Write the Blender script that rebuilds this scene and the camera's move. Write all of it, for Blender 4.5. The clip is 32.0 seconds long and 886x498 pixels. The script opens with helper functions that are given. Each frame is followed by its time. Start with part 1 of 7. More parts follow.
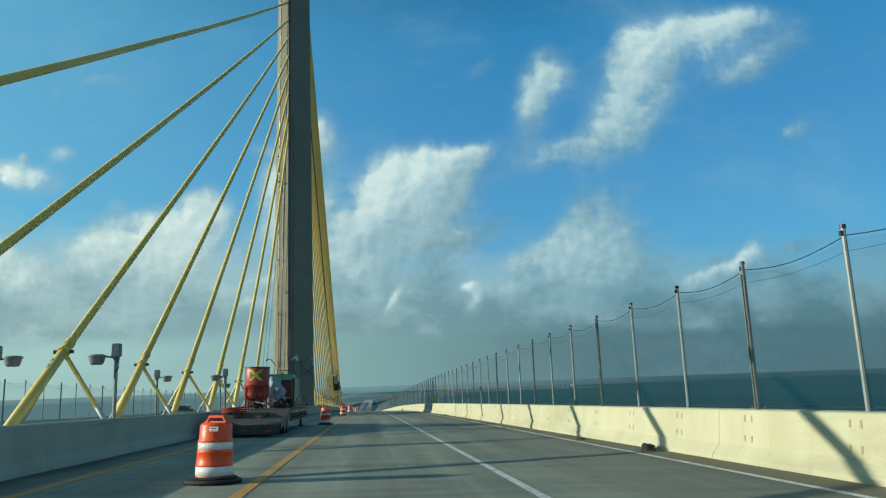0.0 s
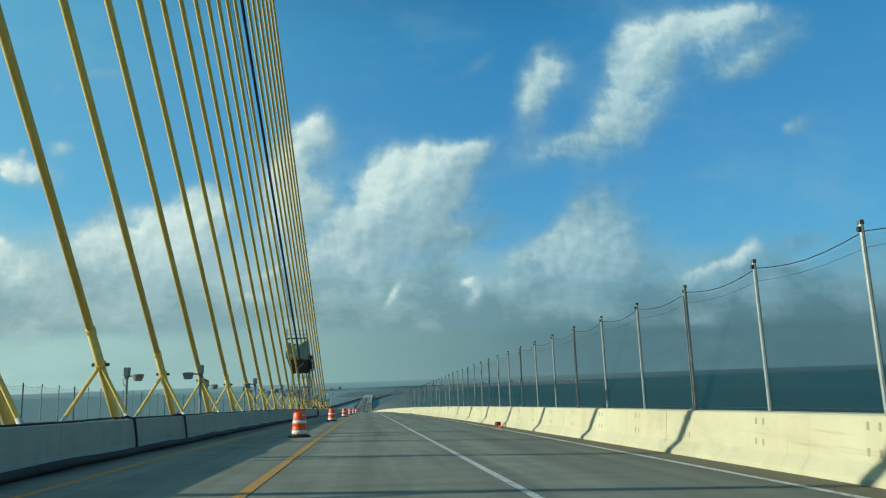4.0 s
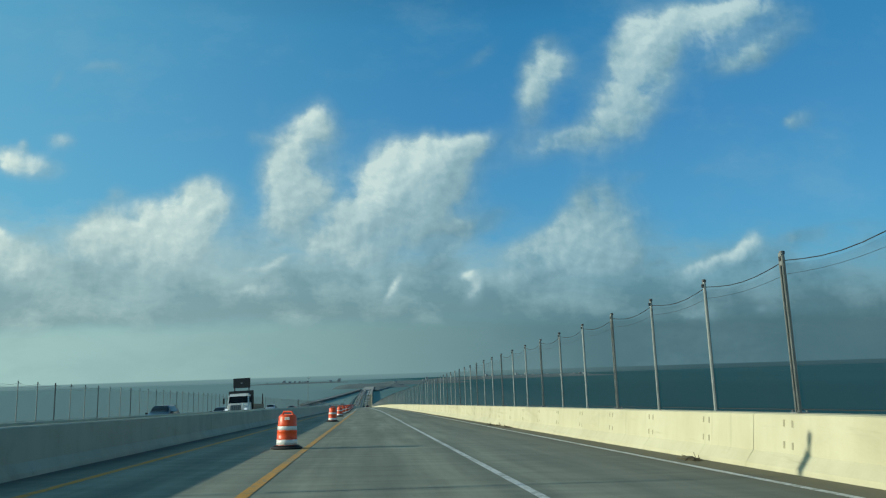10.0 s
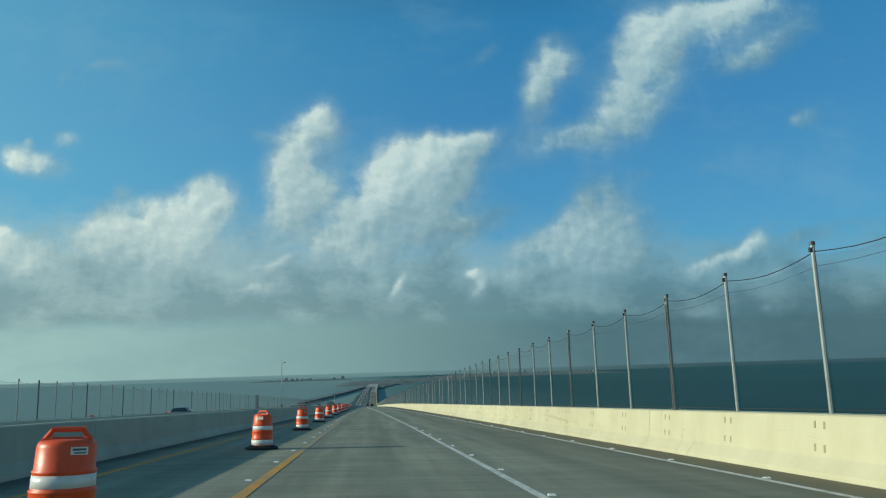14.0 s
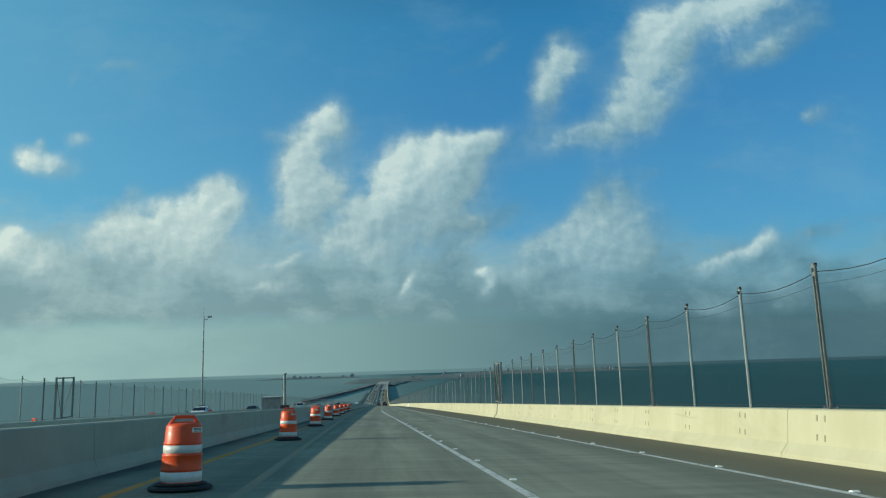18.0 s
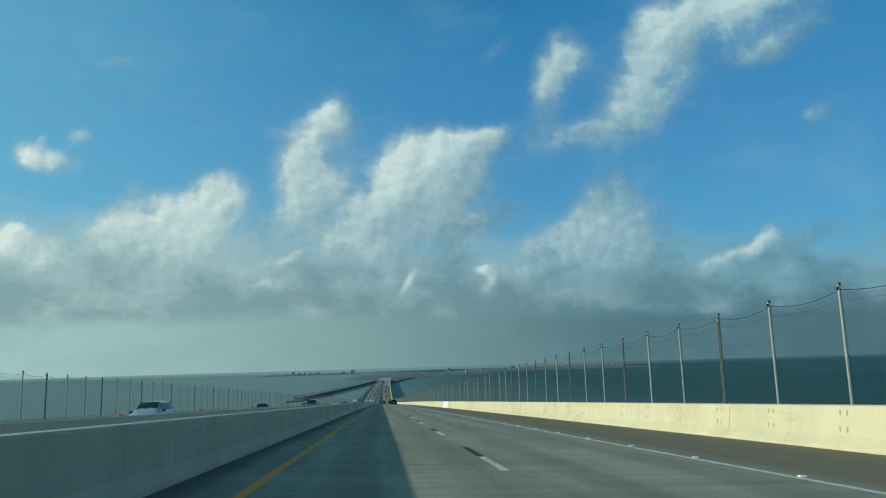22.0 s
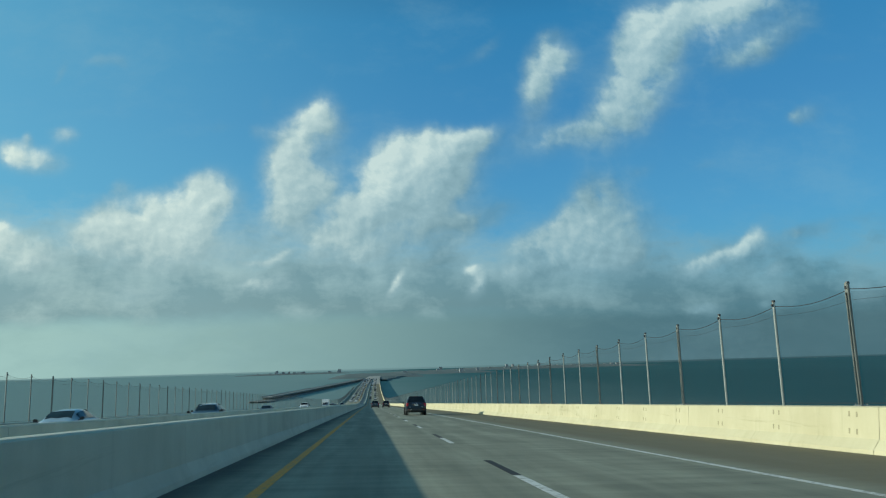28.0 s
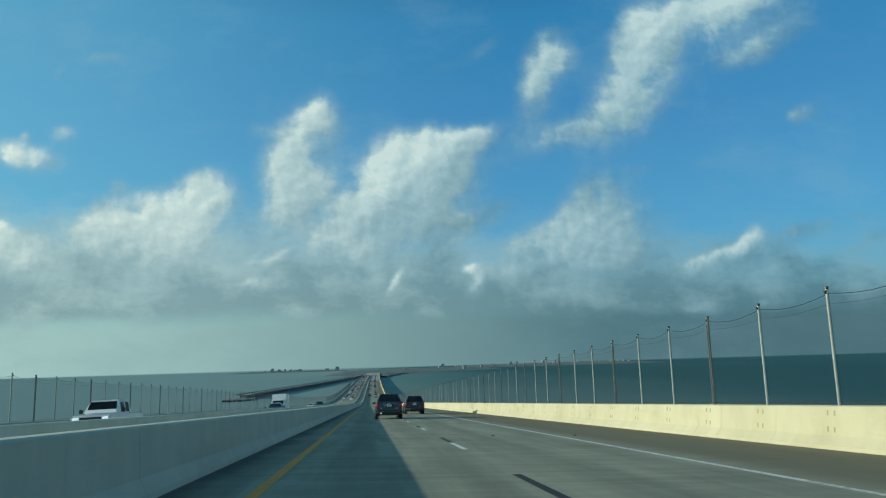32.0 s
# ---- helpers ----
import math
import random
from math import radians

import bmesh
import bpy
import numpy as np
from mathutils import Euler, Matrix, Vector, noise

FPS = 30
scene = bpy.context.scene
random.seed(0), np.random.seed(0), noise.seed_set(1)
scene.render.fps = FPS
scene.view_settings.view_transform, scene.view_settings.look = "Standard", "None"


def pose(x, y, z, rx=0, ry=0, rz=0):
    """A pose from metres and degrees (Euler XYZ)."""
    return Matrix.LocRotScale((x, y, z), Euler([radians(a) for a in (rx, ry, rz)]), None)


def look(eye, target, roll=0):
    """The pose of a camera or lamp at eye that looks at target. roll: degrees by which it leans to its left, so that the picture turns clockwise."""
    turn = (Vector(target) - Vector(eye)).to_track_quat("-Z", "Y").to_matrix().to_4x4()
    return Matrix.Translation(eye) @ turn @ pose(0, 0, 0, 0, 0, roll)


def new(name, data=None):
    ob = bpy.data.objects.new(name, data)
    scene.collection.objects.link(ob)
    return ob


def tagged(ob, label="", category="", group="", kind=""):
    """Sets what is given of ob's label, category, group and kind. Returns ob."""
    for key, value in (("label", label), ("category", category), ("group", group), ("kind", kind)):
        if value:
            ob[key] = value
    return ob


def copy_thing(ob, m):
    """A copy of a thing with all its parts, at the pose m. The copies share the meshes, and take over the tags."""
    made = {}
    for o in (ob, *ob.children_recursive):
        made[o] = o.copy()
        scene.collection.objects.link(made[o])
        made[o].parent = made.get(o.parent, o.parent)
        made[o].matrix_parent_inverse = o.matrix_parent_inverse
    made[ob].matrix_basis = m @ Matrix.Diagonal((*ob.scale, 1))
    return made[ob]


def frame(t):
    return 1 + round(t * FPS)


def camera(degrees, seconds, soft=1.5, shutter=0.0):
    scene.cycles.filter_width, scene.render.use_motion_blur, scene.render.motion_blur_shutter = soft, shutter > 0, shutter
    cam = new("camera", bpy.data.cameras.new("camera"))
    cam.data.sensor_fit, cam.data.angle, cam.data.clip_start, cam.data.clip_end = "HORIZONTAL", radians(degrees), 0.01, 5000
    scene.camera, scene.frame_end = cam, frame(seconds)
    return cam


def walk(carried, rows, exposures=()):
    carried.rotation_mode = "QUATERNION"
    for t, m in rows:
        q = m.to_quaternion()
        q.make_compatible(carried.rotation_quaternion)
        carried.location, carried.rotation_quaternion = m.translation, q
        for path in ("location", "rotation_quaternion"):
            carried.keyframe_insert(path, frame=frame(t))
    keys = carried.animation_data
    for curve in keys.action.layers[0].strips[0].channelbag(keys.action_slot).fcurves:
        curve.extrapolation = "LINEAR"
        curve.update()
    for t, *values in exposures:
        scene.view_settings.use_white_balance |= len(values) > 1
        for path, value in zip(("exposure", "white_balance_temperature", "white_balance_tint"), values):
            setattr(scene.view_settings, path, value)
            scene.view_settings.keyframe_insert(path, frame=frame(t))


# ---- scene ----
# One bridge road in metres: +Y is the way of travel, X = 0 the foot of the median barrier, Z = 0 the deck at Y = 0.


def view(x, y, z, yaw, pitch, roll):
    return pose(x, y, z, 90 + pitch, 0, yaw) @ pose(0, 0, 0, 0, 0, roll)


from mathutils.bvhtree import BVHTree

# ---------------------------------------------------------------- the camera and its way
PATH = [
    (0.0, 6.15, -0.01, 1.096, -6.47, 10.49, -2.10),
    (0.5, 6.15, 12.27, 0.816, -6.47, 10.49, -2.09),
    (1.0, 6.15, 24.53, 0.529, -6.47, 10.50, -2.08),
    (1.5, 6.14, 36.78, 0.234, -6.47, 10.54, -2.07),
    (2.0, 6.14, 49.01, -0.067, -6.47, 10.59, -2.06),
    (2.5, 6.14, 61.22, -0.375, -6.47, 10.64, -2.05),
    (3.5, 6.13, 85.66, -1.045, -6.47, 10.31, -2.03),
    (4.5, 6.13, 110.16, -1.799, -6.47, 9.99, -2.01),
    (5.0, 6.12, 122.46, -2.208, -6.47, 9.91, -2.00),
    (5.5, 6.12, 134.80, -2.636, -6.47, 9.83, -1.96),
    (6.0, 6.12, 147.21, -3.084, -6.47, 9.66, -1.92),
    (6.5, 6.12, 159.69, -3.553, -6.47, 9.58, -1.88),
    (7.0, 6.12, 172.24, -4.043, -6.47, 9.51, -1.84),
    (7.5, 6.11, 184.83, -4.543, -6.47, 9.52, -1.80),
    (8.0, 6.11, 197.44, -5.050, -6.47, 9.56, -1.81),
    (8.5, 6.11, 210.07, -5.562, -6.47, 9.57, -1.82),
    (9.0, 6.10, 222.71, -6.080, -6.47, 9.59, -1.83),
    (9.5, 6.10, 235.38, -6.604, -6.44, 9.63, -1.84),
    (10.0, 6.10, 248.12, -7.135, -6.42, 9.58, -1.85),
    (10.5, 6.10, 260.94, -7.675, -6.39, 9.52, -1.84),
    (11.0, 6.10, 273.87, -8.221, -6.36, 9.46, -1.83),
    (11.5, 6.10, 286.88, -8.773, -6.33, 9.45, -1.81),
    (12.0, 6.10, 299.97, -9.330, -6.30, 9.43, -1.80),
    (12.5, 6.10, 313.10, -9.892, -6.24, 9.41, -1.79),
    (13.0, 6.10, 326.24, -10.457, -6.18, 9.40, -1.77),
    (13.5, 6.10, 339.38, -11.023, -6.13, 9.43, -1.76),
    (14.0, 6.10, 352.49, -11.592, -6.07, 9.45, -1.75),
    (14.5, 6.03, 365.59, -12.162, -6.03, 9.40, -1.77),
    (15.5, 5.90, 391.71, -13.306, -5.96, 9.41, -1.80),
    (16.5, 5.57, 417.81, -14.458, -5.89, 9.42, -1.83),
    (17.0, 5.40, 430.86, -15.038, -5.71, 9.41, -1.85),
    (17.5, 5.15, 443.92, -15.621, -5.51, 9.38, -1.83),
    (18.0, 4.90, 456.99, -16.207, -5.31, 9.34, -1.81),
    (18.5, 4.65, 470.05, -16.796, -5.31, 9.32, -1.79),
    (19.0, 4.40, 483.09, -17.388, -5.31, 9.31, -1.77),
    (19.5, 4.15, 496.13, -17.983, -5.37, 9.40, -1.75),
    (20.0, 3.90, 509.17, -18.581, -5.44, 9.19, -1.73),
    (20.5, 3.65, 522.24, -19.184, -5.30, 8.88, -1.71),
    (21.0, 3.42, 535.36, -19.792, -5.21, 8.97, -1.70),
    (21.5, 3.21, 548.52, -20.405, -5.21, 9.11, -1.68),
    (22.0, 3.00, 561.73, -21.024, -5.21, 9.15, -1.67),
    (22.5, 2.90, 574.97, -21.648, -5.40, 9.15, -1.66),
    (23.0, 2.80, 588.24, -22.276, -5.58, 9.20, -1.65),
    (23.5, 2.79, 601.52, -22.907, -5.80, 9.20, -1.65),
    (24.0, 2.78, 614.82, -23.542, -6.03, 9.20, -1.66),
    (24.5, 2.78, 628.14, -24.181, -6.09, 9.18, -1.66),
    (25.0, 2.77, 641.51, -24.824, -6.16, 9.15, -1.66),
    (25.5, 2.76, 654.93, -25.472, -6.16, 9.15, -1.66),
    (26.5, 2.74, 682.05, -26.790, -6.16, 9.15, -1.67),
    (27.5, 2.73, 709.72, -28.144, -6.16, 9.15, -1.67),
    (28.0, 2.72, 723.82, -28.838, -6.16, 9.15, -1.68),
    (28.5, 2.72, 738.13, -29.546, -6.15, 9.18, -1.68),
    (29.0, 2.72, 752.66, -30.267, -6.14, 9.20, -1.68),
    (29.5, 2.71, 767.42, -31.003, -6.13, 9.21, -1.69),
    (30.0, 2.71, 782.44, -31.754, -6.12, 9.12, -1.69),
    (30.5, 2.71, 797.70, -32.521, -6.15, 9.08, -1.69),
    (31.0, 2.71, 813.21, -33.304, -6.18, 9.04, -1.69),
    (31.5, 2.70, 828.98, -34.103, -6.22, 9.04, -1.70),
    (32.0, 2.70, 845.00, -34.918, -6.25, 9.04, -1.70),
]
cam = camera(63.85, 32.0, soft=1.2)
walk(cam, [(row[0], view(*row[1:])) for row in PATH], [(0.0, 0.10, 6060, -0.5), (2.5, 0.12, 6060, -0.5), (6.0, 0.03, 6060, -0.5), (10.0, -0.03, 6060, -0.5), (14.0, -0.09, 6060, -0.5), (21.0, -0.06, 6060, -0.5), (32.0, -0.02, 6060, -0.5)])

# ---------------------------------------------------------------- sun and sky
SUN_WAY = Vector((1.0, 0.06, -0.281)).normalized()
sun = new("sun", bpy.data.lights.new("sun", "SUN"))
sun.data.energy, sun.data.angle, sun.data.color = 4.9, radians(0.5), (1.0, 0.91, 0.72)
sun.matrix_world = look((0, 0, 0), SUN_WAY)


class Nodes:
    """Short hand for building a node tree."""

    def __init__(self, tree):
        self.tree = tree

    def add(self, kind):
        return self.tree.nodes.new(kind)

    def link(self, value, socket):
        if hasattr(value, "is_linked"):
            self.tree.links.new(value, socket)
        elif value is not None:
            socket.default_value = value

    def math(self, op, a, b=None, c=None, clamp=False):
        n = self.add("ShaderNodeMath")
        n.operation, n.use_clamp = op, clamp
        for i, v in enumerate((a, b, c)):
            self.link(v, n.inputs[i])
        return n.outputs[0]

    def vec(self, op, a, b=None):
        n = self.add("ShaderNodeVectorMath")
        n.operation = op
        self.link(a, n.inputs[0])
        self.link(b, n.inputs[1])
        return n.outputs["Value"] if op == "LENGTH" else n.outputs[0]

    def step(self, value, lo, hi, a=0.0, b=1.0):
        n = self.add("ShaderNodeMapRange")
        n.interpolation_type = "SMOOTHSTEP"
        self.link(value, n.inputs[0])
        for i, v in enumerate((lo, hi, a, b)):
            self.link(v, n.inputs[i + 1])
        return n.outputs[0]

    def mix(self, fac, a, b, kind="MIX"):
        n = self.add("ShaderNodeMix")
        n.data_type, n.blend_type = "RGBA", kind
        self.link(fac, n.inputs[0])
        self.link(a if hasattr(a, "is_linked") else (*a, 1), n.inputs[6])
        self.link(b if hasattr(b, "is_linked") else (*b, 1), n.inputs[7])
        return n.outputs[2]

    def noise(self, where, scale, detail=4.0, rough=0.55, distortion=0.0, colour=False):
        n = self.add("ShaderNodeTexNoise")
        self.link(where, n.inputs["Vector"])
        n.inputs["Scale"].default_value, n.inputs["Detail"].default_value = scale, detail
        n.inputs["Roughness"].default_value, n.inputs["Distortion"].default_value = rough, distortion
        return n.outputs["Color" if colour else "Fac"]

    def ramp(self, value, stops):
        n = self.add("ShaderNodeValToRGB")
        self.link(value, n.inputs[0])
        e = n.color_ramp.elements
        while len(e) < len(stops):
            e.new(0.5)
        for el, (p, c) in zip(e, stops):
            el.position, el.color = p, (*c, 1)
        return n.outputs[0]


world = bpy.data.worlds.new("sky")
scene.world = world
world.use_nodes = True
W = Nodes(world.node_tree)
sky = W.add("ShaderNodeTexSky")
sky.sky_type, sky.sun_disc, sky.sun_elevation, sky.sun_rotation = "NISHITA", False, radians(15.7), radians(-93)
sky.air_density, sky.dust_density, sky.ozone_density = 1.0, 0.6, 3.0
way = W.add("ShaderNodeTexCoord").outputs["Generated"]
parts = W.add("ShaderNodeSeparateXYZ")
W.link(way, parts.inputs[0])
wx, wy, wz = parts.outputs
ahead = W.math("MAXIMUM", wy, 0.12)
u, h = W.math("DIVIDE", wx, ahead), W.math("DIVIDE", wz, ahead)
comb = W.add("ShaderNodeCombineXYZ")
W.link(u, comb.inputs[0])
W.link(h, comb.inputs[1])
flat = comb.outputs[0]

# clear sky: the sky texture, deepened to the film's azure, over a pale haze low down
clear = W.mix(1.0, W.mix(1.0, sky.outputs[0], (0.085, 0.085, 0.085), "MULTIPLY"), (0.46, 1.10, 1.45), "MULTIPLY")
azure = W.ramp(W.math("MULTIPLY", wz, 1.6, clamp=True), [(0.0, (0.21, 0.43, 0.49)), (0.14, (0.165, 0.41, 0.55)), (0.30, (0.118, 0.35, 0.58)),
                                                       (0.52, (0.078, 0.268, 0.515)), (0.72, (0.050, 0.23, 0.46)), (0.95, (0.014, 0.075, 0.17))])
side = W.step(u, -0.55, 0.75)
clear = W.mix(0.82, clear, azure)
sunward = W.step(wx, 0.25, -0.95)
clear = W.mix(W.math("MULTIPLY", sunward, 0.6), clear, (0.26, 0.60, 0.72))

# two bends of the plane of the sky, coarse and fine, give the clouds their curls
warp = W.noise(flat, 5.0, 3.0, 0.55, colour=True)
curl = W.noise(flat, 17.0, 4.0, 0.6, colour=True)
bent = W.vec("ADD", flat, W.vec("MULTIPLY", W.vec("SUBTRACT", warp, (0.5, 0.5, 0.5)), (0.026, 0.022, 0.0)))
bent = W.vec("ADD", bent, W.vec("MULTIPLY", W.vec("SUBTRACT", curl, (0.5, 0.5, 0.5)), (0.020, 0.018, 0.0)))
fine = W.noise(bent, 24.0, 7.0, 0.55)
billow = W.noise(bent, 11.0, 6.0, 0.55)
rough = W.noise(W.vec("MULTIPLY", bent, (1.0, 2.4, 1.0)), 7.0, 8.0, 0.62)

# grey layer of cloud low over the sea, ragged above and flat below
lift = W.math("MULTIPLY", W.math("SUBTRACT", rough, 0.5), 0.17)
tilted = W.math("MULTIPLY_ADD", u, 0.035, h)
layer_h = W.math("ADD", tilted, lift)
foot_h = W.math("MULTIPLY_ADD", lift, 0.22, h)
layer = W.math("MULTIPLY", W.step(layer_h, 0.235, 0.125), W.step(foot_h, 0.054, 0.082))
layer_tone = W.math("ADD", W.math("ADD", W.math("MULTIPLY", W.math("SUBTRACT", billow, 0.5), 2.2), W.math("MULTIPLY", W.math("SUBTRACT", rough, 0.5), 2.4)), W.math("MULTIPLY_ADD", W.math("SUBTRACT", fine, 0.5), 1.1, W.step(tilted, 0.055, 0.20)), clamp=True)
layer_lit = W.mix(layer_tone, (0.255, 0.36, 0.37), (0.50, 0.61, 0.58))
layer_far = W.mix(layer_tone, (0.105, 0.195, 0.235), (0.235, 0.365, 0.415))
haze = W.mix(W.step(u, -0.55, 0.50), (0.40, 0.555, 0.515), (0.082, 0.165, 0.200))
haze = W.mix(W.math("MULTIPLY", W.step(rough, 0.40, 0.66), 0.30), haze, W.mix(side, (0.27, 0.40, 0.39), (0.12, 0.215, 0.25)))
low = W.mix(W.step(h, 0.135, 0.05), clear, haze)
shade = W.mix(W.math("MULTIPLY", layer, W.math("MULTIPLY_ADD", side, -0.16, 0.92)), low, W.mix(side, layer_lit, layer_far))

# the single clouds, as tangents from the line of travel: each puff has (across, up, half length, half breadth, lean, weight, light)
density, lit_sum, slope_sum = None, None, None
TO_SUN = (-0.80, 0.60)   # across and up the plane of the sky, toward the light


def cloud(cloud_name, puffs, swell=1.16):
    """Adds the soft puffs of one cloud to the field of density and of light."""
    global density, lit_sum, slope_sum
    for (cx, cy, rx, ry, lean, weight, light) in puffs:
        rx, ry = rx * swell, ry * swell
        co, si = math.cos(radians(lean)), math.sin(radians(lean))
        off = W.vec("SUBTRACT", bent, (cx, cy, 0))
        a = W.add("ShaderNodeVectorMath")
        b = W.add("ShaderNodeVectorMath")
        for node, axis in ((a, (co / rx, si / rx, 0)), (b, (-si / ry, co / ry, 0))):
            node.operation = "DOT_PRODUCT"
            W.link(off, node.inputs[0])
            node.inputs[1].default_value = axis
        r2 = W.math("MULTIPLY_ADD", a.outputs["Value"], a.outputs["Value"], W.math("MULTIPLY", b.outputs["Value"], b.outputs["Value"]))
        puff = W.math("POWER", 0.46, r2)
        density = W.math("MULTIPLY_ADD", puff, weight, 0.0 if density is None else density)
        lit_sum = W.math("MULTIPLY_ADD", puff, weight * light, 0.0 if lit_sum is None else lit_sum)
        # how far the place lies on the sunward side of the puff
        along, athwart = co * TO_SUN[0] + si * TO_SUN[1], -si * TO_SUN[0] + co * TO_SUN[1]
        facing = W.math("MULTIPLY_ADD", a.outputs["Value"], along, W.math("MULTIPLY", b.outputs["Value"], athwart))
        slope_sum = W.math("MULTIPLY_ADD", W.math("MULTIPLY", puff, weight), facing, 0.0 if slope_sum is None else slope_sum)


cloud("lone_puff", [(-0.479, 0.304, 0.013, 0.017, 65, 1.00, 0.95), (-0.448, 0.288, 0.030, 0.014, -6, 1.10, 0.90), (-0.461, 0.321, 0.005, 0.009, 0, 0.60, 0.80), (-0.414, 0.326, 0.014, 0.011, 0, 0.75, 0.80), (-0.375, 0.441, 0.020, 0.008, 14, 0.45, 0.60), (-0.349, 0.436, 0.010, 0.007, -31, 0.30, 0.50), (-0.428, 0.420, 0.018, 0.006, 65, 0.40, 0.50), (-0.210, 0.342, 0.020, 0.008, 9, 0.30, 0.35), (-0.143, 0.379, 0.008, 0.013, 0, 0.30, 0.35), (-0.157, 0.336, 0.014, 0.011, 0, 0.30, 0.35)])
cloud("leaning_cumulus", [(-0.065, 0.360, 0.022, 0.017, 47, 0.85, 0.80), (-0.091, 0.323, 0.038, 0.025, 59, 0.95, 0.85), (-0.111, 0.277, 0.035, 0.024, 69, 0.85, 0.70), (-0.069, 0.256, 0.024, 0.021, 41, 0.95, 0.80), (-0.091, 0.226, 0.032, 0.021, 36, 0.80, 0.65), (-0.111, 0.203, 0.035, 0.018, 15, 0.60, 0.55), (-0.047, 0.294, 0.015, 0.034, 0, 0.30, 0.35), (-0.042, 0.349, 0.015, 0.015, 0, 0.30, 0.40)], 1.32)
cloud("tower_cumulus", [(0.055, 0.285, 0.038, 0.032, 15, 1.25, 1.00), (0.073, 0.263, 0.043, 0.030, 10, 1.00, 0.85), (0.113, 0.297, 0.046, 0.025, 18, 0.90, 0.70), (0.167, 0.329, 0.023, 0.010, 28, 0.95, 0.90), (0.135, 0.317, 0.025, 0.013, 10, 0.70, 0.75), (0.093, 0.326, 0.022, 0.012, 10, 0.55, 0.70), (0.025, 0.230, 0.049, 0.020, 25, 1.00, 0.75), (-0.015, 0.214, 0.039, 0.016, 28, 0.85, 0.70), (-0.040, 0.184, 0.032, 0.011, 18, 0.75, 0.60), (0.062, 0.222, 0.049, 0.023, 15, 0.85, 0.60), (0.116, 0.246, 0.041, 0.031, 39, 0.60, 0.35), (0.106, 0.190, 0.051, 0.015, 13, 0.55, 0.30), (0.164, 0.206, 0.042, 0.013, 19, 0.60, 0.08), (0.000, 0.177, 0.056, 0.018, 4, 0.70, 0.50), (0.016, 0.157, 0.028, 0.010, 21, 0.70, 0.65)], 1.32)
cloud("bank_cumulus", [(-0.206, 0.235, 0.020, 0.016, 21, 1.00, 1.00), (-0.231, 0.225, 0.028, 0.021, 10, 0.90, 0.85), (-0.240, 0.185, 0.026, 0.019, 36, 1.10, 1.00), (-0.230, 0.257, 0.023, 0.015, 21, 0.70, 0.75), (-0.290, 0.231, 0.020, 0.014, 15, 0.85, 0.90), (-0.281, 0.205, 0.030, 0.019, 10, 0.90, 0.80), (-0.337, 0.197, 0.021, 0.014, 10, 0.95, 0.95), (-0.318, 0.182, 0.041, 0.021, -1, 0.80, 0.75), (-0.363, 0.187, 0.022, 0.019, -1, 0.60, 0.65), (-0.349, 0.229, 0.025, 0.013, 21, 0.55, 0.60), (-0.334, 0.253, 0.011, 0.010, 0, 0.50, 0.60), (-0.272, 0.161, 0.076, 0.019, -3, 0.80, 0.65), (-0.173, 0.176, 0.025, 0.029, 30, 0.40, 0.45)], 1.32)
cloud("left_cumulus", [(-0.494, 0.189, 0.020, 0.012, -5, 1.10, 1.00), (-0.487, 0.167, 0.038, 0.017, -1, 0.85, 0.75), (-0.450, 0.144, 0.022, 0.011, 10, 0.70, 0.70), (-0.432, 0.106, 0.032, 0.009, 4, 0.65, 0.60), (-0.414, 0.168, 0.029, 0.020, -1, 0.40, 0.50)], 1.32)
cloud("small_streak", [(0.303, 0.455, 0.022, 0.018, 30, 0.90, 0.85), (0.278, 0.469, 0.024, 0.022, 59, 0.70, 0.65), (0.267, 0.425, 0.041, 0.021, 64, 0.80, 0.70), (0.248, 0.376, 0.040, 0.019, 70, 0.62, 0.55), (0.252, 0.319, 0.040, 0.022, 15, 0.60, 0.55), (0.289, 0.336, 0.028, 0.015, 25, 0.45, 0.50), (0.286, 0.499, 0.016, 0.009, 1, 0.35, 0.40)])
cloud("east_streak", [(0.448, 0.499, 0.043, 0.030, 66, 1.00, 0.95), (0.430, 0.450, 0.059, 0.039, 71, 1.00, 0.85), (0.406, 0.394, 0.056, 0.040, 63, 0.85, 0.70), (0.373, 0.349, 0.048, 0.031, 39, 0.62, 0.55), (0.332, 0.334, 0.045, 0.017, 22, 0.40, 0.45), (0.472, 0.464, 0.057, 0.016, 74, 0.45, 0.45), (0.400, 0.477, 0.014, 0.047, -10, 0.25, 0.40)])
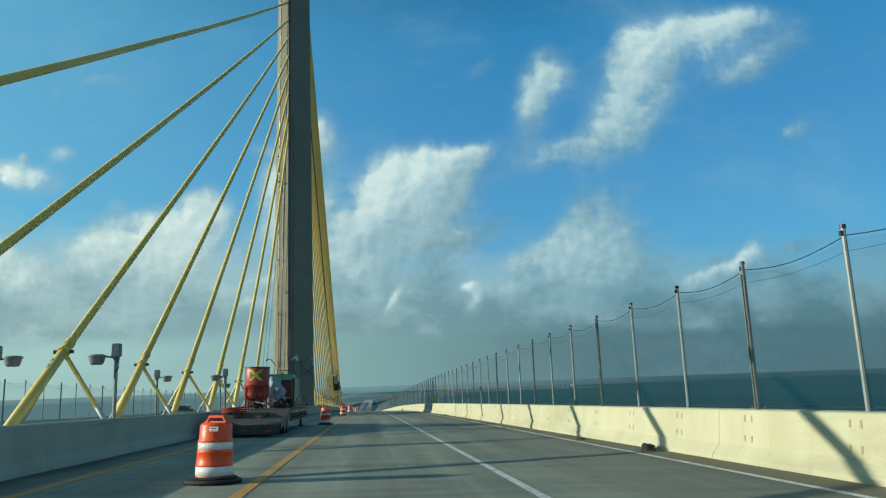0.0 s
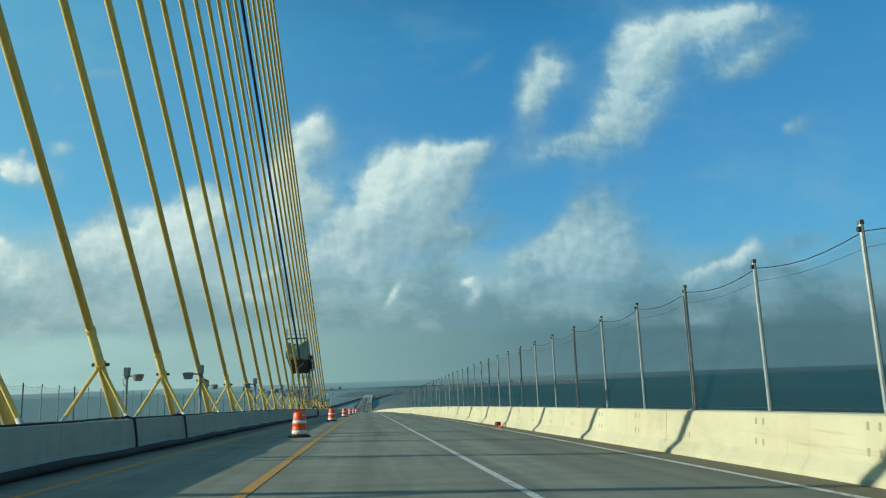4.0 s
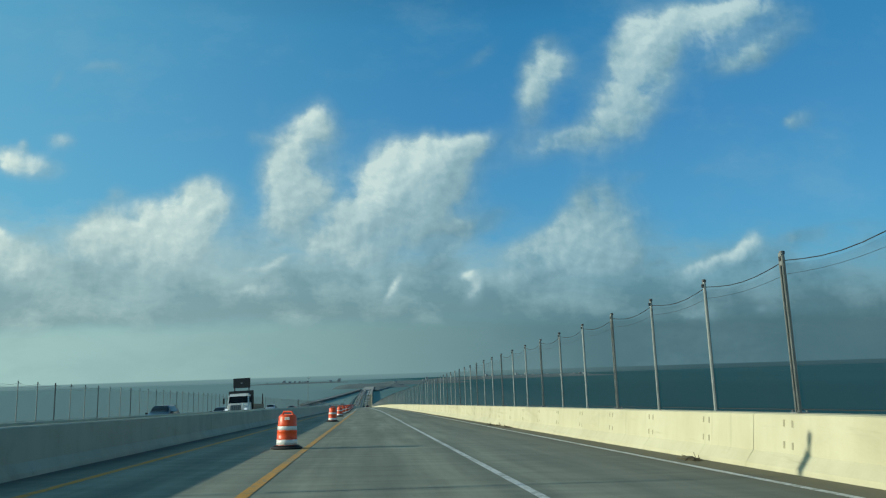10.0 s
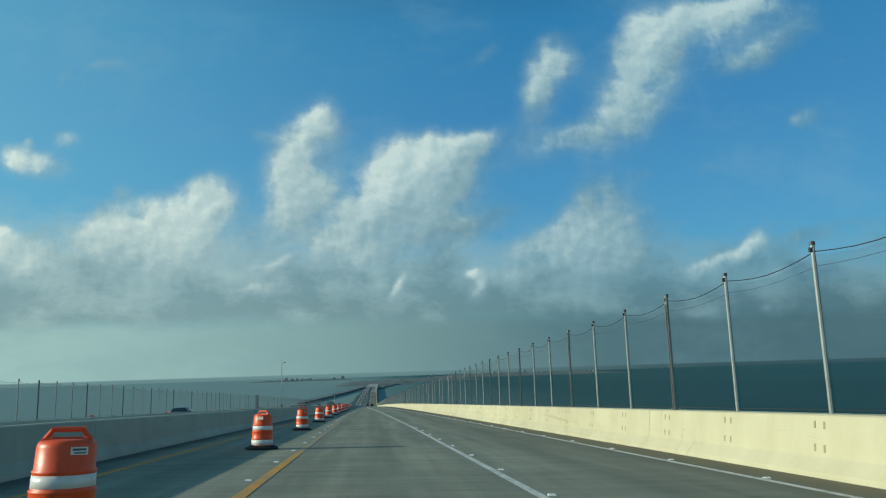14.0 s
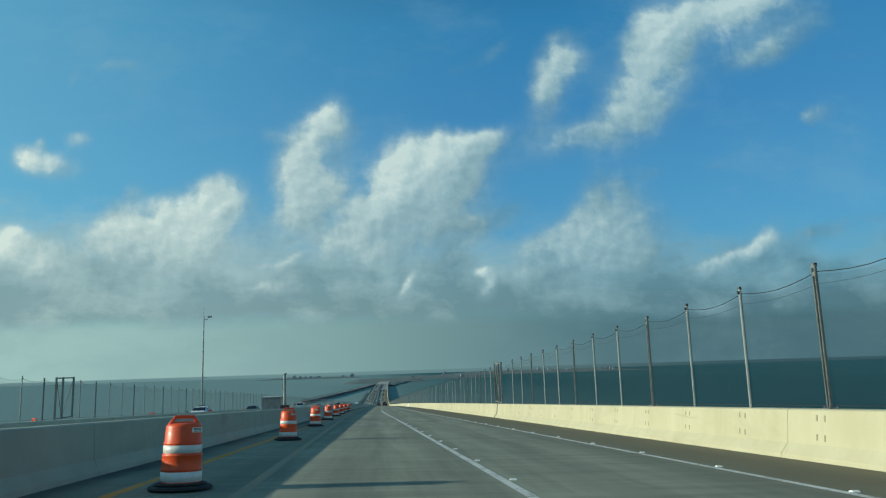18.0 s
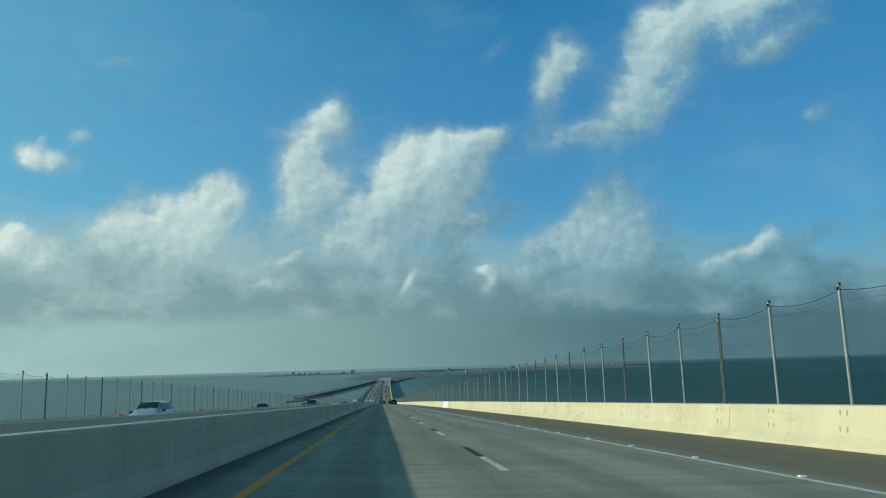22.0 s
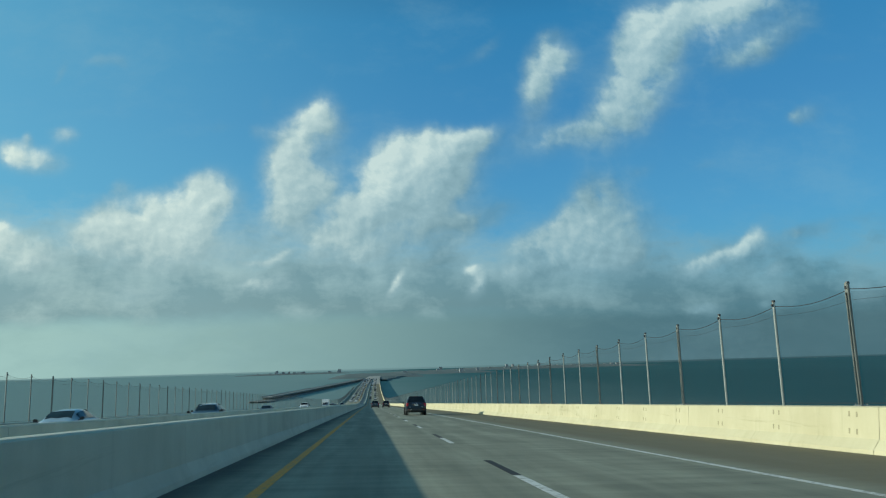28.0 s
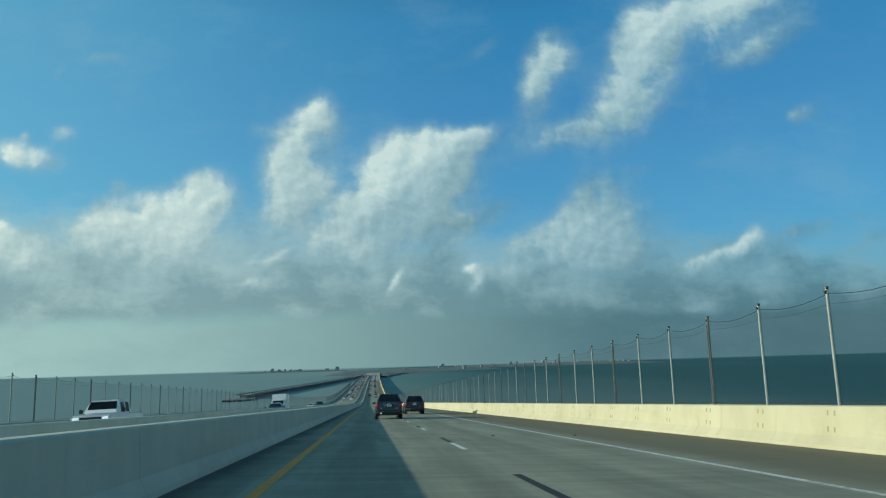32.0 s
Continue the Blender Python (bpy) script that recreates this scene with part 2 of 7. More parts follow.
cloud("high_cloud", [(0.572, 0.520, 0.046, 0.025, 46, 1.10, 1.00), (0.541, 0.539, 0.035, 0.022, 21, 0.90, 0.90), (0.605, 0.549, 0.058, 0.019, 13, 0.95, 0.90), (0.503, 0.530, 0.025, 0.014, 30, 0.70, 0.75), (0.618, 0.477, 0.051, 0.022, 27, 0.70, 0.45), (0.673, 0.516, 0.057, 0.025, 34, 0.65, 0.45), (0.586, 0.454, 0.038, 0.015, 10, 0.50, 0.35), (0.688, 0.368, 0.025, 0.013, 24, 0.75, 0.55), (0.668, 0.360, 0.011, 0.009, 0, 0.50, 0.50), (0.752, 0.465, 0.039, 0.009, 6, 0.28, 0.40), (0.418, 0.279, 0.017, 0.008, 19, 0.35, 0.35), (0.512, 0.287, 0.019, 0.008, 14, 0.35, 0.35), (0.193, 0.477, 0.028, 0.009, 45, 0.32, 0.35), (0.161, 0.453, 0.035, 0.010, 21, 0.32, 0.35), (0.114, 0.437, 0.015, 0.008, 1, 0.25, 0.30)])
cloud("grey_cumulus", [(0.356, 0.182, 0.040, 0.022, 23, 1.00, 0.78), (0.328, 0.210, 0.047, 0.028, 38, 0.75, 0.55), (0.288, 0.173, 0.041, 0.018, 9, 0.85, 0.70), (0.247, 0.165, 0.034, 0.014, 4, 0.65, 0.60), (0.342, 0.240, 0.037, 0.020, 29, 0.50, 0.30), (0.385, 0.197, 0.040, 0.035, -21, 0.50, 0.20), (0.355, 0.145, 0.034, 0.012, 14, 0.75, 0.60), (0.405, 0.144, 0.038, 0.018, 7, 0.50, 0.22), (0.285, 0.139, 0.051, 0.013, 5, 0.55, 0.40), (0.218, 0.123, 0.035, 0.011, 7, 0.65, 0.50)], 1.32)
cloud("low_wisp", [(0.575, 0.170, 0.022, 0.012, 34, 1.25, 0.92), (0.536, 0.150, 0.032, 0.010, 18, 1.10, 0.80), (0.492, 0.137, 0.027, 0.010, 16, 0.90, 0.65), (0.622, 0.163, 0.040, 0.012, 12, 0.65, 0.30), (0.685, 0.188, 0.041, 0.009, 12, 0.60, 0.15), (0.612, 0.122, 0.017, 0.010, 18, 0.70, 0.50), (0.495, 0.070, 0.026, 0.008, 6, 0.70, 0.55), (0.591, 0.075, 0.018, 0.008, -1, 0.50, 0.45), (0.467, 0.118, 0.043, 0.012, 2, 0.50, 0.30)])
cloud("bright_scraps", [(-0.121, 0.152, 0.013, 0.006, 25, 1.05, 0.90), (-0.141, 0.144, 0.019, 0.004, -1, 0.75, 0.70), (-0.133, 0.115, 0.032, 0.013, 4, 1.00, 0.80), (0.041, 0.115, 0.020, 0.007, 57, 1.15, 0.95), (0.148, 0.131, 0.011, 0.006, -1, 1.10, 0.90), (0.157, 0.109, 0.020, 0.009, 53, 1.00, 0.75), (0.109, 0.157, 0.030, 0.006, 34, 0.95, 0.75), (0.136, 0.210, 0.005, 0.003, -1, 0.60, 1.00), (-0.296, 0.106, 0.037, 0.008, -1, 0.55, 0.50), (-0.016, 0.151, 0.030, 0.013, 11, 0.65, 0.60), (-0.071, 0.154, 0.019, 0.006, -1, 0.60, 0.55)])
front = W.step(wy, 0.12, 0.35)


def cells(where, scale):
    """Round heads of cloud, in several sizes, with creases between them."""
    v = W.add("ShaderNodeTexVoronoi")
    v.feature, v.inputs["Scale"].default_value, v.inputs["Detail"].default_value = "F1", scale, 3.0
    v.inputs["Roughness"].default_value = 0.5
    W.link(where, v.inputs["Vector"])
    return W.math("SUBTRACT", 0.50, v.outputs["Distance"])


film_grain = W.noise(W.vec("MULTIPLY", bent, (1.0, 1.7, 1.0)), 3.2, 8.0, 0.66)
heads = cells(bent, 19.0)
fray = W.math("ADD", W.math("MULTIPLY_ADD", W.math("SUBTRACT", fine, 0.5), 0.9, W.math("MULTIPLY", heads, 0.20)), W.math("MULTIPLY", W.math("SUBTRACT", billow, 0.5), 1.7))
# thin parts fray into wisps, thick parts stay closed
body = W.math("MULTIPLY", density, W.math("MULTIPLY_ADD", fray, 1.0, 0.95))
facing_sun = W.math("DIVIDE", slope_sum, W.math("MAXIMUM", density, 0.03))
crisp = W.step(facing_sun, -0.6, 0.9, 1.45, 0.95)
veil = W.math("MULTIPLY", W.step(W.math("MULTIPLY", density, W.math("MULTIPLY_ADD", film_grain, 2.2, -0.25)), 0.04, 0.9), 0.50)
cover = W.math("MULTIPLY", W.math("MAXIMUM", W.step(body, 0.10, crisp), veil), front)
toward = W.noise(W.vec("ADD", bent, (-0.010, 0.010, 0.0)), 11.0, 6.0, 0.55)
fine_toward = W.noise(W.vec("ADD", bent, (-0.006, 0.006, 0.0)), 24.0, 7.0, 0.55)
relief = W.math("ADD", W.math("MULTIPLY", W.math("SUBTRACT", billow, toward), 2.2), W.math("MULTIPLY_ADD", W.math("SUBTRACT", heads, cells(W.vec("ADD", bent, (-0.009, 0.009, 0.0)), 19.0)), 0.22, W.math("MULTIPLY", W.math("SUBTRACT", fine, fine_toward), 1.0)))
light = W.math("DIVIDE", lit_sum, W.math("MAXIMUM", density, 0.02))
lee = W.step(facing_sun, -0.75, 0.55, 0.55, 1.02)
glow = W.math("MULTIPLY_ADD", relief, 0.62, W.math("MULTIPLY", W.math("MULTIPLY", light, lee), W.math("MULTIPLY_ADD", W.step(body, 0.15, 1.05), 0.5, 0.56)), clamp=True)
white = W.mix(side, W.ramp(glow, [(0.0, (0.20, 0.31, 0.34)), (0.5, (0.39, 0.50, 0.51)), (0.85, (0.62, 0.70, 0.66)), (1.0, (0.76, 0.81, 0.73))]), W.ramp(glow, [(0.0, (0.14, 0.25, 0.31)), (0.5, (0.27, 0.42, 0.49)), (0.85, (0.45, 0.58, 0.61)), (1.0, (0.56, 0.67, 0.67))]))
done = W.mix(W.math("MULTIPLY", cover, 0.95), shade, white)
# a thin film of high haze, streaked with the wind
done = W.mix(W.math("MULTIPLY", W.math("MULTIPLY", W.step(film_grain, 0.46, 0.75), front), 0.20), done, (0.30, 0.46, 0.53))
# the rest of the sky, behind and above, with loose cloud of the same kind
spread = W.noise(W.vec("MULTIPLY", way, (1.0, 1.0, 2.0)), 2.2, 7.0, 0.6)
loose = W.math("MULTIPLY", W.step(spread, 0.48, 0.66), W.math("SUBTRACT", 1.0, front))
done = W.mix(W.math("MULTIPLY", loose, 0.85), done, (0.50, 0.57, 0.55))
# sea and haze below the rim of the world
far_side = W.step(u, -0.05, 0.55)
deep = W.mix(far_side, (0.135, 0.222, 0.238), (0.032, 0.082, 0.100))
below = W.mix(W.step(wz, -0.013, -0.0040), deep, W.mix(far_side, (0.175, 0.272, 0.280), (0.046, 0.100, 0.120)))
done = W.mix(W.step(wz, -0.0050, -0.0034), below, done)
W.link(done, world.node_tree.nodes["Background"].inputs[0])
world.node_tree.nodes["Background"].inputs[1].default_value = 1.0

# ---------------------------------------------------------------- materials


def material(name, dark, light, scale=6.0, rough=0.7, metal=0.0, bump=0.0, fine=70.0, stain=None, stain_scale=0.7, stain_cut=0.55, each=0.0, world_space=False, coat=0.0, spec=0.5):
    """A painted, cast or plastic surface: two tones mixed by grain, soft stains, relief, and some difference from piece to piece."""
    m = bpy.data.materials.new(name)
    m.use_nodes = True
    n = Nodes(m.node_tree)
    bsdf = m.node_tree.nodes["Principled BSDF"]
    where = n.add("ShaderNodeNewGeometry").outputs["Position"] if world_space else n.add("ShaderNodeTexCoord").outputs["Object"]
    big, small = n.noise(where, scale, 5.0, 0.6), n.noise(where, fine, 4.0, 0.6)
    tone = n.math("ADD", n.math("MULTIPLY", big, 0.65), n.math("MULTIPLY", small, 0.35))
    colour = n.mix(n.step(tone, 0.33, 0.67), dark, light)
    if stain:
        spot = n.step(n.noise(where, stain_scale, 6.0, 0.65, 0.4), stain_cut, stain_cut + 0.14)
        colour = n.mix(n.math("MULTIPLY", spot, 0.75), colour, stain)
    if each:
        rnd = n.add("ShaderNodeObjectInfo").outputs["Random"]
        hsv = n.add("ShaderNodeHueSaturation")
        n.link(n.math("MULTIPLY_ADD", rnd, 2 * each, 1.0 - each), hsv.inputs["Value"])
        n.link(colour, hsv.inputs["Color"])
        colour = hsv.outputs[0]
    n.link(colour, bsdf.inputs["Base Color"])
    n.link(n.math("MULTIPLY_ADD", small, 0.25, rough - 0.12), bsdf.inputs["Roughness"])
    bsdf.inputs["Metallic"].default_value = metal
    bsdf.inputs["Specular IOR Level"].default_value = spec
    bsdf.inputs["Coat Weight"].default_value = coat
    bsdf.inputs["Coat Roughness"].default_value = 0.06
    if bump:
        b = n.add("ShaderNodeBump")
        b.inputs["Strength"].default_value, b.inputs["Distance"].default_value = bump, 0.01
        n.link(n.math("ADD", small, n.math("MULTIPLY", big, 0.6)), b.inputs["Height"])
        n.link(b.outputs[0], bsdf.inputs["Normal"])
    return m


def concrete_road():
    """Grooved bridge concrete with darker wheel tracks, oil, and a dirt-brown strip along the outer shoulder."""
    m = bpy.data.materials.new("grooved_concrete")
    m.use_nodes = True
    n = Nodes(m.node_tree)
    bsdf = m.node_tree.nodes["Principled BSDF"]
    place = n.add("ShaderNodeNewGeometry").outputs["Position"]
    sep = n.add("ShaderNodeSeparateXYZ")
    n.link(place, sep.inputs[0])
    x, y = sep.outputs[0], sep.outputs[1]
    long_way = n.vec("MULTIPLY", place, (1.0, 0.045, 1.0))
    streak, patch, grain = n.noise(long_way, 1.6, 6.0, 0.6), n.noise(place, 0.35, 6.0, 0.6), n.noise(place, 38.0, 4.0, 0.65)
    cross = n.noise(n.vec("MULTIPLY", place, (0.12, 1.0, 1.0)), 2.4, 4.0, 0.6)
    tone = n.math("ADD", n.math("MULTIPLY", streak, 0.45), n.math("ADD", n.math("MULTIPLY", patch, 0.25), n.math("MULTIPLY_ADD", cross, 0.30, n.math("MULTIPLY", grain, 0.12))))
    colour = n.mix(n.step(tone, 0.40, 0.72), (0.165, 0.172, 0.132), (0.315, 0.322, 0.243))
    # worn wheel tracks run with the lanes
    track = n.math("ABSOLUTE", n.math("SUBTRACT", n.math("FRACT", n.math("DIVIDE", n.math("ADD", x, n.math("MULTIPLY", streak, 0.7)), 1.92)), 0.5))
    colour = n.mix(n.math("MULTIPLY", n.step(track, 0.32, 0.08), 0.34), colour, (0.135, 0.142, 0.110))
    outer = n.step(y, 380.0, 570.0, 11.7, 9.0)
    edge = n.step(n.math("SUBTRACT", n.math("ADD", x, n.math("MULTIPLY", n.math("SUBTRACT", streak, 0.5), 1.6)), outer), -0.2, 1.0)
    worn = n.step(n.math("ADD", x, n.math("MULTIPLY", n.math("SUBTRACT", patch, 0.5), 5.0)), 9.0, 11.5)
    colour = n.mix(n.math("MULTIPLY", worn, 0.38), colour, (0.118, 0.122, 0.092))
    colour = n.mix(n.math("MULTIPLY", edge, 0.78), colour, (0.150, 0.130, 0.078))
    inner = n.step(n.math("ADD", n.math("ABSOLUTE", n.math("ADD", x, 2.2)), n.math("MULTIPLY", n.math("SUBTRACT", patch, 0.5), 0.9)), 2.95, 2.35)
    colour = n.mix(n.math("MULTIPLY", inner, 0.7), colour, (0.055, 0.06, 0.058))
    spot = n.step(n.noise(place, 1.9, 5.0, 0.7, 0.6), 0.66, 0.74)
    colour = n.mix(n.math("MULTIPLY", spot, 0.5), colour, (0.07, 0.07, 0.062))
    n.link(colour, bsdf.inputs["Base Color"])
    bsdf.inputs["Roughness"].default_value = 0.86
    bsdf.inputs["Specular IOR Level"].default_value = 0.3
    groove = n.math("SINE", n.math("MULTIPLY", y, 2 * math.pi / 0.04))
    b = n.add("ShaderNodeBump")
    b.inputs["Strength"].default_value, b.inputs["Distance"].default_value = 0.35, 0.006
    n.link(n.math("ADD", n.math("MULTIPLY", groove, 0.15), grain), b.inputs["Height"])
    n.link(b.outputs[0], bsdf.inputs["Normal"])
    return m


def barrier_concrete(name, dark, light, dirt):
    """Cast barrier with a paint skin, weather streaks that run down, scuffs, and tyre dirt along the foot."""
    m = bpy.data.materials.new(name)
    m.use_nodes = True
    n = Nodes(m.node_tree)
    bsdf = m.node_tree.nodes["Principled BSDF"]
    place = n.add("ShaderNodeNewGeometry").outputs["Position"]
    run = n.noise(n.vec("MULTIPLY", place, (0.9, 0.9, 0.3)), 1.3, 6.0, 0.62)
    patch, grain = n.noise(place, 0.8, 6.0, 0.62), n.noise(place, 45.0, 4.0, 0.65)
    tone = n.math("ADD", n.math("MULTIPLY", run, 0.5), n.math("ADD", n.math("MULTIPLY", patch, 0.35), n.math("MULTIPLY", grain, 0.15)))
    colour = n.mix(n.step(tone, 0.30, 0.70), dark, light)
    scuff = n.noise(n.vec("MULTIPLY", place, (1.0, 0.12, 2.6)), 1.5, 6.0, 0.7, 0.3)
    colour = n.mix(n.math("MULTIPLY", n.step(scuff, 0.60, 0.72), 0.45), colour, dirt)
    blotch = n.noise(n.vec("MULTIPLY", place, (1.0, 0.45, 1.3)), 0.55, 7.0, 0.66, 0.5)
    colour = n.mix(n.math("MULTIPLY", n.step(blotch, 0.50, 0.72), 0.42), colour, dirt)
    drip = n.noise(n.vec("MULTIPLY", place, (1.0, 3.2, 0.25)), 1.1, 4.0, 0.6)
    colour = n.mix(n.math("MULTIPLY", n.step(drip, 0.60, 0.74), 0.28), colour, dirt)
    rnd = n.add("ShaderNodeObjectInfo").outputs["Random"]
    hsv = n.add("ShaderNodeHueSaturation")
    n.link(n.math("MULTIPLY_ADD", rnd, 0.08, 0.95), hsv.inputs["Value"])
    n.link(colour, hsv.inputs["Color"])
    n.link(hsv.outputs[0], bsdf.inputs["Base Color"])
    bsdf.inputs["Roughness"].default_value = 0.8
    bsdf.inputs["Specular IOR Level"].default_value = 0.3
    b = n.add("ShaderNodeBump")
    b.inputs["Strength"].default_value, b.inputs["Distance"].default_value = 0.3, 0.01
    n.link(n.math("ADD", grain, patch), b.inputs["Height"])
    n.link(b.outputs[0], bsdf.inputs["Normal"])
    return m


def worn_paint(name, colour, bare, wear):
    m = bpy.data.materials.new(name)
    m.use_nodes = True
    n = Nodes(m.node_tree)
    bsdf = m.node_tree.nodes["Principled BSDF"]
    place = n.add("ShaderNodeNewGeometry").outputs["Position"]
    chips, soft = n.noise(place, 9.0, 6.0, 0.7), n.noise(place, 0.6, 4.0, 0.6)
    keep = n.step(n.math("ADD", chips, n.math("MULTIPLY", soft, 0.35)), wear, wear + 0.2)
    n.link(n.mix(keep, bare, colour), bsdf.inputs["Base Color"])
    bsdf.inputs["Roughness"].default_value = 0.75
    return m


def sea():
    m = bpy.data.materials.new("bay_water")
    m.use_nodes = True
    n = Nodes(m.node_tree)
    bsdf = m.node_tree.nodes["Principled BSDF"]
    place = n.add("ShaderNodeNewGeometry").outputs["Position"]
    sep = n.add("ShaderNodeSeparateXYZ")
    n.link(place, sep.inputs[0])
    shoal = n.noise(n.vec("MULTIPLY", place, (1.0, 0.5, 1.0)), 0.0016, 5.0, 0.6)
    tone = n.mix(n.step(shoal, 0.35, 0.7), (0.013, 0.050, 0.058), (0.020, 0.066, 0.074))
    # bank: water colour paled west of the bridge to imitate haze and sun glitter
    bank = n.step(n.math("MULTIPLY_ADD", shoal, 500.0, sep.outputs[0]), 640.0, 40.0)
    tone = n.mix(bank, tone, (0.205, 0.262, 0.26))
    m.node_tree.nodes.remove(bsdf)
    body, gloss, both = n.add("ShaderNodeBsdfDiffuse"), n.add("ShaderNodeBsdfGlossy"), n.add("ShaderNodeMixShader")
    n.link(tone, body.inputs["Color"])
    gloss.inputs["Roughness"].default_value = 0.35
    gloss.inputs["Color"].default_value = (0.50, 0.95, 0.85, 1)
    n.link(body.outputs[0], both.inputs[1])
    n.link(gloss.outputs[0], both.inputs[2])
    n.link(both.outputs[0], m.node_tree.nodes["Material Output"].inputs["Surface"])
    swell, chop = n.noise(n.vec("MULTIPLY", place, (0.6, 1.0, 1.0)), 0.05, 6.0, 0.65), n.noise(place, 0.6, 4.0, 0.6)
    b = n.add("ShaderNodeBump")
    b.inputs["Strength"].default_value, b.inputs["Distance"].default_value = 1.0, 2.2
    n.link(n.math("ADD", swell, n.math("MULTIPLY", chop, 0.12)), b.inputs["Height"])
    n.link(b.outputs[0], gloss.inputs["Normal"])
    fres = n.add("ShaderNodeFresnel")
    fres.inputs["IOR"].default_value = 1.33
    n.link(n.math("MULTIPLY", fres.outputs[0], 0.15, clamp=True), both.inputs[0])
    return m


def netting():
    m = bpy.data.materials.new("fence_netting")
    m.use_nodes = True
    n = Nodes(m.node_tree)
    bsdf = m.node_tree.nodes["Principled BSDF"]
    place = n.add("ShaderNodeTexCoord").outputs["Object"]
    bsdf.inputs["Roughness"].default_value = 0.7
    n.link(n.mix(n.noise(place, 1.2, 4.0), (0.028, 0.028, 0.026), (0.042, 0.042, 0.038)), bsdf.inputs["Base Color"])
    n.link(n.math("MULTIPLY_ADD", n.noise(place, 0.9, 3.0), 0.07, 0.085), bsdf.inputs["Alpha"])
    return m


def tinted_glass():
    m = bpy.data.materials.new("tinted_glass")
    m.use_nodes = True
    n = Nodes(m.node_tree)
    bsdf = m.node_tree.nodes["Principled BSDF"]
    bsdf.inputs["Roughness"].default_value = 0.04
    n.link(n.mix(n.noise(n.add("ShaderNodeTexCoord").outputs["Object"], 3.0), (0.006, 0.008, 0.010), (0.012, 0.015, 0.018)), bsdf.inputs["Base Color"])
    bsdf.inputs["IOR"].default_value = 1.5
    return m


def lamp_lens(name, colour, power):
    m = bpy.data.materials.new(name)
    m.use_nodes = True
    bsdf = m.node_tree.nodes["Principled BSDF"]
    bsdf.inputs["Base Color"].default_value = (*colour, 1)
    bsdf.inputs["Roughness"].default_value = 0.12
    bsdf.inputs["Emission Color"].default_value = (*colour, 1)
    bsdf.inputs["Emission Strength"].default_value = power
    return m


ROAD = concrete_road()
CREAM = barrier_concrete("cream_barrier_concrete", (0.45, 0.415, 0.27), (0.54, 0.505, 0.35), (0.30, 0.27, 0.17))
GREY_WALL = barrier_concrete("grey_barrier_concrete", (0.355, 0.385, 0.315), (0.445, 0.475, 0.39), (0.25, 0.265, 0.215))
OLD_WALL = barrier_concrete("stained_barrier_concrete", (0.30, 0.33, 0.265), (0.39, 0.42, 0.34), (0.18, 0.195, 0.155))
LIGHT_WALL = barrier_concrete("pale_barrier_concrete", (0.42, 0.455, 0.38), (0.525, 0.56, 0.475), (0.32, 0.34, 0.28))
WHITE_WALL = barrier_concrete("new_white_concrete", (0.60, 0.61, 0.60), (0.68, 0.69, 0.68), (0.5, 0.5, 0.47))
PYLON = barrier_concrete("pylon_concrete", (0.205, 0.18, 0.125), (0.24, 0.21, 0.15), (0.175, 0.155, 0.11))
DECK = material("deck_concrete", (0.24, 0.24, 0.22), (0.34, 0.34, 0.31), 0.8, 0.85, bump=0.2, world_space=True)
WHITE_LINE = worn_paint("white_road_paint", (0.66, 0.66, 0.62), (0.32, 0.32, 0.28), 0.53)
YELLOW_LINE = worn_paint("yellow_road_paint", (0.60, 0.28, 0.026), (0.29, 0.235, 0.13), 0.54)
FADED_LINE = worn_paint("faded_yellow_road_paint", (0.50, 0.26, 0.05), (0.27, 0.25, 0.18), 0.68)
EDGE_YELLOW = worn_paint("edge_yellow_road_paint", (0.66, 0.28, 0.016), (0.31, 0.225, 0.10), 0.50)
BLACK_LINE = worn_paint("black_road_paint", (0.012, 0.012, 0.012), (0.10, 0.10, 0.09), 0.38)
CABLE_PAINT = material("yellow_stay_paint", (0.68, 0.46, 0.10), (0.76, 0.535, 0.14), 0.5, 0.5, fine=3, stain=(0.54, 0.365, 0.085), stain_scale=0.25, stain_cut=0.60, world_space=True)
DARK_STAY = material("black_stay_wrap", (0.012, 0.018, 0.035), (0.03, 0.04, 0.06), 2.0, 0.5, world_space=True)
GALV = material("galvanised_steel", (0.15, 0.165, 0.165), (0.25, 0.265, 0.26), 3.0, 0.42, metal=0.35, fine=40, stain=(0.15, 0.14, 0.12), stain_scale=1.6, stain_cut=0.66, each=0.14)
RUSTY = material("weathered_post_steel", (0.14, 0.15, 0.14), (0.225, 0.235, 0.218), 3.0, 0.5, metal=0.15, fine=40, stain=(0.13, 0.12, 0.10), stain_scale=1.4, stain_cut=0.62, each=0.1)
POST_STEEL = material("grey_post_steel", (0.165, 0.19, 0.185), (0.27, 0.295, 0.285), 3.0, 0.42, metal=0.15, fine=40, stain=(0.15, 0.15, 0.135), stain_scale=1.6, stain_cut=0.64, each=0.14)
WIRE = material("steel_rope", (0.022, 0.023, 0.024), (0.05, 0.05, 0.05), 20, 0.6, metal=0.2)
NET = netting()
ORANGE = material("orange_drum_plastic", (0.66, 0.064, 0.009), (0.80, 0.095, 0.015), 4.0, 0.42, fine=30, stain=(0.38, 0.06, 0.02), stain_scale=3.0, stain_cut=0.62, each=0.08)
BAND = material("reflective_white_band", (0.62, 0.62, 0.58), (0.78, 0.78, 0.74), 6.0, 0.35, stain=(0.40, 0.38, 0.33), stain_scale=4.0, stain_cut=0.6, each=0.06)
RUBBER = material("black_rubber", (0.010, 0.010, 0.010), (0.028, 0.028, 0.027), 10, 0.75, bump=0.3)
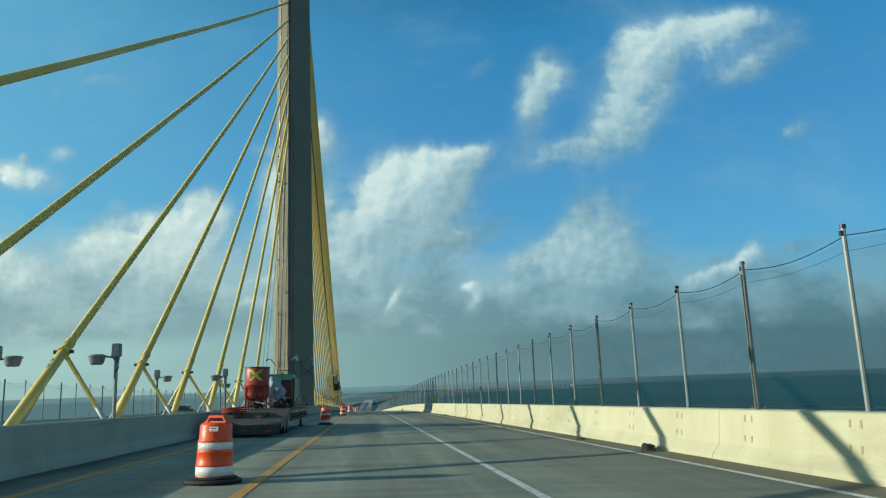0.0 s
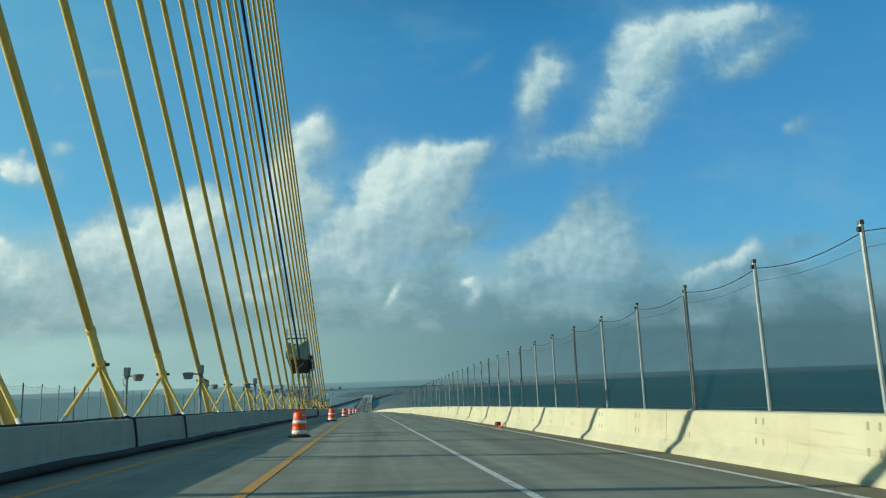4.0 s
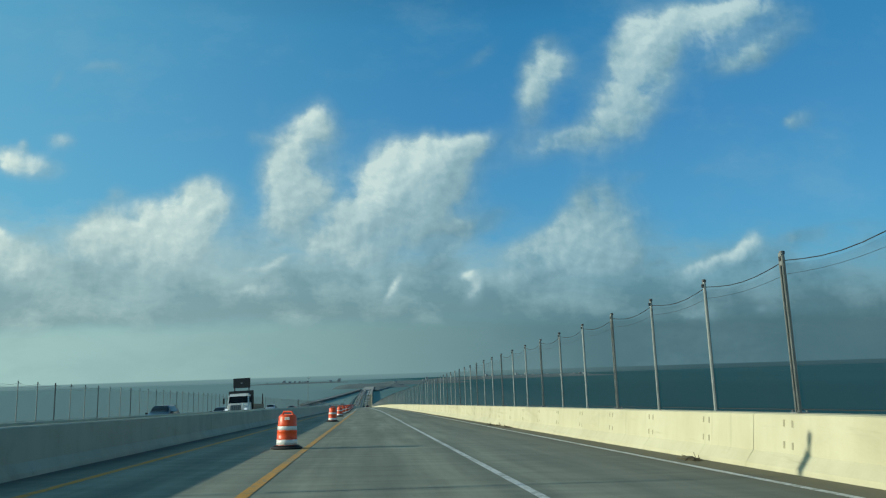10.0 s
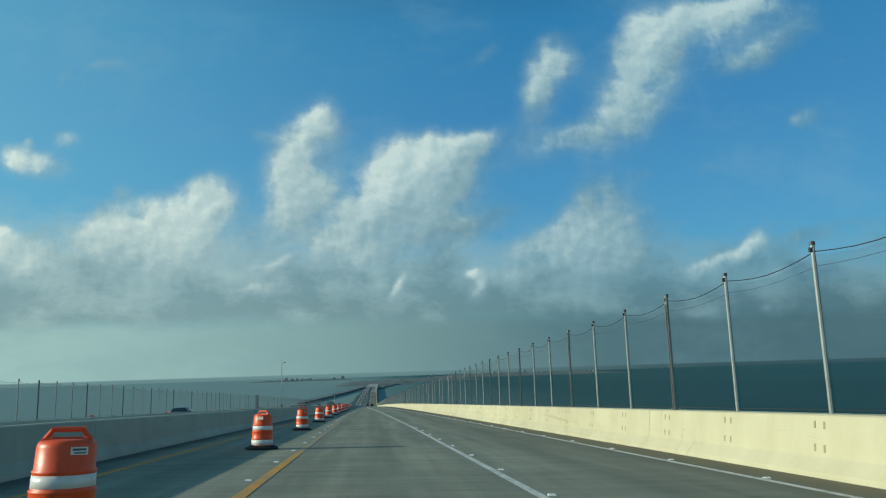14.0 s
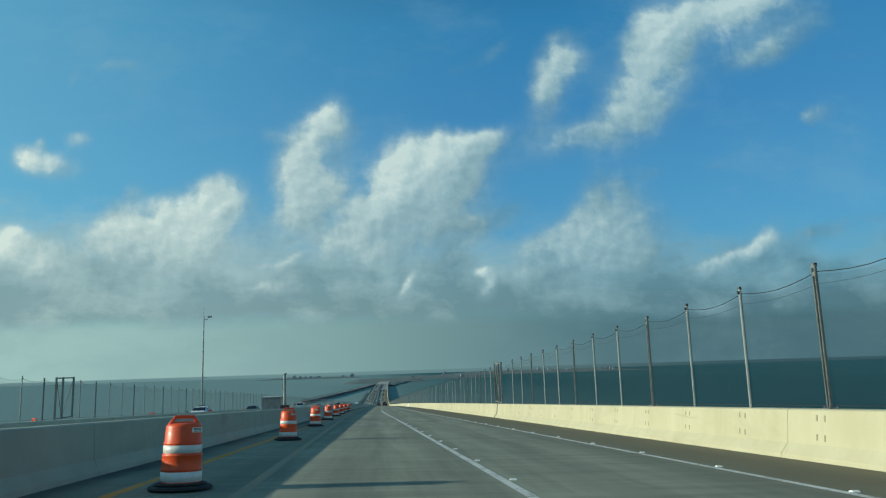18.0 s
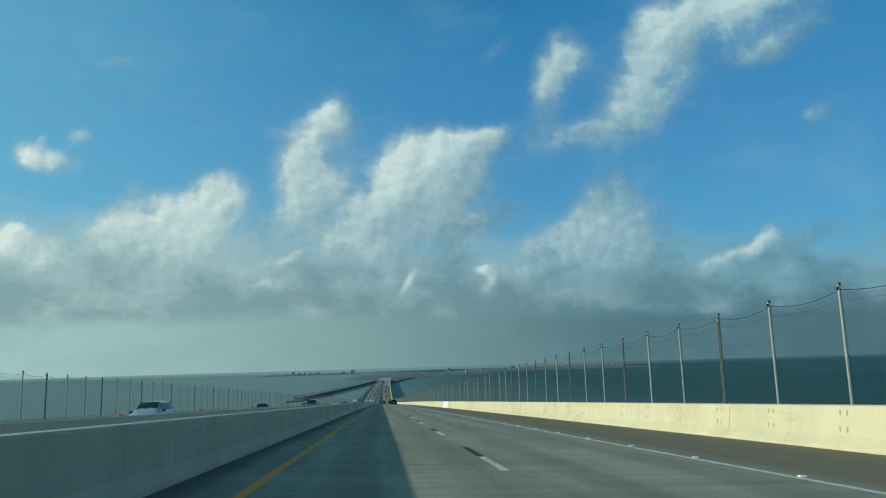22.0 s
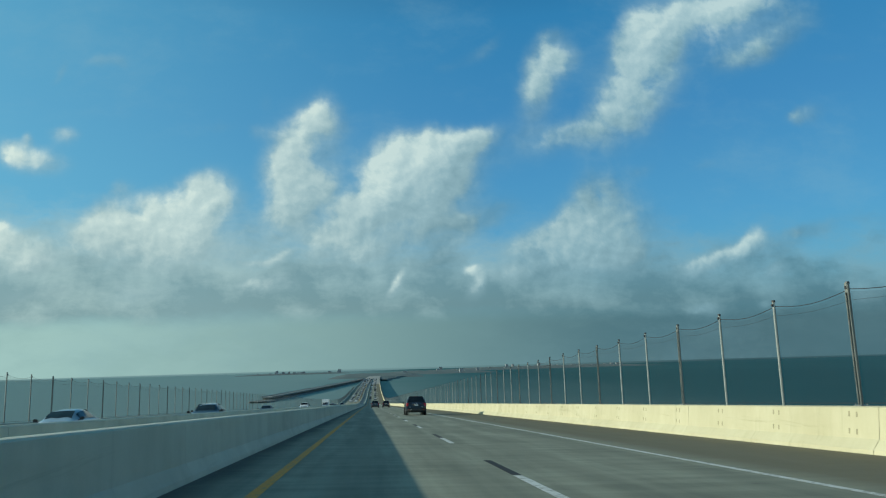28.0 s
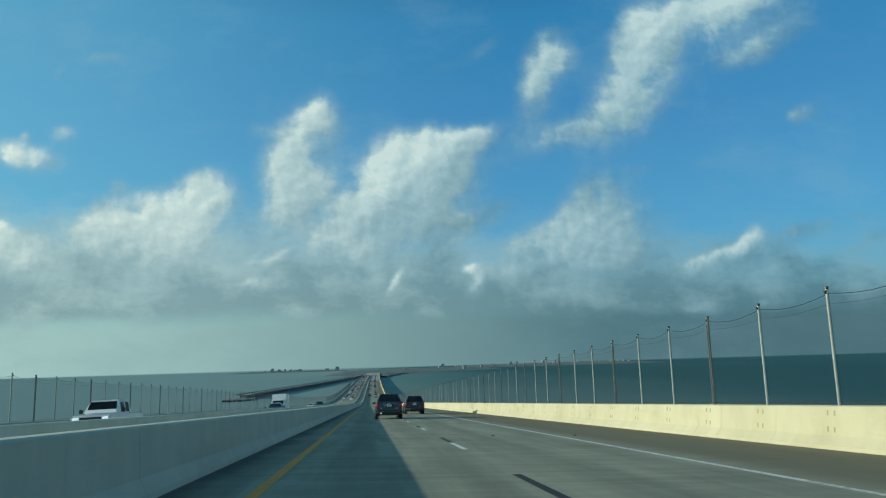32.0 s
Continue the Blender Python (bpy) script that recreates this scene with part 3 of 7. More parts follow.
BLACK = material("black_plastic", (0.010, 0.010, 0.011), (0.022, 0.022, 0.024), 8, 0.5)
WHITE = material("white_enamel", (0.68, 0.68, 0.66), (0.80, 0.80, 0.78), 3, 0.35, stain=(0.5, 0.48, 0.42), stain_scale=2.0, stain_cut=0.62)
STEEL_DARK = material("dark_steel", (0.03, 0.03, 0.032), (0.075, 0.075, 0.078), 4, 0.5, metal=0.5, stain=(0.10, 0.05, 0.025), stain_scale=2.5, stain_cut=0.6)
RED = material("faded_red_paint", (0.24, 0.026, 0.018), (0.34, 0.042, 0.026), 3, 0.45, stain=(0.12, 0.03, 0.02), stain_scale=2.2, stain_cut=0.58)
LIME = material("lime_reflective_tape", (0.52, 0.52, 0.03), (0.62, 0.62, 0.05), 8, 0.4)
GREEN = material("green_machine_paint", (0.055, 0.19, 0.115), (0.085, 0.26, 0.165), 2, 0.42, stain=(0.05, 0.10, 0.06), stain_scale=1.8, stain_cut=0.62)
BLUE = material("blue_moulded_plastic", (0.004, 0.010, 0.032), (0.007, 0.016, 0.048), 3, 0.45)
PALE = material("pale_grey_plastic", (0.34, 0.36, 0.37), (0.47, 0.49, 0.49), 4, 0.5)
TARP = material("olive_tarpaulin", (0.21, 0.25, 0.18), (0.35, 0.39, 0.295), 3, 0.65, bump=0.5, fine=16, stain=(0.12, 0.13, 0.09), stain_scale=1.2, stain_cut=0.56)
DARK_TARP = material("dark_canopy_sheet", (0.020, 0.028, 0.022), (0.045, 0.055, 0.042), 3, 0.6, bump=0.3, fine=16)
LAMP_GREY = material("lamp_grey_paint", (0.15, 0.165, 0.155), (0.235, 0.25, 0.235), 6, 0.5)
SHEETING = material("grey_white_sheeting", (0.20, 0.22, 0.235), (0.34, 0.36, 0.37), 5, 0.55, bump=0.5, fine=18)
WOOD = material("worn_plank_wood", (0.038, 0.026, 0.020), (0.088, 0.064, 0.050), 5, 0.8, bump=0.4, fine=40, each=0.2)
YELLOW_BOX = material("yellow_box_paint", (0.55, 0.40, 0.03), (0.66, 0.50, 0.05), 4, 0.45)
GLASS = tinted_glass()
HEAD = lamp_lens("headlamp_glass", (0.85, 0.88, 0.90), 0.6)
HEAD_ON = lamp_lens("lit_headlamp", (1.0, 0.97, 0.88), 6.0)
TAIL = lamp_lens("red_lamp_glass", (0.30, 0.008, 0.012), 0.12)
TAIL_DARK = lamp_lens("dark_red_lamp_glass", (0.09, 0.003, 0.005), 0.0)
CHROME = material("chrome", (0.70, 0.70, 0.72), (0.82, 0.82, 0.84), 5, 0.14, metal=1.0)
ALLOY = material("alloy_wheel", (0.42, 0.42, 0.42), (0.56, 0.56, 0.56), 8, 0.3, metal=0.85)
PLATE = material("plate_white", (0.66, 0.67, 0.70), (0.76, 0.77, 0.78), 9, 0.4)
INK = material("dull_ink", (0.06, 0.07, 0.08), (0.10, 0.11, 0.12), 12, 0.6)
SEA_WATER = sea()
# mangrove green greyed in its base colour, in place of haze over distance
HAZED_FOLIAGE = material("far_mangrove", (0.080, 0.112, 0.110), (0.105, 0.138, 0.132), 0.012, 0.9, fine=0.15, world_space=True)
SAND = material("causeway_fill", (0.11, 0.13, 0.125), (0.16, 0.18, 0.17), 0.02, 0.9, fine=0.3, world_space=True)
CITY = material("far_building", (0.20, 0.22, 0.24), (0.30, 0.32, 0.33), 0.05, 0.8, world_space=True)


def car_paint(name, dark, light, metal=0.3):
    return material(name, dark, light, 2.0, 0.34, metal=metal, fine=300, coat=0.7, spec=0.2)

# ---------------------------------------------------------------- the line of the bridge
CROSS = 0.025          # fall of each roadway away from the median
MEDIAN = -4.4          # X of the foot of the other median barrier
AXIS = -2.2            # X of the plane of the stays
SEA_LEVEL = -60.0
POST_GAP = 3.048
GATE_Y = 509.9         # the fence changes step at the expansion joint
GRADES = [(-300, -0.004), (0, -0.0225), (60, -0.0255), (110, -0.0325), (170, -0.0395), (250, -0.042), (430, -0.0445),
          (590, -0.0475), (845, -0.051), (1090, -0.051), (1380, 0.0), (6000, 0.0)]
_ys = np.arange(-300.0, 5200.0, 0.5)
_gs = np.interp(_ys, [g[0] for g in GRADES], [g[1] for g in GRADES])
_zs = np.concatenate([[0.0], np.cumsum((_gs[1:] + _gs[:-1]) * 0.25)])
_zs -= np.interp(0.0, _ys, _zs)


def deck(y):
    return float(np.interp(y, _ys, _zs))


def grade(y):
    return float(np.interp(y, _ys, _gs))


def bend(y):
    """The far road swings gently to the east."""
    return 7.5e-6 * max(0.0, y - 950.0) ** 2


def ground(x, y):
    """Height of the road surface."""
    return deck(y) - CROSS * x if x > AXIS else deck(y) - CROSS * (MEDIAN - x)


def on_road(x, y, lift=0.0, turn=0.0):
    """The pose of a thing that stands on the road there, tilted with it."""
    tilt = math.degrees(math.atan(CROSS)) * (1 if x > AXIS else -1)
    return pose(x, y, ground(x, y) + lift, math.degrees(math.atan(grade(y))), tilt, 0) @ pose(0, 0, 0, 0, 0, turn)


def lane_shift(y):
    """The lanes swing back to the median where the work zone ends."""
    return float(np.interp(y, [300, 352, 391, 431, 483, 530, 561, 588, 620], [0, -0.02, -0.2, -0.7, -1.72, -2.62, -3.08, -3.27, -3.35]))


def inner_shift(y):
    """The line between the two lanes, which swings back a little sooner."""
    return lane_shift(y) + float(np.interp(y, [95, 130, 172, 195, 360, 425, 475, 515, 542, 566, 580], [0, -0.2, -0.2, 0, 0, -0.19, -0.20, -0.23, -0.42, -0.24, -0.1]))


# ---------------------------------------------------------------- mesh helpers
def mesh_object(name, verts, faces, mat, smooth=False):
    me = bpy.data.meshes.new(name)
    me.from_pydata(verts, [], faces)
    me.materials.append(mat)
    if smooth:
        me.polygons.foreach_set("use_smooth", [True] * len(me.polygons))
    me.update()
    return new(name, me)


def part(name, bm, mat, parent, label="", smooth=False, m=None):
    me = bpy.data.meshes.new(name)
    bmesh.ops.recalc_face_normals(bm, faces=bm.faces)
    if smooth:
        for f in bm.faces:
            f.smooth = True
    bm.to_mesh(me)
    bm.free()
    me.materials.append(mat)
    ob = new(name, me)
    ob.parent = parent
    if m is not None:
        ob.matrix_local = m
    return tagged(ob, label)


def again(ob, parent, m):
    """The same mesh once more, as a part of its own."""
    o = new(ob.name.split(".")[0], ob.data)
    o.parent, o.matrix_local = parent, m
    return o


def thing(name, m, label, category, group="", kind=""):
    ob = new(name)
    ob.empty_display_size = 0.2
    ob.matrix_world = m
    return tagged(ob, label, category, group, kind)


def box(bm, x0, x1, y0, y1, z0, z1, bevel=0.0, m=None):
    made = bmesh.ops.create_cube(bm, size=1, matrix=Matrix.Translation(((x0 + x1) / 2, (y0 + y1) / 2, (z0 + z1) / 2)) @ Matrix.Diagonal((x1 - x0, y1 - y0, z1 - z0, 1)))
    verts = made["verts"]
    if bevel:
        edges = list({e for v in verts for e in v.link_edges})
        verts = bmesh.ops.bevel(bm, geom=edges, offset=bevel, segments=2, affect="EDGES")["verts"]
    if m is not None:
        bmesh.ops.transform(bm, matrix=m, verts=verts)
    return bm


def boxed(x0, x1, y0, y1, z0, z1, bevel=0.0, m=None):
    return box(bmesh.new(), x0, x1, y0, y1, z0, z1, bevel, m)


def rod(bm, a, b, r0, r1=None, n=8):
    """A round bar from a to b."""
    a, b = Vector(a), Vector(b)
    r1 = r0 if r1 is None else r1
    turn = (b - a).to_track_quat("Z", "Y").to_matrix().to_4x4()
    bmesh.ops.create_cone(bm, cap_ends=True, segments=n, radius1=r0, radius2=r1, depth=(b - a).length, matrix=Matrix.Translation((a + b) / 2) @ turn)
    return bm


def rodded(a, b, r0, r1=None, n=8):
    return rod(bmesh.new(), a, b, r0, r1, n)


def pipe(points, r, n=8):
    """A bent round bar through the points."""
    bm = bmesh.new()
    pts = [Vector(p) for p in points]
    rings = []
    for i, p in enumerate(pts):
        d = (pts[min(i + 1, len(pts) - 1)] - pts[max(i - 1, 0)]).normalized()
        turn = d.to_track_quat("Z", "Y").to_matrix()
        rings.append([bm.verts.new(p + turn @ Vector((r * math.cos(2 * math.pi * k / n), r * math.sin(2 * math.pi * k / n), 0))) for k in range(n)])
    for a, b in zip(rings, rings[1:]):
        for k in range(n):
            bm.faces.new((a[k], a[(k + 1) % n], b[(k + 1) % n], b[k]))
    bm.faces.new(rings[0][::-1])
    bm.faces.new(rings[-1])
    return bm


def lathe(profile, n=20):
    """A turned body from (radius, height) pairs."""
    bm = bmesh.new()
    rings = [[bm.verts.new((r * math.cos(2 * math.pi * k / n), r * math.sin(2 * math.pi * k / n), z)) for k in range(n)] for r, z in profile]
    for a, b in zip(rings, rings[1:]):
        for k in range(n):
            bm.faces.new((a[k], a[(k + 1) % n], b[(k + 1) % n], b[k]))
    bm.faces.new(rings[0][::-1])
    bm.faces.new(rings[-1])
    return bm


def sweep(profile, y0, y1, step, closed=False, shift=None, base=deck):
    """Verts and faces of a profile of (x, z) carried along the deck."""
    count = max(2, int(math.ceil((y1 - y0) / step)) + 1)
    ys = np.linspace(y0, y1, count)
    verts, faces, n = [], [], len(profile)
    for y in ys:
        s = shift(y) if shift else bend(y)
        verts += [(x + s, y, base(y) + z) for x, z in profile]
    for i in range(count - 1):
        for j in range(n if closed else n - 1):
            k = (j + 1) % n
            faces.append((i * n + j, i * n + k, (i + 1) * n + k, (i + 1) * n + j))
    if closed:
        faces += [tuple(range(n)), tuple(range((count - 1) * n + n - 1, (count - 1) * n - 1, -1))]
    return verts, faces


FAR = 1800.0
# ---------------------------------------------------------------- large structure
def sea_sheet():
    """The bay as one sheet that follows the curve of the earth down to its horizon."""
    verts, faces, spokes = [(0.0, 400.0, SEA_LEVEL)], [], 96
    rings = [60.0 * 1.17 ** k for k in range(44)]
    for r in rings:
        for k in range(spokes):
            a = 2 * math.pi * k / spokes
            verts.append((r * math.cos(a), 400.0 + r * math.sin(a), SEA_LEVEL - r * r / 14.8e6))
    faces += [(0, 1 + k, 1 + (k + 1) % spokes) for k in range(spokes)]
    for i in range(len(rings) - 1):
        for k in range(spokes):
            p, q = 1 + i * spokes + k, 1 + i * spokes + (k + 1) % spokes
            faces.append((p, p + spokes, q + spokes, q))
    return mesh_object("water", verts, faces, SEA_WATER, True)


ground_sheet = sea_sheet()
tagged(ground_sheet, "wide blue-green bay water with small waves", "water", kind="structure")

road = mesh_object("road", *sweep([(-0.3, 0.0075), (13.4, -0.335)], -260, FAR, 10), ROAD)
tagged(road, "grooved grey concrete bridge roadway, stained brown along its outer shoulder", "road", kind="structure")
road_b = mesh_object("road_opposite", *sweep([(MEDIAN - 13.4, -0.335), (MEDIAN + 0.3, 0.0075)], -260, FAR, 10), ROAD)
tagged(road_b, "grooved grey concrete roadway of the opposite traffic", "road", kind="structure")
girder = mesh_object("bridge_deck", *sweep([(-18.6, -0.40), (-18.6, -0.75), (-12, -1.2), (-7, -4.2), (2.6, -4.2), (7.6, -1.2), (14.2, -0.75), (14.2, -0.40), (2.0, -0.10), (-6.4, -0.10)], -260, FAR, 20, True), DECK)
tagged(girder, "long pale concrete box girder that carries both roadways", "bridge deck", kind="structure")
strip = mesh_object("median", *sweep([(MEDIAN + 0.52, 0.30), (-0.52, 0.30)], -260, 268, 10), DECK)
tagged(strip, "grey concrete median strip between the barriers", "median", kind="structure")

for k in range(-3, 24):
    py = 84.0 + 73.0 * k
    if k in (0,):
        continue
    top = deck(py) - 4.15
    if top < SEA_LEVEL + 3:
        break
    bm = boxed(-5.4, 1.0, -1.3, 1.3, SEA_LEVEL - 2, top, 0.25, pose(0, py, 0))
    me = bpy.data.meshes.new("bridge_pier")
    bm.to_mesh(me)
    bm.free()
    me.materials.append(DECK)
    tagged(new("bridge_pier", me), "plain tall concrete pier under the bridge deck", "pier", "bridge piers", "structure")

# low trestle and causeway beyond the foot of the bridge
low_z = deck(2000)
flat_base = lambda y: low_z
trestle = mesh_object("trestle_deck", *sweep([(-17.8, 0), (-17.8, 0.8), (-17.5, 0.8), (-17.5, -0.02), (-4.6, -0.02), (-4.6, 0.8), (-4.2, 0.8), (-4.2, -1.5), (-0.2, -1.5), (-0.2, 0.8), (0.1, 0.8), (0.1, -0.02), (13.2, -0.02), (13.2, 0.8), (13.5, 0.8), (13.5, -1.6), (-17.8, -1.6)], FAR, 2235, 40, True, base=flat_base), DECK)
tagged(trestle, "long low concrete trestle bridge across the bay far away", "bridge", kind="structure")

# ---------------------------------------------------------------- barriers, built in cast lengths
SEG = 3 * POST_GAP
RIGHT_PROFILE = [(13.12, -0.40), (13.14, -0.24), (13.31, -0.03), (13.38, 0.62), (13.42, 0.645), (13.78, 0.645), (13.82, 0.60), (13.84, -0.40)]
LEFT_PROFILE = [(0.02, -0.06), (0.0, 0.08), (-0.10, 0.27), (-0.115, 0.88), (-0.15, 0.905), (-0.44, 0.905), (-0.48, 0.88), (-0.52, -0.06)]
OUTER_PROFILE = [(MEDIAN - x, z) for x, z in RIGHT_PROFILE][::-1]
INNER_PROFILE = [(MEDIAN - x, z) for x, z in LEFT_PROFILE][::-1]


def barrier(name, profile, y0, y1, mat, label, seg=SEG, gap=0.012):
    """A barrier as a row of cast lengths with open joints."""
    root = thing(name, Matrix(), label, "barrier", kind="structure")
    y = y0
    while y < y1:
        v, f = sweep(profile, y + gap / 2, y + seg - gap / 2, 4.6, True)
        ob = mesh_object("barrier_length", v, f, mat(y) if callable(mat) else mat)
        ob.parent = root
        y += seg
    v, f = sweep([(x * 0.2 + 0.8 * (profile[0][0] + profile[-1][0]) / 2, z - 0.04) for x, z in profile], y0, y1, 9.0, True)
    core = mesh_object("barrier_core", v, f, RUBBER)
    core.parent = root
    return root


def right_mat(y):
    return WHITE_WALL if abs(y - 673.2) < 4.6 else CREAM


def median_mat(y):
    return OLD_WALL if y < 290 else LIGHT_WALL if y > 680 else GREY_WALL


barrier("wall_east", RIGHT_PROFILE, 5.18 - 4 * SEG, 509.5 - SEG, right_mat, "sunlit cream-painted concrete barrier with worn joints along the outer shoulder")
barrier("wall_east_lower", RIGHT_PROFILE, 509.5, 1240, right_mat, "sunlit cream-painted concrete barrier with one new white length")
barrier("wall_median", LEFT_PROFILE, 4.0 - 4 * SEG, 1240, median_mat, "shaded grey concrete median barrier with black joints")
barrier("wall_median_opposite", INNER_PROFILE, -30.0, 1240, median_mat, "grey concrete median barrier of the opposite roadway", 4 * SEG)
barrier("wall_west", OUTER_PROFILE, -30.0, 1240, GREY_WALL, "grey concrete outer barrier of the opposite roadway", 4 * SEG)
# the short end of the upper barrier, up to the joint
v, f = sweep(RIGHT_PROFILE, 5.18 - 4 * SEG + SEG * math.floor((509.5 - SEG - (5.18 - 4 * SEG)) / SEG + 1) + 0.02, 509.2, 3.0, True)
tagged(mesh_object("wall_east_end", v, f, CREAM), "short cream-painted concrete barrier length at the joint", "barrier", kind="structure")
for nm, prof, mt in (("wall_east_far", RIGHT_PROFILE, CREAM), ("wall_median_far", LEFT_PROFILE, GREY_WALL), ("wall_west_far", OUTER_PROFILE, GREY_WALL), ("wall_inner_far", INNER_PROFILE, GREY_WALL)):
    v, f = sweep(prof, 1250, FAR, 15, True)
    tagged(mesh_object(nm, v, f, mt), "far stretch of concrete barrier down the long descent", "barrier", kind="structure")

# ---------------------------------------------------------------- painted lines
marks = thing("road_marking", Matrix(), "worn white, yellow and black painted road lines", "road marking", kind="structure")


def line(name, x, y0, y1, width, mat, shift=None, step=6.0, lift=0.004):
    """A painted strip that follows the road."""
    s = -1 if x < AXIS else 1
    fall = lambda xx: -CROSS * xx if s > 0 else -CROSS * (MEDIAN - xx)
    count = max(2, int((y1 - y0) / step) + 1)
    ys = np.linspace(y0, y1, count)
    verts, faces = [], []
    for y in ys:
        for dx in (-width / 2, width / 2):
            xx = x + dx + (shift(y) if shift else 0)
            verts.append((xx + bend(y), y, deck(y) + fall(xx) + lift))
    for i in range(count - 1):
        faces.append((2 * i, 2 * i + 1, 2 * i + 3, 2 * i + 2))
    ob = mesh_object(name, verts, faces, mat)
    ob.parent = marks
    return ob


line("edge_line", 1.22, -60, FAR, 0.17, EDGE_YELLOW)
line("work_zone_line", 4.39, -60, 372, 0.18, YELLOW_LINE, lane_shift, 4.0, 0.006)
line("work_zone_line", 4.39, 372, 545, 0.18, FADED_LINE, lane_shift, 4.0, 0.006)
line("lane_line", 8.41, -60, 566, 0.14, WHITE_LINE, inner_shift, 4.0)
line("shoulder_line", 12.26, -60, 640, 0.15, WHITE_LINE, lane_shift, 4.0)
line("shoulder_line", 8.91, 640.2, FAR, 0.15, WHITE_LINE)
y = 598.3 - 2 * 12.192
while y < 1240:
    if abs(y - 793.4) < 1:
        y = 789.7
    line("lane_dash", 5.06, y, y + 3.0, 0.15, WHITE_LINE)
    line("contrast_dash", 5.06, y + 3.03, y + 6.05, 0.15, BLACK_LINE)
    y += 12.192
for x, m in ((MEDIAN - 1.22, YELLOW_LINE), (MEDIAN - 8.91, WHITE_LINE)):
    line("edge_line", x, -60, FAR, 0.15, m)
for k in range(150):
    line("lane_dash", MEDIAN - 5.06, -60 + 12.192 * k, -57 + 12.192 * k, 0.15, WHITE_LINE)

for jy in (510.0,):
    for x0, x1 in ((0.02, 13.1), (MEDIAN - 13.1, MEDIAN - 0.02)):
        verts = [(x0, jy, ground(x0, jy) + 0.006), (x1, jy, ground(x1, jy) + 0.006), (x1, jy + 0.42, ground(x1, jy + 0.42) + 0.006), (x0, jy + 0.42, ground(x0, jy + 0.42) + 0.006)]
        ob = mesh_object("expansion_joint", verts, [(0, 1, 2, 3)], STEEL_DARK)
        tagged(ob, "dark steel expansion joint across the concrete road", "expansion joint", "expansion joints", "structure")

# ---------------------------------------------------------------- far land
def island(name, x0, x1, y0, y1, height, seed, label):
    """Low wooded shore: a broken canopy over a flat foot."""
    rng = np.random.default_rng(seed)
    nx, ny = 110, 16
    verts, faces = [], []
    for j in range(ny + 1):
        for i in range(nx + 1):
            fx, fy = i / nx, j / ny
            edge = min(1.0, 6 * min(fx, 1 - fx)) * min(1.0, 4 * min(fy, 1 - fy))
            hgt = height * edge * (0.86 + 0.34 * noise.noise(Vector(((x0 + (x1 - x0) * fx) / 34, (y0 + (y1 - y0) * fy) / 70, seed)))) if edge > 0 else -1.5
            verts.append((x0 + (x1 - x0) * fx + rng.normal(0, 0.5), y0 + (y1 - y0) * fy + rng.normal(0, 3), SEA_LEVEL + hgt))
    for j in range(ny):
        for i in range(nx):
            a = j * (nx + 1) + i
            faces.append((a, a + 1, a + nx + 2, a + nx + 1))
    return tagged(mesh_object(name, verts, faces, HAZED_FOLIAGE, True), label, "shore", kind="stuff")


island("wooded_shore", -105, 150, 2560, 3250, 8, 1, "low dark green wooded point where the trestle comes ashore")
island("wooded_shore", 60, 420, 2980, 3700, 8, 6, "wooded coast with pale roofs beside the causeway")
island("wooded_shore", 330, 1250, 3650, 4400, 9, 3, "low green wooded coast on the far side of the bay")
island("wooded_shore", -620, -90, 4150, 4420, 5, 2, "thin dark line of wooded coast under the haze")


def spit(name, centre, half, y0, y1, height, mat, label, category):
    """A low strip of land or fill that follows a line of the plan, with a ragged edge."""
    rng = np.random.default_rng(len(label))
    verts, faces, count = [], [], int((y1 - y0) / 14)
    for i in range(count + 1):
        yy = y0 + (y1 - y0) * i / count
        c, w = centre(yy), half(yy) * (1 + 0.22 * rng.normal())
        for k, hz in ((-1.0, -1.0), (-0.72, height * 0.8), (0.0, height * (1 + 0.25 * rng.normal())), (0.72, height * 0.8), (1.0, -1.0)):
            verts.append((c + k * w, yy, SEA_LEVEL + hz))
    for i in range(count):
        for k in range(4):
            a = i * 5 + k
            faces.append((a, a + 1, a + 6, a + 5))
    return tagged(mesh_object(name, verts, faces, mat), label, category, kind="structure")


# the tongue of land that carries the road on from the trestle, and its shore
spit("shore_tongue", lambda y: bend(y) + 0.085 * (y - 2200) + 8, lambda y: 22 + 0.03 * (y - 2200), 2200, 3050, 3.2, HAZED_FOLIAGE, "green tongue of land at the far end of the trestle", "shore")
land_road = mesh_object("shore_road", *sweep([(-17.0, 4.2), (13.0, 4.2)], 2235, 2600, 40, False, base=lambda y: SEA_LEVEL), DECK)
tagged(land_road, "pale road that leaves the far end of the trestle", "road", kind="structure")
# the old bridge, cut short and kept as a pier, that runs to the same shore
pier_line = lambda y: -96 + 0.098 * (y - 1440) + 4 * math.sin((y - 1440) / 260)
spit("pier_rubble", pier_line, lambda y: 7 + 0.010 * max(0.0, 1700 - y), 1410, 2330, 1.6, SAND, "low rubble bank under the old pier", "causeway")
v, f = sweep([(-5.5, 3.4), (-5.5, 4.6), (-5.2, 4.6), (-5.2, 3.9), (5.2, 3.9), (5.2, 4.6), (5.5, 4.6), (5.5, 3.4)], 1440, 2320, 40, True, shift=pier_line, base=lambda y: SEA_LEVEL)
tagged(mesh_object("fishing_pier", v, f, DECK), "long low concrete fishing pier beside the bridge", "pier", kind="structure")
bm = bmesh.new()
for yy in range(1445, 2320, 11):
    box(bm, pier_line(yy) - 4.6, pier_line(yy) + 4.6, yy - 0.5, yy + 0.5, SEA_LEVEL - 1, SEA_LEVEL + 3.4)
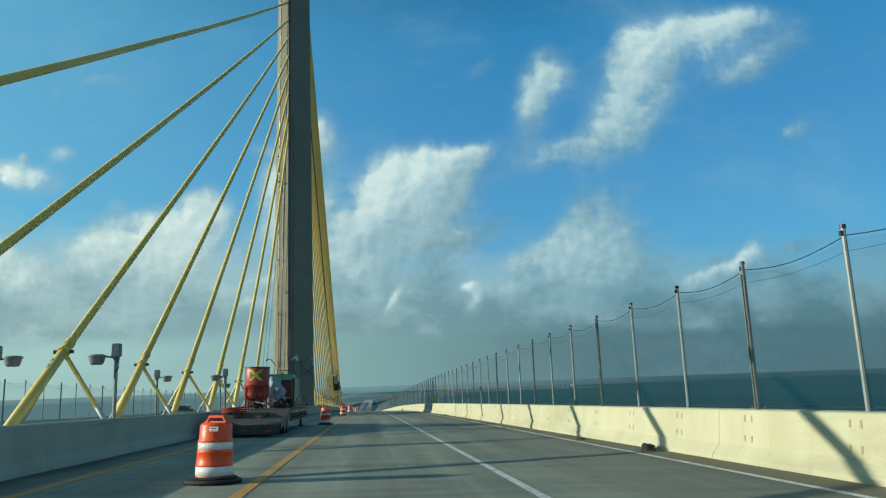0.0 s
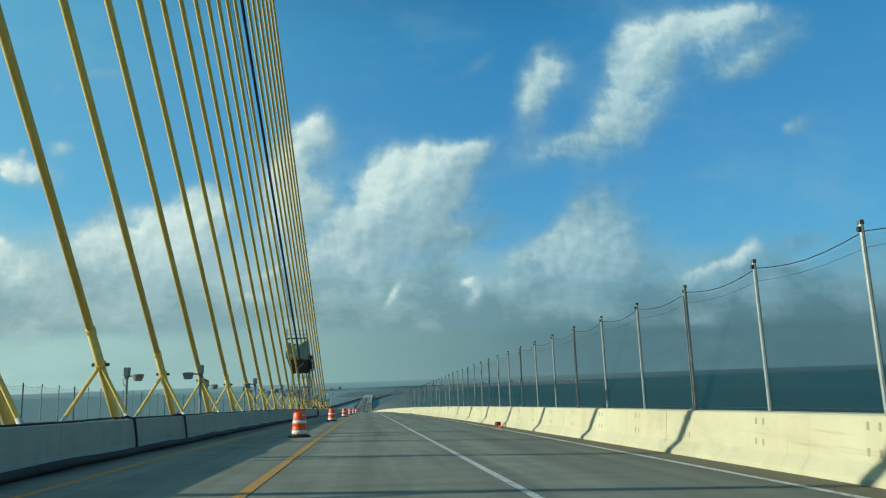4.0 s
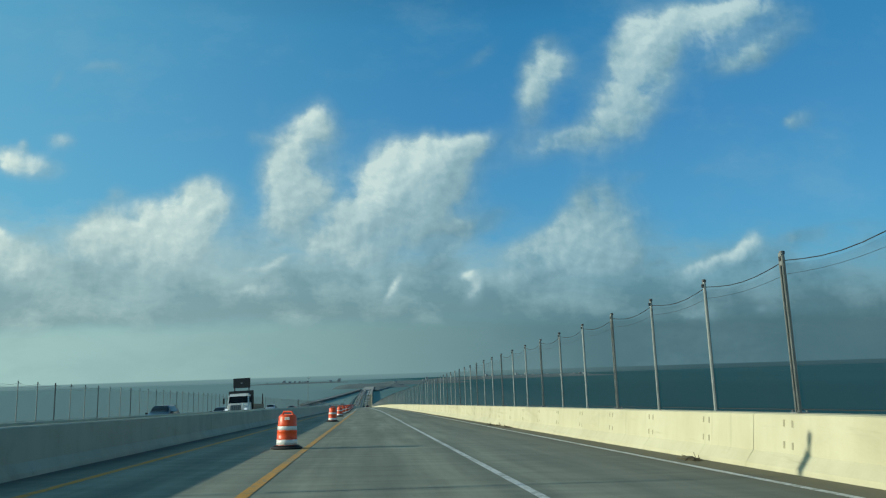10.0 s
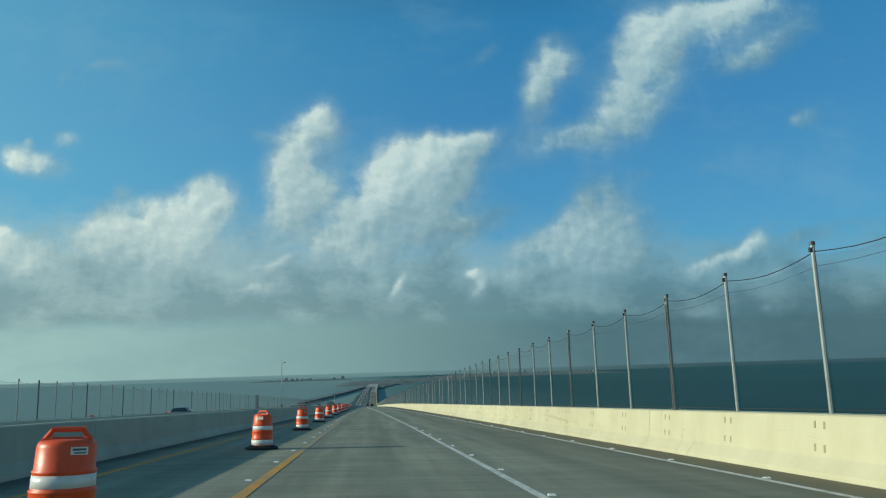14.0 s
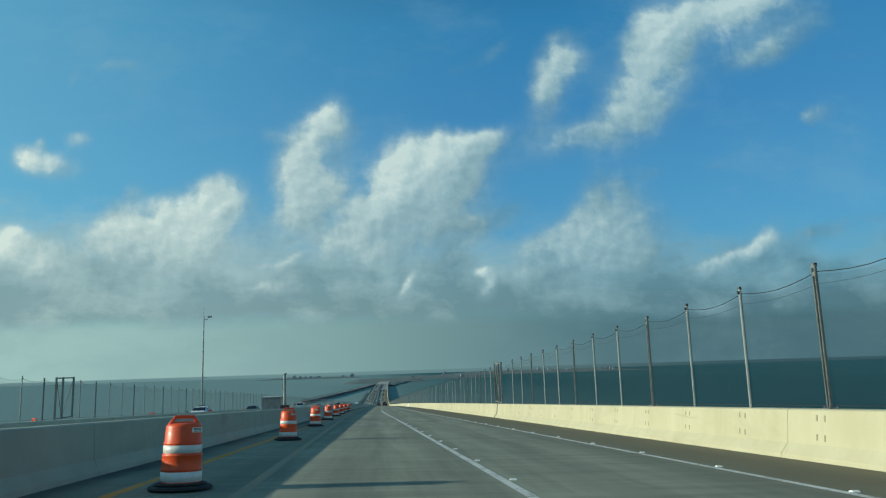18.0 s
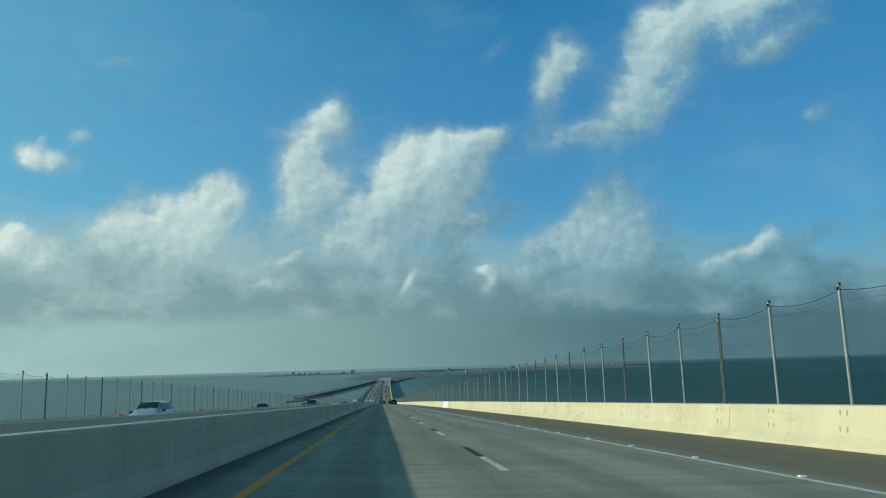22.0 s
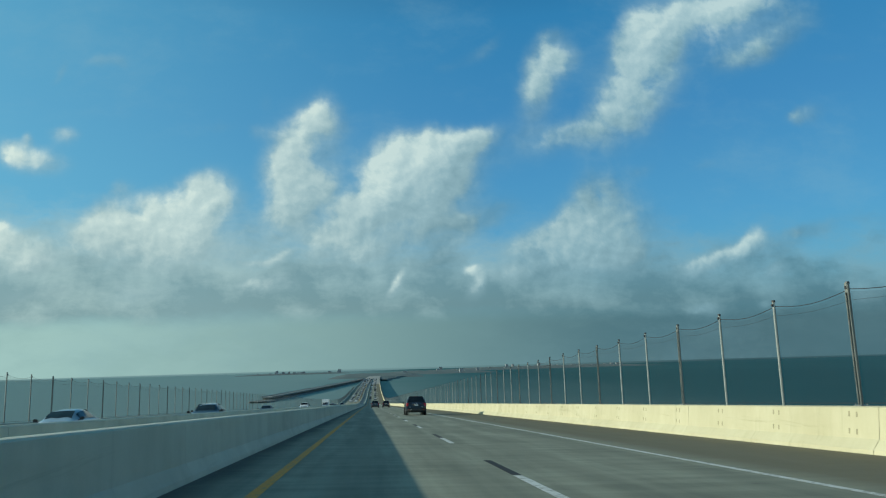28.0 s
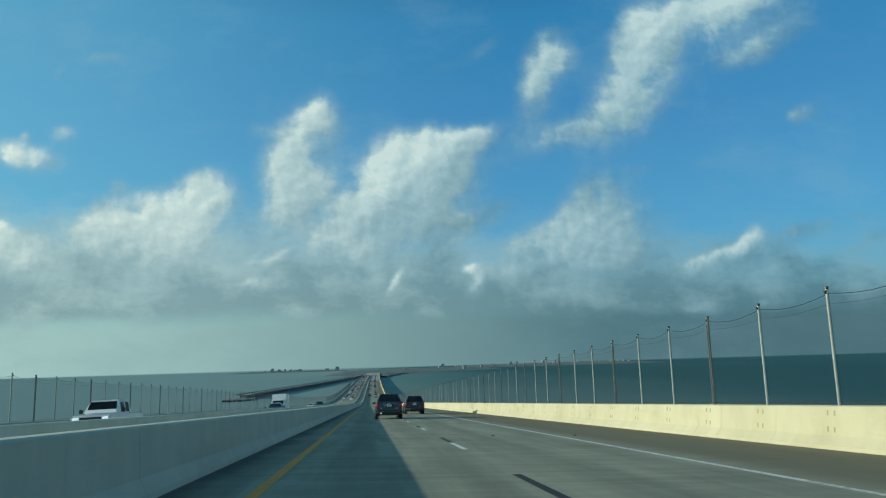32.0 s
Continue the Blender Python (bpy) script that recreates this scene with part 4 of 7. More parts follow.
me = bpy.data.meshes.new("pier_bents")
bm.to_mesh(me)
bm.free()
me.materials.append(DECK)
tagged(new("pier_bents", me), "rows of concrete bents under the old pier", "piles", kind="stuff")
rng = random.Random(5)
bm = bmesh.new()
for i in range(42):
    x, yy = rng.choice([(rng.uniform(90, 400), rng.uniform(3000, 3600)), (rng.uniform(420, 1200), rng.uniform(3800, 4350)), (rng.uniform(420, 1200), rng.uniform(3800, 4350)), (rng.uniform(-560, -150), rng.uniform(4200, 4380))])
    w, hgt = rng.uniform(5, 16), rng.choice([2, 3, 4, 5, 7, 12])
    box(bm, x, x + w, yy, yy + w, SEA_LEVEL, SEA_LEVEL + 7 + hgt)
me = bpy.data.meshes.new("far_town")
bm.to_mesh(me)
bm.free()
me.materials.append(CITY)
tagged(new("far_town", me), "pale blocks of a distant town on the horizon", "buildings", kind="stuff")

# ---------------------------------------------------------------- the pylon
PY = 84.0
pylon = thing("pylon", pose(AXIS, PY, deck(PY)), "tall tan concrete bridge pylon, its road side in shade", "pylon")


def pylon_shaft(z0, z1, k0, k1, name, label="", reach=9.0):
    """A hexagonal shaft that narrows upwards."""
    bm = bmesh.new()
    plan = [(-1.38, -4.25), (0.16, -5.35), (0.28, -5.2), (2.42, -0.6), (2.42, 0.6), (0.72, 5.3), (-1.05, 5.3), (-2.15, 0.6), (-2.15, -0.6)]
    plan = [(min(x, reach), y) for x, y in plan]
    rings = [[bm.verts.new((x * k, y * k, z)) for x, y in plan] for z, k in ((z0, k0), (z1, k1))]
    n = len(plan)
    for i in range(n):
        bm.faces.new((rings[0][i], rings[0][(i + 1) % n], rings[1][(i + 1) % n], rings[1][i]))
    bm.faces.new(rings[0][::-1])
    bm.faces.new(rings[1])
    bmesh.ops.bevel(bm, geom=[e for e in bm.edges if abs(e.verts[0].co.z - e.verts[1].co.z) > 1], offset=0.06, segments=2, affect="EDGES")
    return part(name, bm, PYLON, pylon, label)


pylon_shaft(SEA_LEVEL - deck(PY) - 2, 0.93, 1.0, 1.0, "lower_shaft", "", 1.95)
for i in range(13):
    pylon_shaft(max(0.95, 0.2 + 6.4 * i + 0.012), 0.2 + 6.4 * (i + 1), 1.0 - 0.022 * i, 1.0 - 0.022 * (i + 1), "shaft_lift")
# recessed dark service slot up the front face
part("service_slot", boxed(0.10, 0.30, -5.42, -5.2, 0.4, 60, 0.0, pose(0, 0, 0, 0.9, 0, 0)), STEEL_DARK, pylon, "dark service recess")
for x, r, top in ((-1.08, 0.055, 60), (-0.62, 0.025, 42), (0.02, 0.04, 60), (0.42, 0.05, 8), (0.62, 0.04, 24)):
    yy = -4.38 - (x + 1.25) * 0.755 if x < 0.2 else -5.25 + (x - 0.28) * 2.15
    part("conduit", pipe([(x, yy - 0.06, 0.35), (x, yy - 0.06, 3.2), (x * 0.97, yy * 0.985 - 0.06, top * 0.5), (x * 0.86, yy * 0.93, top)], r), GALV, pylon, "grey steel conduit")
for z in range(2, 30, 3):
    part("clamp", boxed(-1.22, -0.95, -4.75, -4.4, z, z + 0.07), GALV, pylon)
part("crossbar", pipe([(-1.25, -4.5, 5.05), (-0.5, -5.05, 5.0), (0.1, -5.5, 5.05)], 0.05), GALV, pylon)
part("crossbar", rodded((-1.1, -4.9, 11.2), (0.2, -5.55, 11.2), 0.05), GALV, pylon)
for x, top in ((-0.55, 2.2), (-0.2, 2.8), (0.2, 3.4), (0.5, 2.4)):
    part("short_pipe", rodded((x, -5.75, 0.35), (x + 0.03, -5.7, top), 0.025), GALV, pylon)
# conduits and boxes on the road side
on_side = lambda d, off=0.06: (0.28 + 0.4219 * d + 0.907 * off, -5.2 + 0.9067 * d - 0.4219 * off)
for d0, z0, r in ((2.55, 5.1, 0.055), (2.75, 4.85, 0.045)):
    part("bent_conduit", pipe([(*on_side(d0), 0.95), (*on_side(d0), z0 - 0.3), (*on_side(d0 + 0.12), z0), (*on_side(d0 + 0.45), z0 + 0.05), (*on_side(d0 + 2.3), z0 - 0.42)], r), GALV, pylon, "bright steel conduit")
for d0, z0 in ((2.45, 5.45), (4.7, 5.0)):
    x0, y0 = on_side(d0, 0.1)
    part("junction_box", boxed(x0 - 0.14, x0 + 0.14, y0 - 0.14, y0 + 0.14, z0, z0 + 0.45, 0.02), LAMP_GREY, pylon, "grey electrical box")
for (bx, by), (tx, ty) in ((on_side(2.45, 0.12), (2.32, -3.1)), ((-1.3, -4.45), (-2.3, -4.7))):
    arm = part("lamp_arm", pipe([(bx, by, 5.25), (bx + (tx - bx) * 0.12, by, 5.6), ((bx + tx) / 2, (by + ty) / 2, 6.12), (tx, ty, 6.2)], 0.045), GALV, pylon)
    part("lamp_head", lathe([(0.05, -0.22), (0.17, -0.18), (0.18, -0.06), (0.10, 0.05), (0.03, 0.07)], 14), PALE, arm, "pale lamp head", True, pose(tx, ty, 6.16))
fx, fy = on_side(0.55, 0.25)
flood = part("floodlight_pole", rodded((fx, fy, 0.4), (fx, fy, 6.1), 0.045), GALV, pylon)
for dx, dz, a in ((-0.25, 0.0, 20), (0.0, 0.14, -15), (0.26, -0.06, 35), (0.18, 0.22, -30)):
    part("floodlight", boxed(-0.12, 0.12, -0.14, 0.10, -0.11, 0.11, 0.03, pose(fx + dx, fy - 0.1, 6.05 + dz, a, a, 0)), WHITE, flood, "white floodlight")
part("grey_plate", boxed(-0.30, 0.02, -5.32, -5.0, 13.2, 13.55), PALE, pylon)
part("hanging_line", pipe([(0.3, -5.6, 0.8), (0.25, -5.55, 9), (0.7, -5.0, 17), (0.5, -4.6, 34)], 0.02, 6), WIRE, pylon)

# ---------------------------------------------------------------- stay cables
def stay(anchor_y, mat=CABLE_PAINT, dark_foot=False):
    """A stay pipe from the median to the pylon, with its raking legs, foot cap and collar."""
    side = 1 if anchor_y > PY else -1
    dist = abs(anchor_y - PY)
    foot = Vector((AXIS, anchor_y, deck(anchor_y) + 0.32))
    head = Vector((AXIS, PY + side * 3.2, deck(PY) + (43.3 + 0.262 * (dist - 62) if side > 0 else 42.2 + 0.3 * (dist - 58))))
    root = thing("stay_cable", Matrix.Translation(foot), "black-wrapped bridge stay cable" if mat is DARK_STAY else "yellow steel-pipe bridge stay cable with raking legs", "stay cable", "stay cables")
    vec = head - foot
    d = vec.normalized()
    low = DARK_STAY if dark_foot else CABLE_PAINT
    reach = 15.6 if mat is DARK_STAY else 4.75
    start = d * (reach - 0.15)
    pts = [start + (vec - start) * s - Vector((0, 0, dist * 0.004 * 4 * s * (1 - s))) for s in (0, 0.2, 0.4, 0.6, 0.8, 1.0)]
    part("pipe", pipe(pts, 0.118, 14), mat, root, smooth=True)
    part("guide_pipe", rodded((0, 0, 0), d * reach, 0.14, 0.132, 14), low, root, "thicker lower guide pipe", smooth=True)
    part("collar", rodded(d * (reach - 0.2), d * (reach - 0.03), 0.15, 0.15, 12), STEEL_DARK if dark_foot else mat, root)
    joint = d * (2.35 / max(d.z, 0.2))
    part("clamp_ring", rodded(joint - d * 0.05, joint + d * 0.05, 0.175, 0.175, 12), low, root)
    part("clamp_bolt", boxed(-0.26, 0.26, -0.04, 0.04, -0.05, 0.05, 0.0, Matrix.Translation(joint)), STEEL_DARK, root, "dark clamp bolt")
    for dx in (-1.35, 1.35):
        heel = Vector((dx, joint.y - side * 0.3, 0.0))
        part("leg", rodded(joint, heel, 0.06, 0.06, 8), low, root)
        part("leg_sleeve", rodded(heel.lerp(joint, 0.34), heel, 0.066, 0.066, 8), PALE, root, "pale grey sleeve round the foot of the leg", smooth=True)
    part("foot_block", boxed(-0.42, 0.42, -0.6, 0.6, -0.02, 0.32, 0.05), WHITE_WALL if not dark_foot else GREY_WALL, root, "pale concrete foot block")
    return root


for k in range(-6, 16):
    ay = 146.2 + 7.41 * k
    stay(ay, DARK_STAY if k == 8 else CABLE_PAINT, k == 13)
for k in range(0, 21):
    stay(54.1 - 7.32 * k)

# ---------------------------------------------------------------- light posts on the median
def light_post(x, y, toward):
    root = thing("light_post", pose(x, y, deck(y) + 0.3), "short grey steel post with a bowl lamp and a control box", "light post", "median light posts")
    part("post", rodded((0, 0, 0), (0, 0, 2.35), 0.055), GALV, root)
    part("base_plate", boxed(-0.14, 0.14, -0.14, 0.14, 0, 0.03), GALV, root)
    part("control_box", boxed(-0.11, 0.11, -0.11, 0.11, 2.25, 2.62, 0.02), LAMP_GREY, root, "grey control box")
    part("box_bracket", boxed(-0.07, 0.07, -0.07, 0.07, 2.16, 2.26, 0.01), GALV, root)
    part("arm", rodded((0, 0, 2.24), (toward * 0.30, -0.08, 2.27), 0.028), GALV, root)
    bowl = part("bowl_lamp", lathe([(0.03, -0.23), (0.155, -0.22), (0.18, -0.17), (0.215, -0.04), (0.23, 0.0), (0.225, 0.03), (0.17, 0.05), (0.03, 0.06)], 16), LAMP_GREY, root, "grey bowl-shaped lamp", True, pose(toward * 0.48, -0.10, 2.28))
    part("rim", lathe([(0.23, -0.012), (0.242, -0.006), (0.242, 0.012), (0.23, 0.018)], 16), LAMP_GREY, bowl)
    part("lens", lathe([(0.02, -0.236), (0.13, -0.234), (0.14, -0.222)], 16), PALE, bowl, "pale lens under the bowl")
    part("wire_loop", pipe([(0.0, -0.06, 2.27), (-toward * 0.11, -0.12, 2.12), (-toward * 0.10, -0.10, 1.95), (0, -0.05, 1.84)], 0.014, 6), WIRE, root)
    return root


for y in (-8.0, 5.8, 20.8, 36.5, 50.4, 65.2, 129.0, 144.0, 158.6, 173.5, 188.3, 203.2, 218.8, 234.9):
    light_post(-0.72, y, -1)
for y in (-9.0, 5.5, 20.4, 35.5, 50.5, 64.7, 129.0, 144.2, 158.2, 173.0, 188.0, 203.0, 218.0, 234.4):
    light_post(-3.68, y, 1)

# ---------------------------------------------------------------- fences
post_mesh = rodded((0, 0, -0.04), (0, 0, 2.80), 0.04, 0.036, 8)
_tmp = bpy.data.meshes.new("post")
post_mesh.to_mesh(_tmp)
post_mesh.free()
_tmp.materials.append(POST_STEEL)
POST_MESH = _tmp
bm = bmesh.new()
box(bm, -0.05, 0.01, -0.06, -0.028, 0, 2.80, 0.008)
box(bm, -0.05, 0.01, 0.028, 0.06, 0, 2.80, 0.008)
box(bm, -0.05, 0.01, -0.05, 0.05, 2.6, 2.84, 0.01)
END_MESH = bpy.data.meshes.new("end_post")
bm.to_mesh(END_MESH)
bm.free()
END_MESH.materials.append(RUSTY)
bm = bmesh.new()
rod(bm, (0, 0, 2.80), (0, 0, 2.86), 0.05, 0.046, 8)
box(bm, -0.065, -0.03, -0.03, 0.03, 2.68, 2.76, 0.005)
CAP_MESH = bpy.data.meshes.new("post_cap")
bm.to_mesh(CAP_MESH)
bm.free()
CAP_MESH.materials.append(STEEL_DARK)
bm = bmesh.new()
box(bm, -0.11, 0.11, -0.11, 0.11, 0.0, 0.02)
for sx in (-0.08, 0.08):
    for sy in (-0.08, 0.08):
        rod(bm, (sx, sy, 0.02), (sx, sy, 0.05), 0.015, n=6)
BASE_MESH = bpy.data.meshes.new("base_plate")
bm.to_mesh(BASE_MESH)
bm.free()
BASE_MESH.materials.append(GALV)
bm = bmesh.new()
for yy in (-0.15, 0.10):
    for zz in (0.05, 0.42):
        box(bm, -0.006, 0.006, yy, yy + 0.05, zz, zz + 0.12)
PATCH_MESH = bpy.data.meshes.new("anchor_patch")
bm.to_mesh(PATCH_MESH)
bm.free()
PATCH_MESH.materials.append(material("grout_patch", (0.25, 0.23, 0.15), (0.34, 0.31, 0.20), 9, 0.85))


def fence_section(x, y, top, label, count=3, patches=False):
    """One fence length: a double end post, single posts, fine netting, and sagging top ropes."""
    zt = lambda yy: deck(yy) + 0.645
    root = thing("fence_section", pose(x + bend(y), y, zt(y)), label, "fence", "bridge fence sections")
    for k in range(count):
        py = k * POST_GAP
        o = new("end_post" if k == 0 else "post", END_MESH if k == 0 else POST_MESH)
        o.parent, o.location = root, (0, py, zt(y + py) - zt(y))
        o.scale = (1 if x > 0 else -1, 1, top / 2.8)
        c = new("post_cap", CAP_MESH)
        c.parent = o
        if k == 0:
            b = new("base_plate", BASE_MESH)
            b.parent = o
        if patches:
            p = tagged(new("anchor_patch", PATCH_MESH), kind="stuff")
            p.parent = root
            p.location = (13.314 - x, py, zt(y + py) - zt(y) - 0.645)
            p.rotation_euler = (0, radians(6.1), 0)
    length = count * POST_GAP
    verts, faces = [], []
    m = 18
    for i in range(m + 1):
        yy = length * i / m
        za = zt(y + yy) - zt(y)
        sag = 0.14 * math.sin(math.pi * ((yy / POST_GAP) % 1.0))
        verts += [(0.055, yy, za + 0.03), (0.055, yy, za + top - 0.16 - sag)]
    faces = [(2 * i, 2 * i + 1, 2 * i + 3, 2 * i + 2) for i in range(m)]
    net = mesh_object("netting", verts, faces, NET)
    net.parent = root
    for name, drop, depth, r in (("top_rope", 0.11, 0.14, 0.009), ("second_rope", 0.36, 0.08, 0.0032), ("bottom_rope", top - 0.06, 0.0, 0.007)):
        pts = []
        for i in range(m + 1):
            yy = length * i / m
            pts.append((0.045, yy, zt(y + yy) - zt(y) + top - drop - depth * math.sin(math.pi * ((yy / POST_GAP) % 1.0))))
        part(name, pipe(pts, r, 5), WIRE, root)
    return root


UP, DOWN = "galvanised post fence with fine netting on a cream barrier", "galvanised post fence with fine netting on the far grey barrier"
y = 13.18 - 5 * SEG
while y + SEG < 508:
    fence_section(13.60, y, 2.80, UP, patches=True)
    y += SEG
LAST = y
y = 546.9 - 4 * SEG
fence_section(13.60, GATE_Y + 0.2 - 0.45, 2.72, UP, count=1, patches=False)
while y < 1200:
    fence_section(13.60, y + float(np.interp(y, [560, 605, 655, 690, 730], [0, -0.3, -0.68, -0.6, 0])), 2.72 if y < 900 else 2.7, UP, patches=y < 960)
    y += SEG
y = 801.3 - 87 * SEG
while y < 1200:
    fence_section(-18.0, y, 2.80, DOWN)
    y += SEG


def far_fence(x, y0, y1):
    verts, faces = [], []
    yy = y0
    while yy < y1:
        b, za = len(verts), deck(yy) + 0.6
        for zz in (za, za + 2.7):
            xb = x + bend(yy)
            verts += [(xb - 0.06, yy, zz), (xb + 0.06, yy, zz), (xb, yy + 0.1, zz)]
        faces += [(b, b + 1, b + 4, b + 3), (b + 1, b + 2, b + 5, b + 4), (b + 2, b, b + 3, b + 5)]
        yy += POST_GAP
    ob = mesh_object("far_fence", verts, faces, GALV)
    return tagged(ob, "far run of netted fence posts down the bridge", "fence", kind="stuff")


far_fence(13.6, 1205, 1600)
far_fence(-18.0, 1205, 1600)

# the braced gate frame at the joint
def fence_gate(x, y, label):
    """A braced frame of three posts across a gap in the fence."""
    gate = thing("fence_gate", pose(x, y, deck(y) + 0.645), label, "gate", "fence gates")
    for yy in (0.0, 1.1, 2.9):
        part("gate_post", boxed(-0.06, 0.06, yy - 0.05, yy + 0.05, 0, 2.95, 0.01), RUSTY, gate)
    part("header", boxed(-0.04, 0.04, 0.0, 2.9, 2.84, 2.93), RUSTY, gate)
    part("threshold", boxed(-0.04, 0.04, 0.0, 2.9, 0.02, 0.10), RUSTY, gate)
    part("brace", rodded((0, 1.1, 0.1), (0, 2.9, 2.85), 0.03), GALV, gate)
    part("brace", rodded((0, 0.0, 2.85), (0, 1.1, 0.1), 0.025), GALV, gate)


fence_gate(13.6, 508.4, "tan braced steel gate frame in the fence at the bridge joint")
fence_gate(-18.0, 510.6, "dark braced steel gate frame in the far fence")

# ---------------------------------------------------------------- traffic drums
def drum_mesh():
    root = thing("traffic_drum", pose(0, 0, -500), "orange traffic drum with white reflective bands and black rubber foot", "traffic drum", "work zone drums")
    shell = [(0.292, 0.05), (0.292, 0.085), (0.284, 0.10), (0.284, 0.262), (0.291, 0.272), (0.291, 0.282), (0.279, 0.298), (0.275, 0.462), (0.282, 0.472), (0.282, 0.482), (0.268, 0.496),
             (0.264, 0.628), (0.271, 0.640), (0.271, 0.650), (0.256, 0.666), (0.250, 0.855), (0.244, 0.890), (0.222, 0.915), (0.16, 0.925), (0.02, 0.925)]
    part("body", lathe(shell, 40), ORANGE, root, smooth=True)
    for z, r0, r1, hgt in ((0.108, 0.2865, 0.2865, 0.146), (0.506, 0.2695, 0.2675, 0.115)):
        part("reflective_band", lathe([(r0 - 0.010, z), (r0, z + 0.003), (r1, z + hgt - 0.003), (r1 - 0.010, z + hgt)], 40), BAND, root, "white reflective band", True)
    part("foot", lathe([(0.43, 0.0), (0.45, 0.022), (0.43, 0.05), (0.37, 0.062), (0.30, 0.066), (0.28, 0.066)], 22), RUBBER, root, "heavy black rubber tyre ring")
    part("foot", lathe([(0.35, 0.066), (0.37, 0.078), (0.33, 0.098), (0.29, 0.10)], 18), RUBBER, root)
    handle = bmesh.new()
    for sx in (-1, 1):
        box(handle, sx * 0.165 - 0.05, sx * 0.165 + 0.05, -0.06, 0.06, 0.912, 0.936, 0.008)
        rod(handle, (sx * 0.19, 0, 0.92), (sx * 0.125, 0, 1.012), 0.026, 0.022, 10)
    rod(handle, (-0.14, 0, 1.012), (0.14, 0, 1.012), 0.024, 0.024, 10)
    box(handle, -0.13, 0.13, -0.012, 0.012, 0.915, 0.945, 0.004)
    part("handle", handle, ORANGE, root, "moulded carrying handle")
    tag = part("sticker", boxed(0.03, 0.17, -0.2625, -0.235, 0.795, 0.862, 0.0, pose(0, 0, 0, 0, 0, 8)), BAND, root, "small white sticker")
    part("print", boxed(0.045, 0.155, -0.2645, -0.25, 0.832, 0.85, 0.0, pose(0, 0, 0, 0, 0, 8)), INK, tag)
    part("print", boxed(0.06, 0.155, -0.2645, -0.25, 0.806, 0.818, 0.0, pose(0, 0, 0, 0, 0, 8)), INK, tag)
    return root


DRUM = drum_mesh()
rng = random.Random(3)
spots = [(3.72, 12.1), (3.9, 40.8), (3.92, 69.8), (3.95, 98.5), (3.56, 126.5), (3.5, 154.6), (3.6, 183.4), (3.62, 213.5), (3.7, 241.7), (3.85, 269.2), (3.77, 299.0), (3.54, 319.1), (3.43, 333.4)]
for k in range(17):
    dy = 346.0 + 13.55 * k - (2.0 if k > 13 else 0.0)
    spots.append((float(np.interp(dy, [346, 374, 441, 480, 510, 546, 565], [3.46, 3.1, 2.3, 1.88, 1.2, 0.56, 0.4])), dy))
for sx, sy in spots:
    turn = rng.uniform(-50, 50)
    copy_thing(DRUM, on_road(sx, sy, 0.012, {154.6: 24.0, 213.5: -12.0}.get(sy, turn)))
for sy in [395 + 15.6 * k for k in range(0, 19)]:
    copy_thing(DRUM, on_road(-9.4 + 0.0 * sy, sy, 0.012, rng.uniform(0, 360)))
for o in (*DRUM.children_recursive, DRUM):
    bpy.data.objects.remove(o)

# raised road studs along the swung lanes
bm = bmesh.new()
box(bm, -0.055, 0.055, -0.05, 0.05, 0.0, 0.022)
for v in bm.verts:
    if v.co.z > 0.01:
        v.co.y *= 0.4
        v.co.x *= 0.8
STUD = bpy.data.meshes.new("road_stud")
bm.to_mesh(STUD)
bm.free()
STUD.materials.append(WHITE)
for base_x, y0, y1 in ((8.41, 300, 566), (12.26, 360, 600), (4.39, 310, 420)):
    y = y0
    while y < y1:
        x = base_x + (inner_shift if base_x == 8.41 else lane_shift)(y) + (0.16 if base_x > 5 else -0.22)
        o = new("road_stud", STUD)
        o.matrix_world = on_road(x, y, 0.0)
        tagged(o, "small pale raised road stud beside a painted line", "road stud", "road studs")
        y += 3.66

# ---------------------------------------------------------------- machines on the closed lane: the low trailer and its load
trailer = thing("flatbed_trailer", on_road(1.72, 27.2), "rusty flatbed trailer with plank deck parked in the closed lane", "trailer")
part("main_bed", boxed(-1.22, 1.22, 3.0, 13.4, 0.86, 0.95, 0.02), STEEL_DARK, trailer)
for i in range(12):
    part("plank", boxed(-1.2 + 0.2 * i, -1.2 + 0.2 * i + 0.19, 3.0, 13.35, 0.952, 0.985), WOOD, trailer)
tail = bmesh.new()
box(tail, -1.3, 1.3, -0.2, 3.1, -0.05, 0.03, 0.0, pose(0, 0, 0.42, 9.3, 0, 0))
part("dovetail", tail, STEEL_DARK, trailer)
for i in range(9):
    part("ramp_plank", boxed(-1.28, 1.28, -0.2 + 0.365 * i, -0.2 + 0.365 * i + 0.34, 0.034, 0.06, 0.0, pose(0, 0, 0.42, 9.3, 0, 0)), WOOD, trailer)
part("rear_bumper", boxed(-1.3, 1.3, -0.27, -0.18, 0.12, 0.42, 0.02), STEEL_DARK, trailer, "dark steel rear bumper")
for sx in (-1, 1):
    part("ramp_rail", boxed(sx * 1.3 - 0.03, sx * 1.3 + 0.03, -0.2, 3.1, -0.14, 0.07, 0.0, pose(0, 0, 0.42, 9.3, 0, 0)), STEEL_DARK, trailer)
for i in range(9):
    yy = 4.6 + 0.95 * i
    part("truss_strut", rodded((1.2, yy, 0.50), (1.2, yy + 0.48, 0.78), 0.025, n=6), STEEL_DARK, trailer)
    part("truss_strut", rodded((1.2, yy + 0.48, 0.78), (1.2, yy + 0.95, 0.50), 0.025, n=6), STEEL_DARK, trailer)
part("truss_chord", boxed(1.17, 1.23, 4.6, 13.2, 0.44, 0.51), STEEL_DARK, trailer)
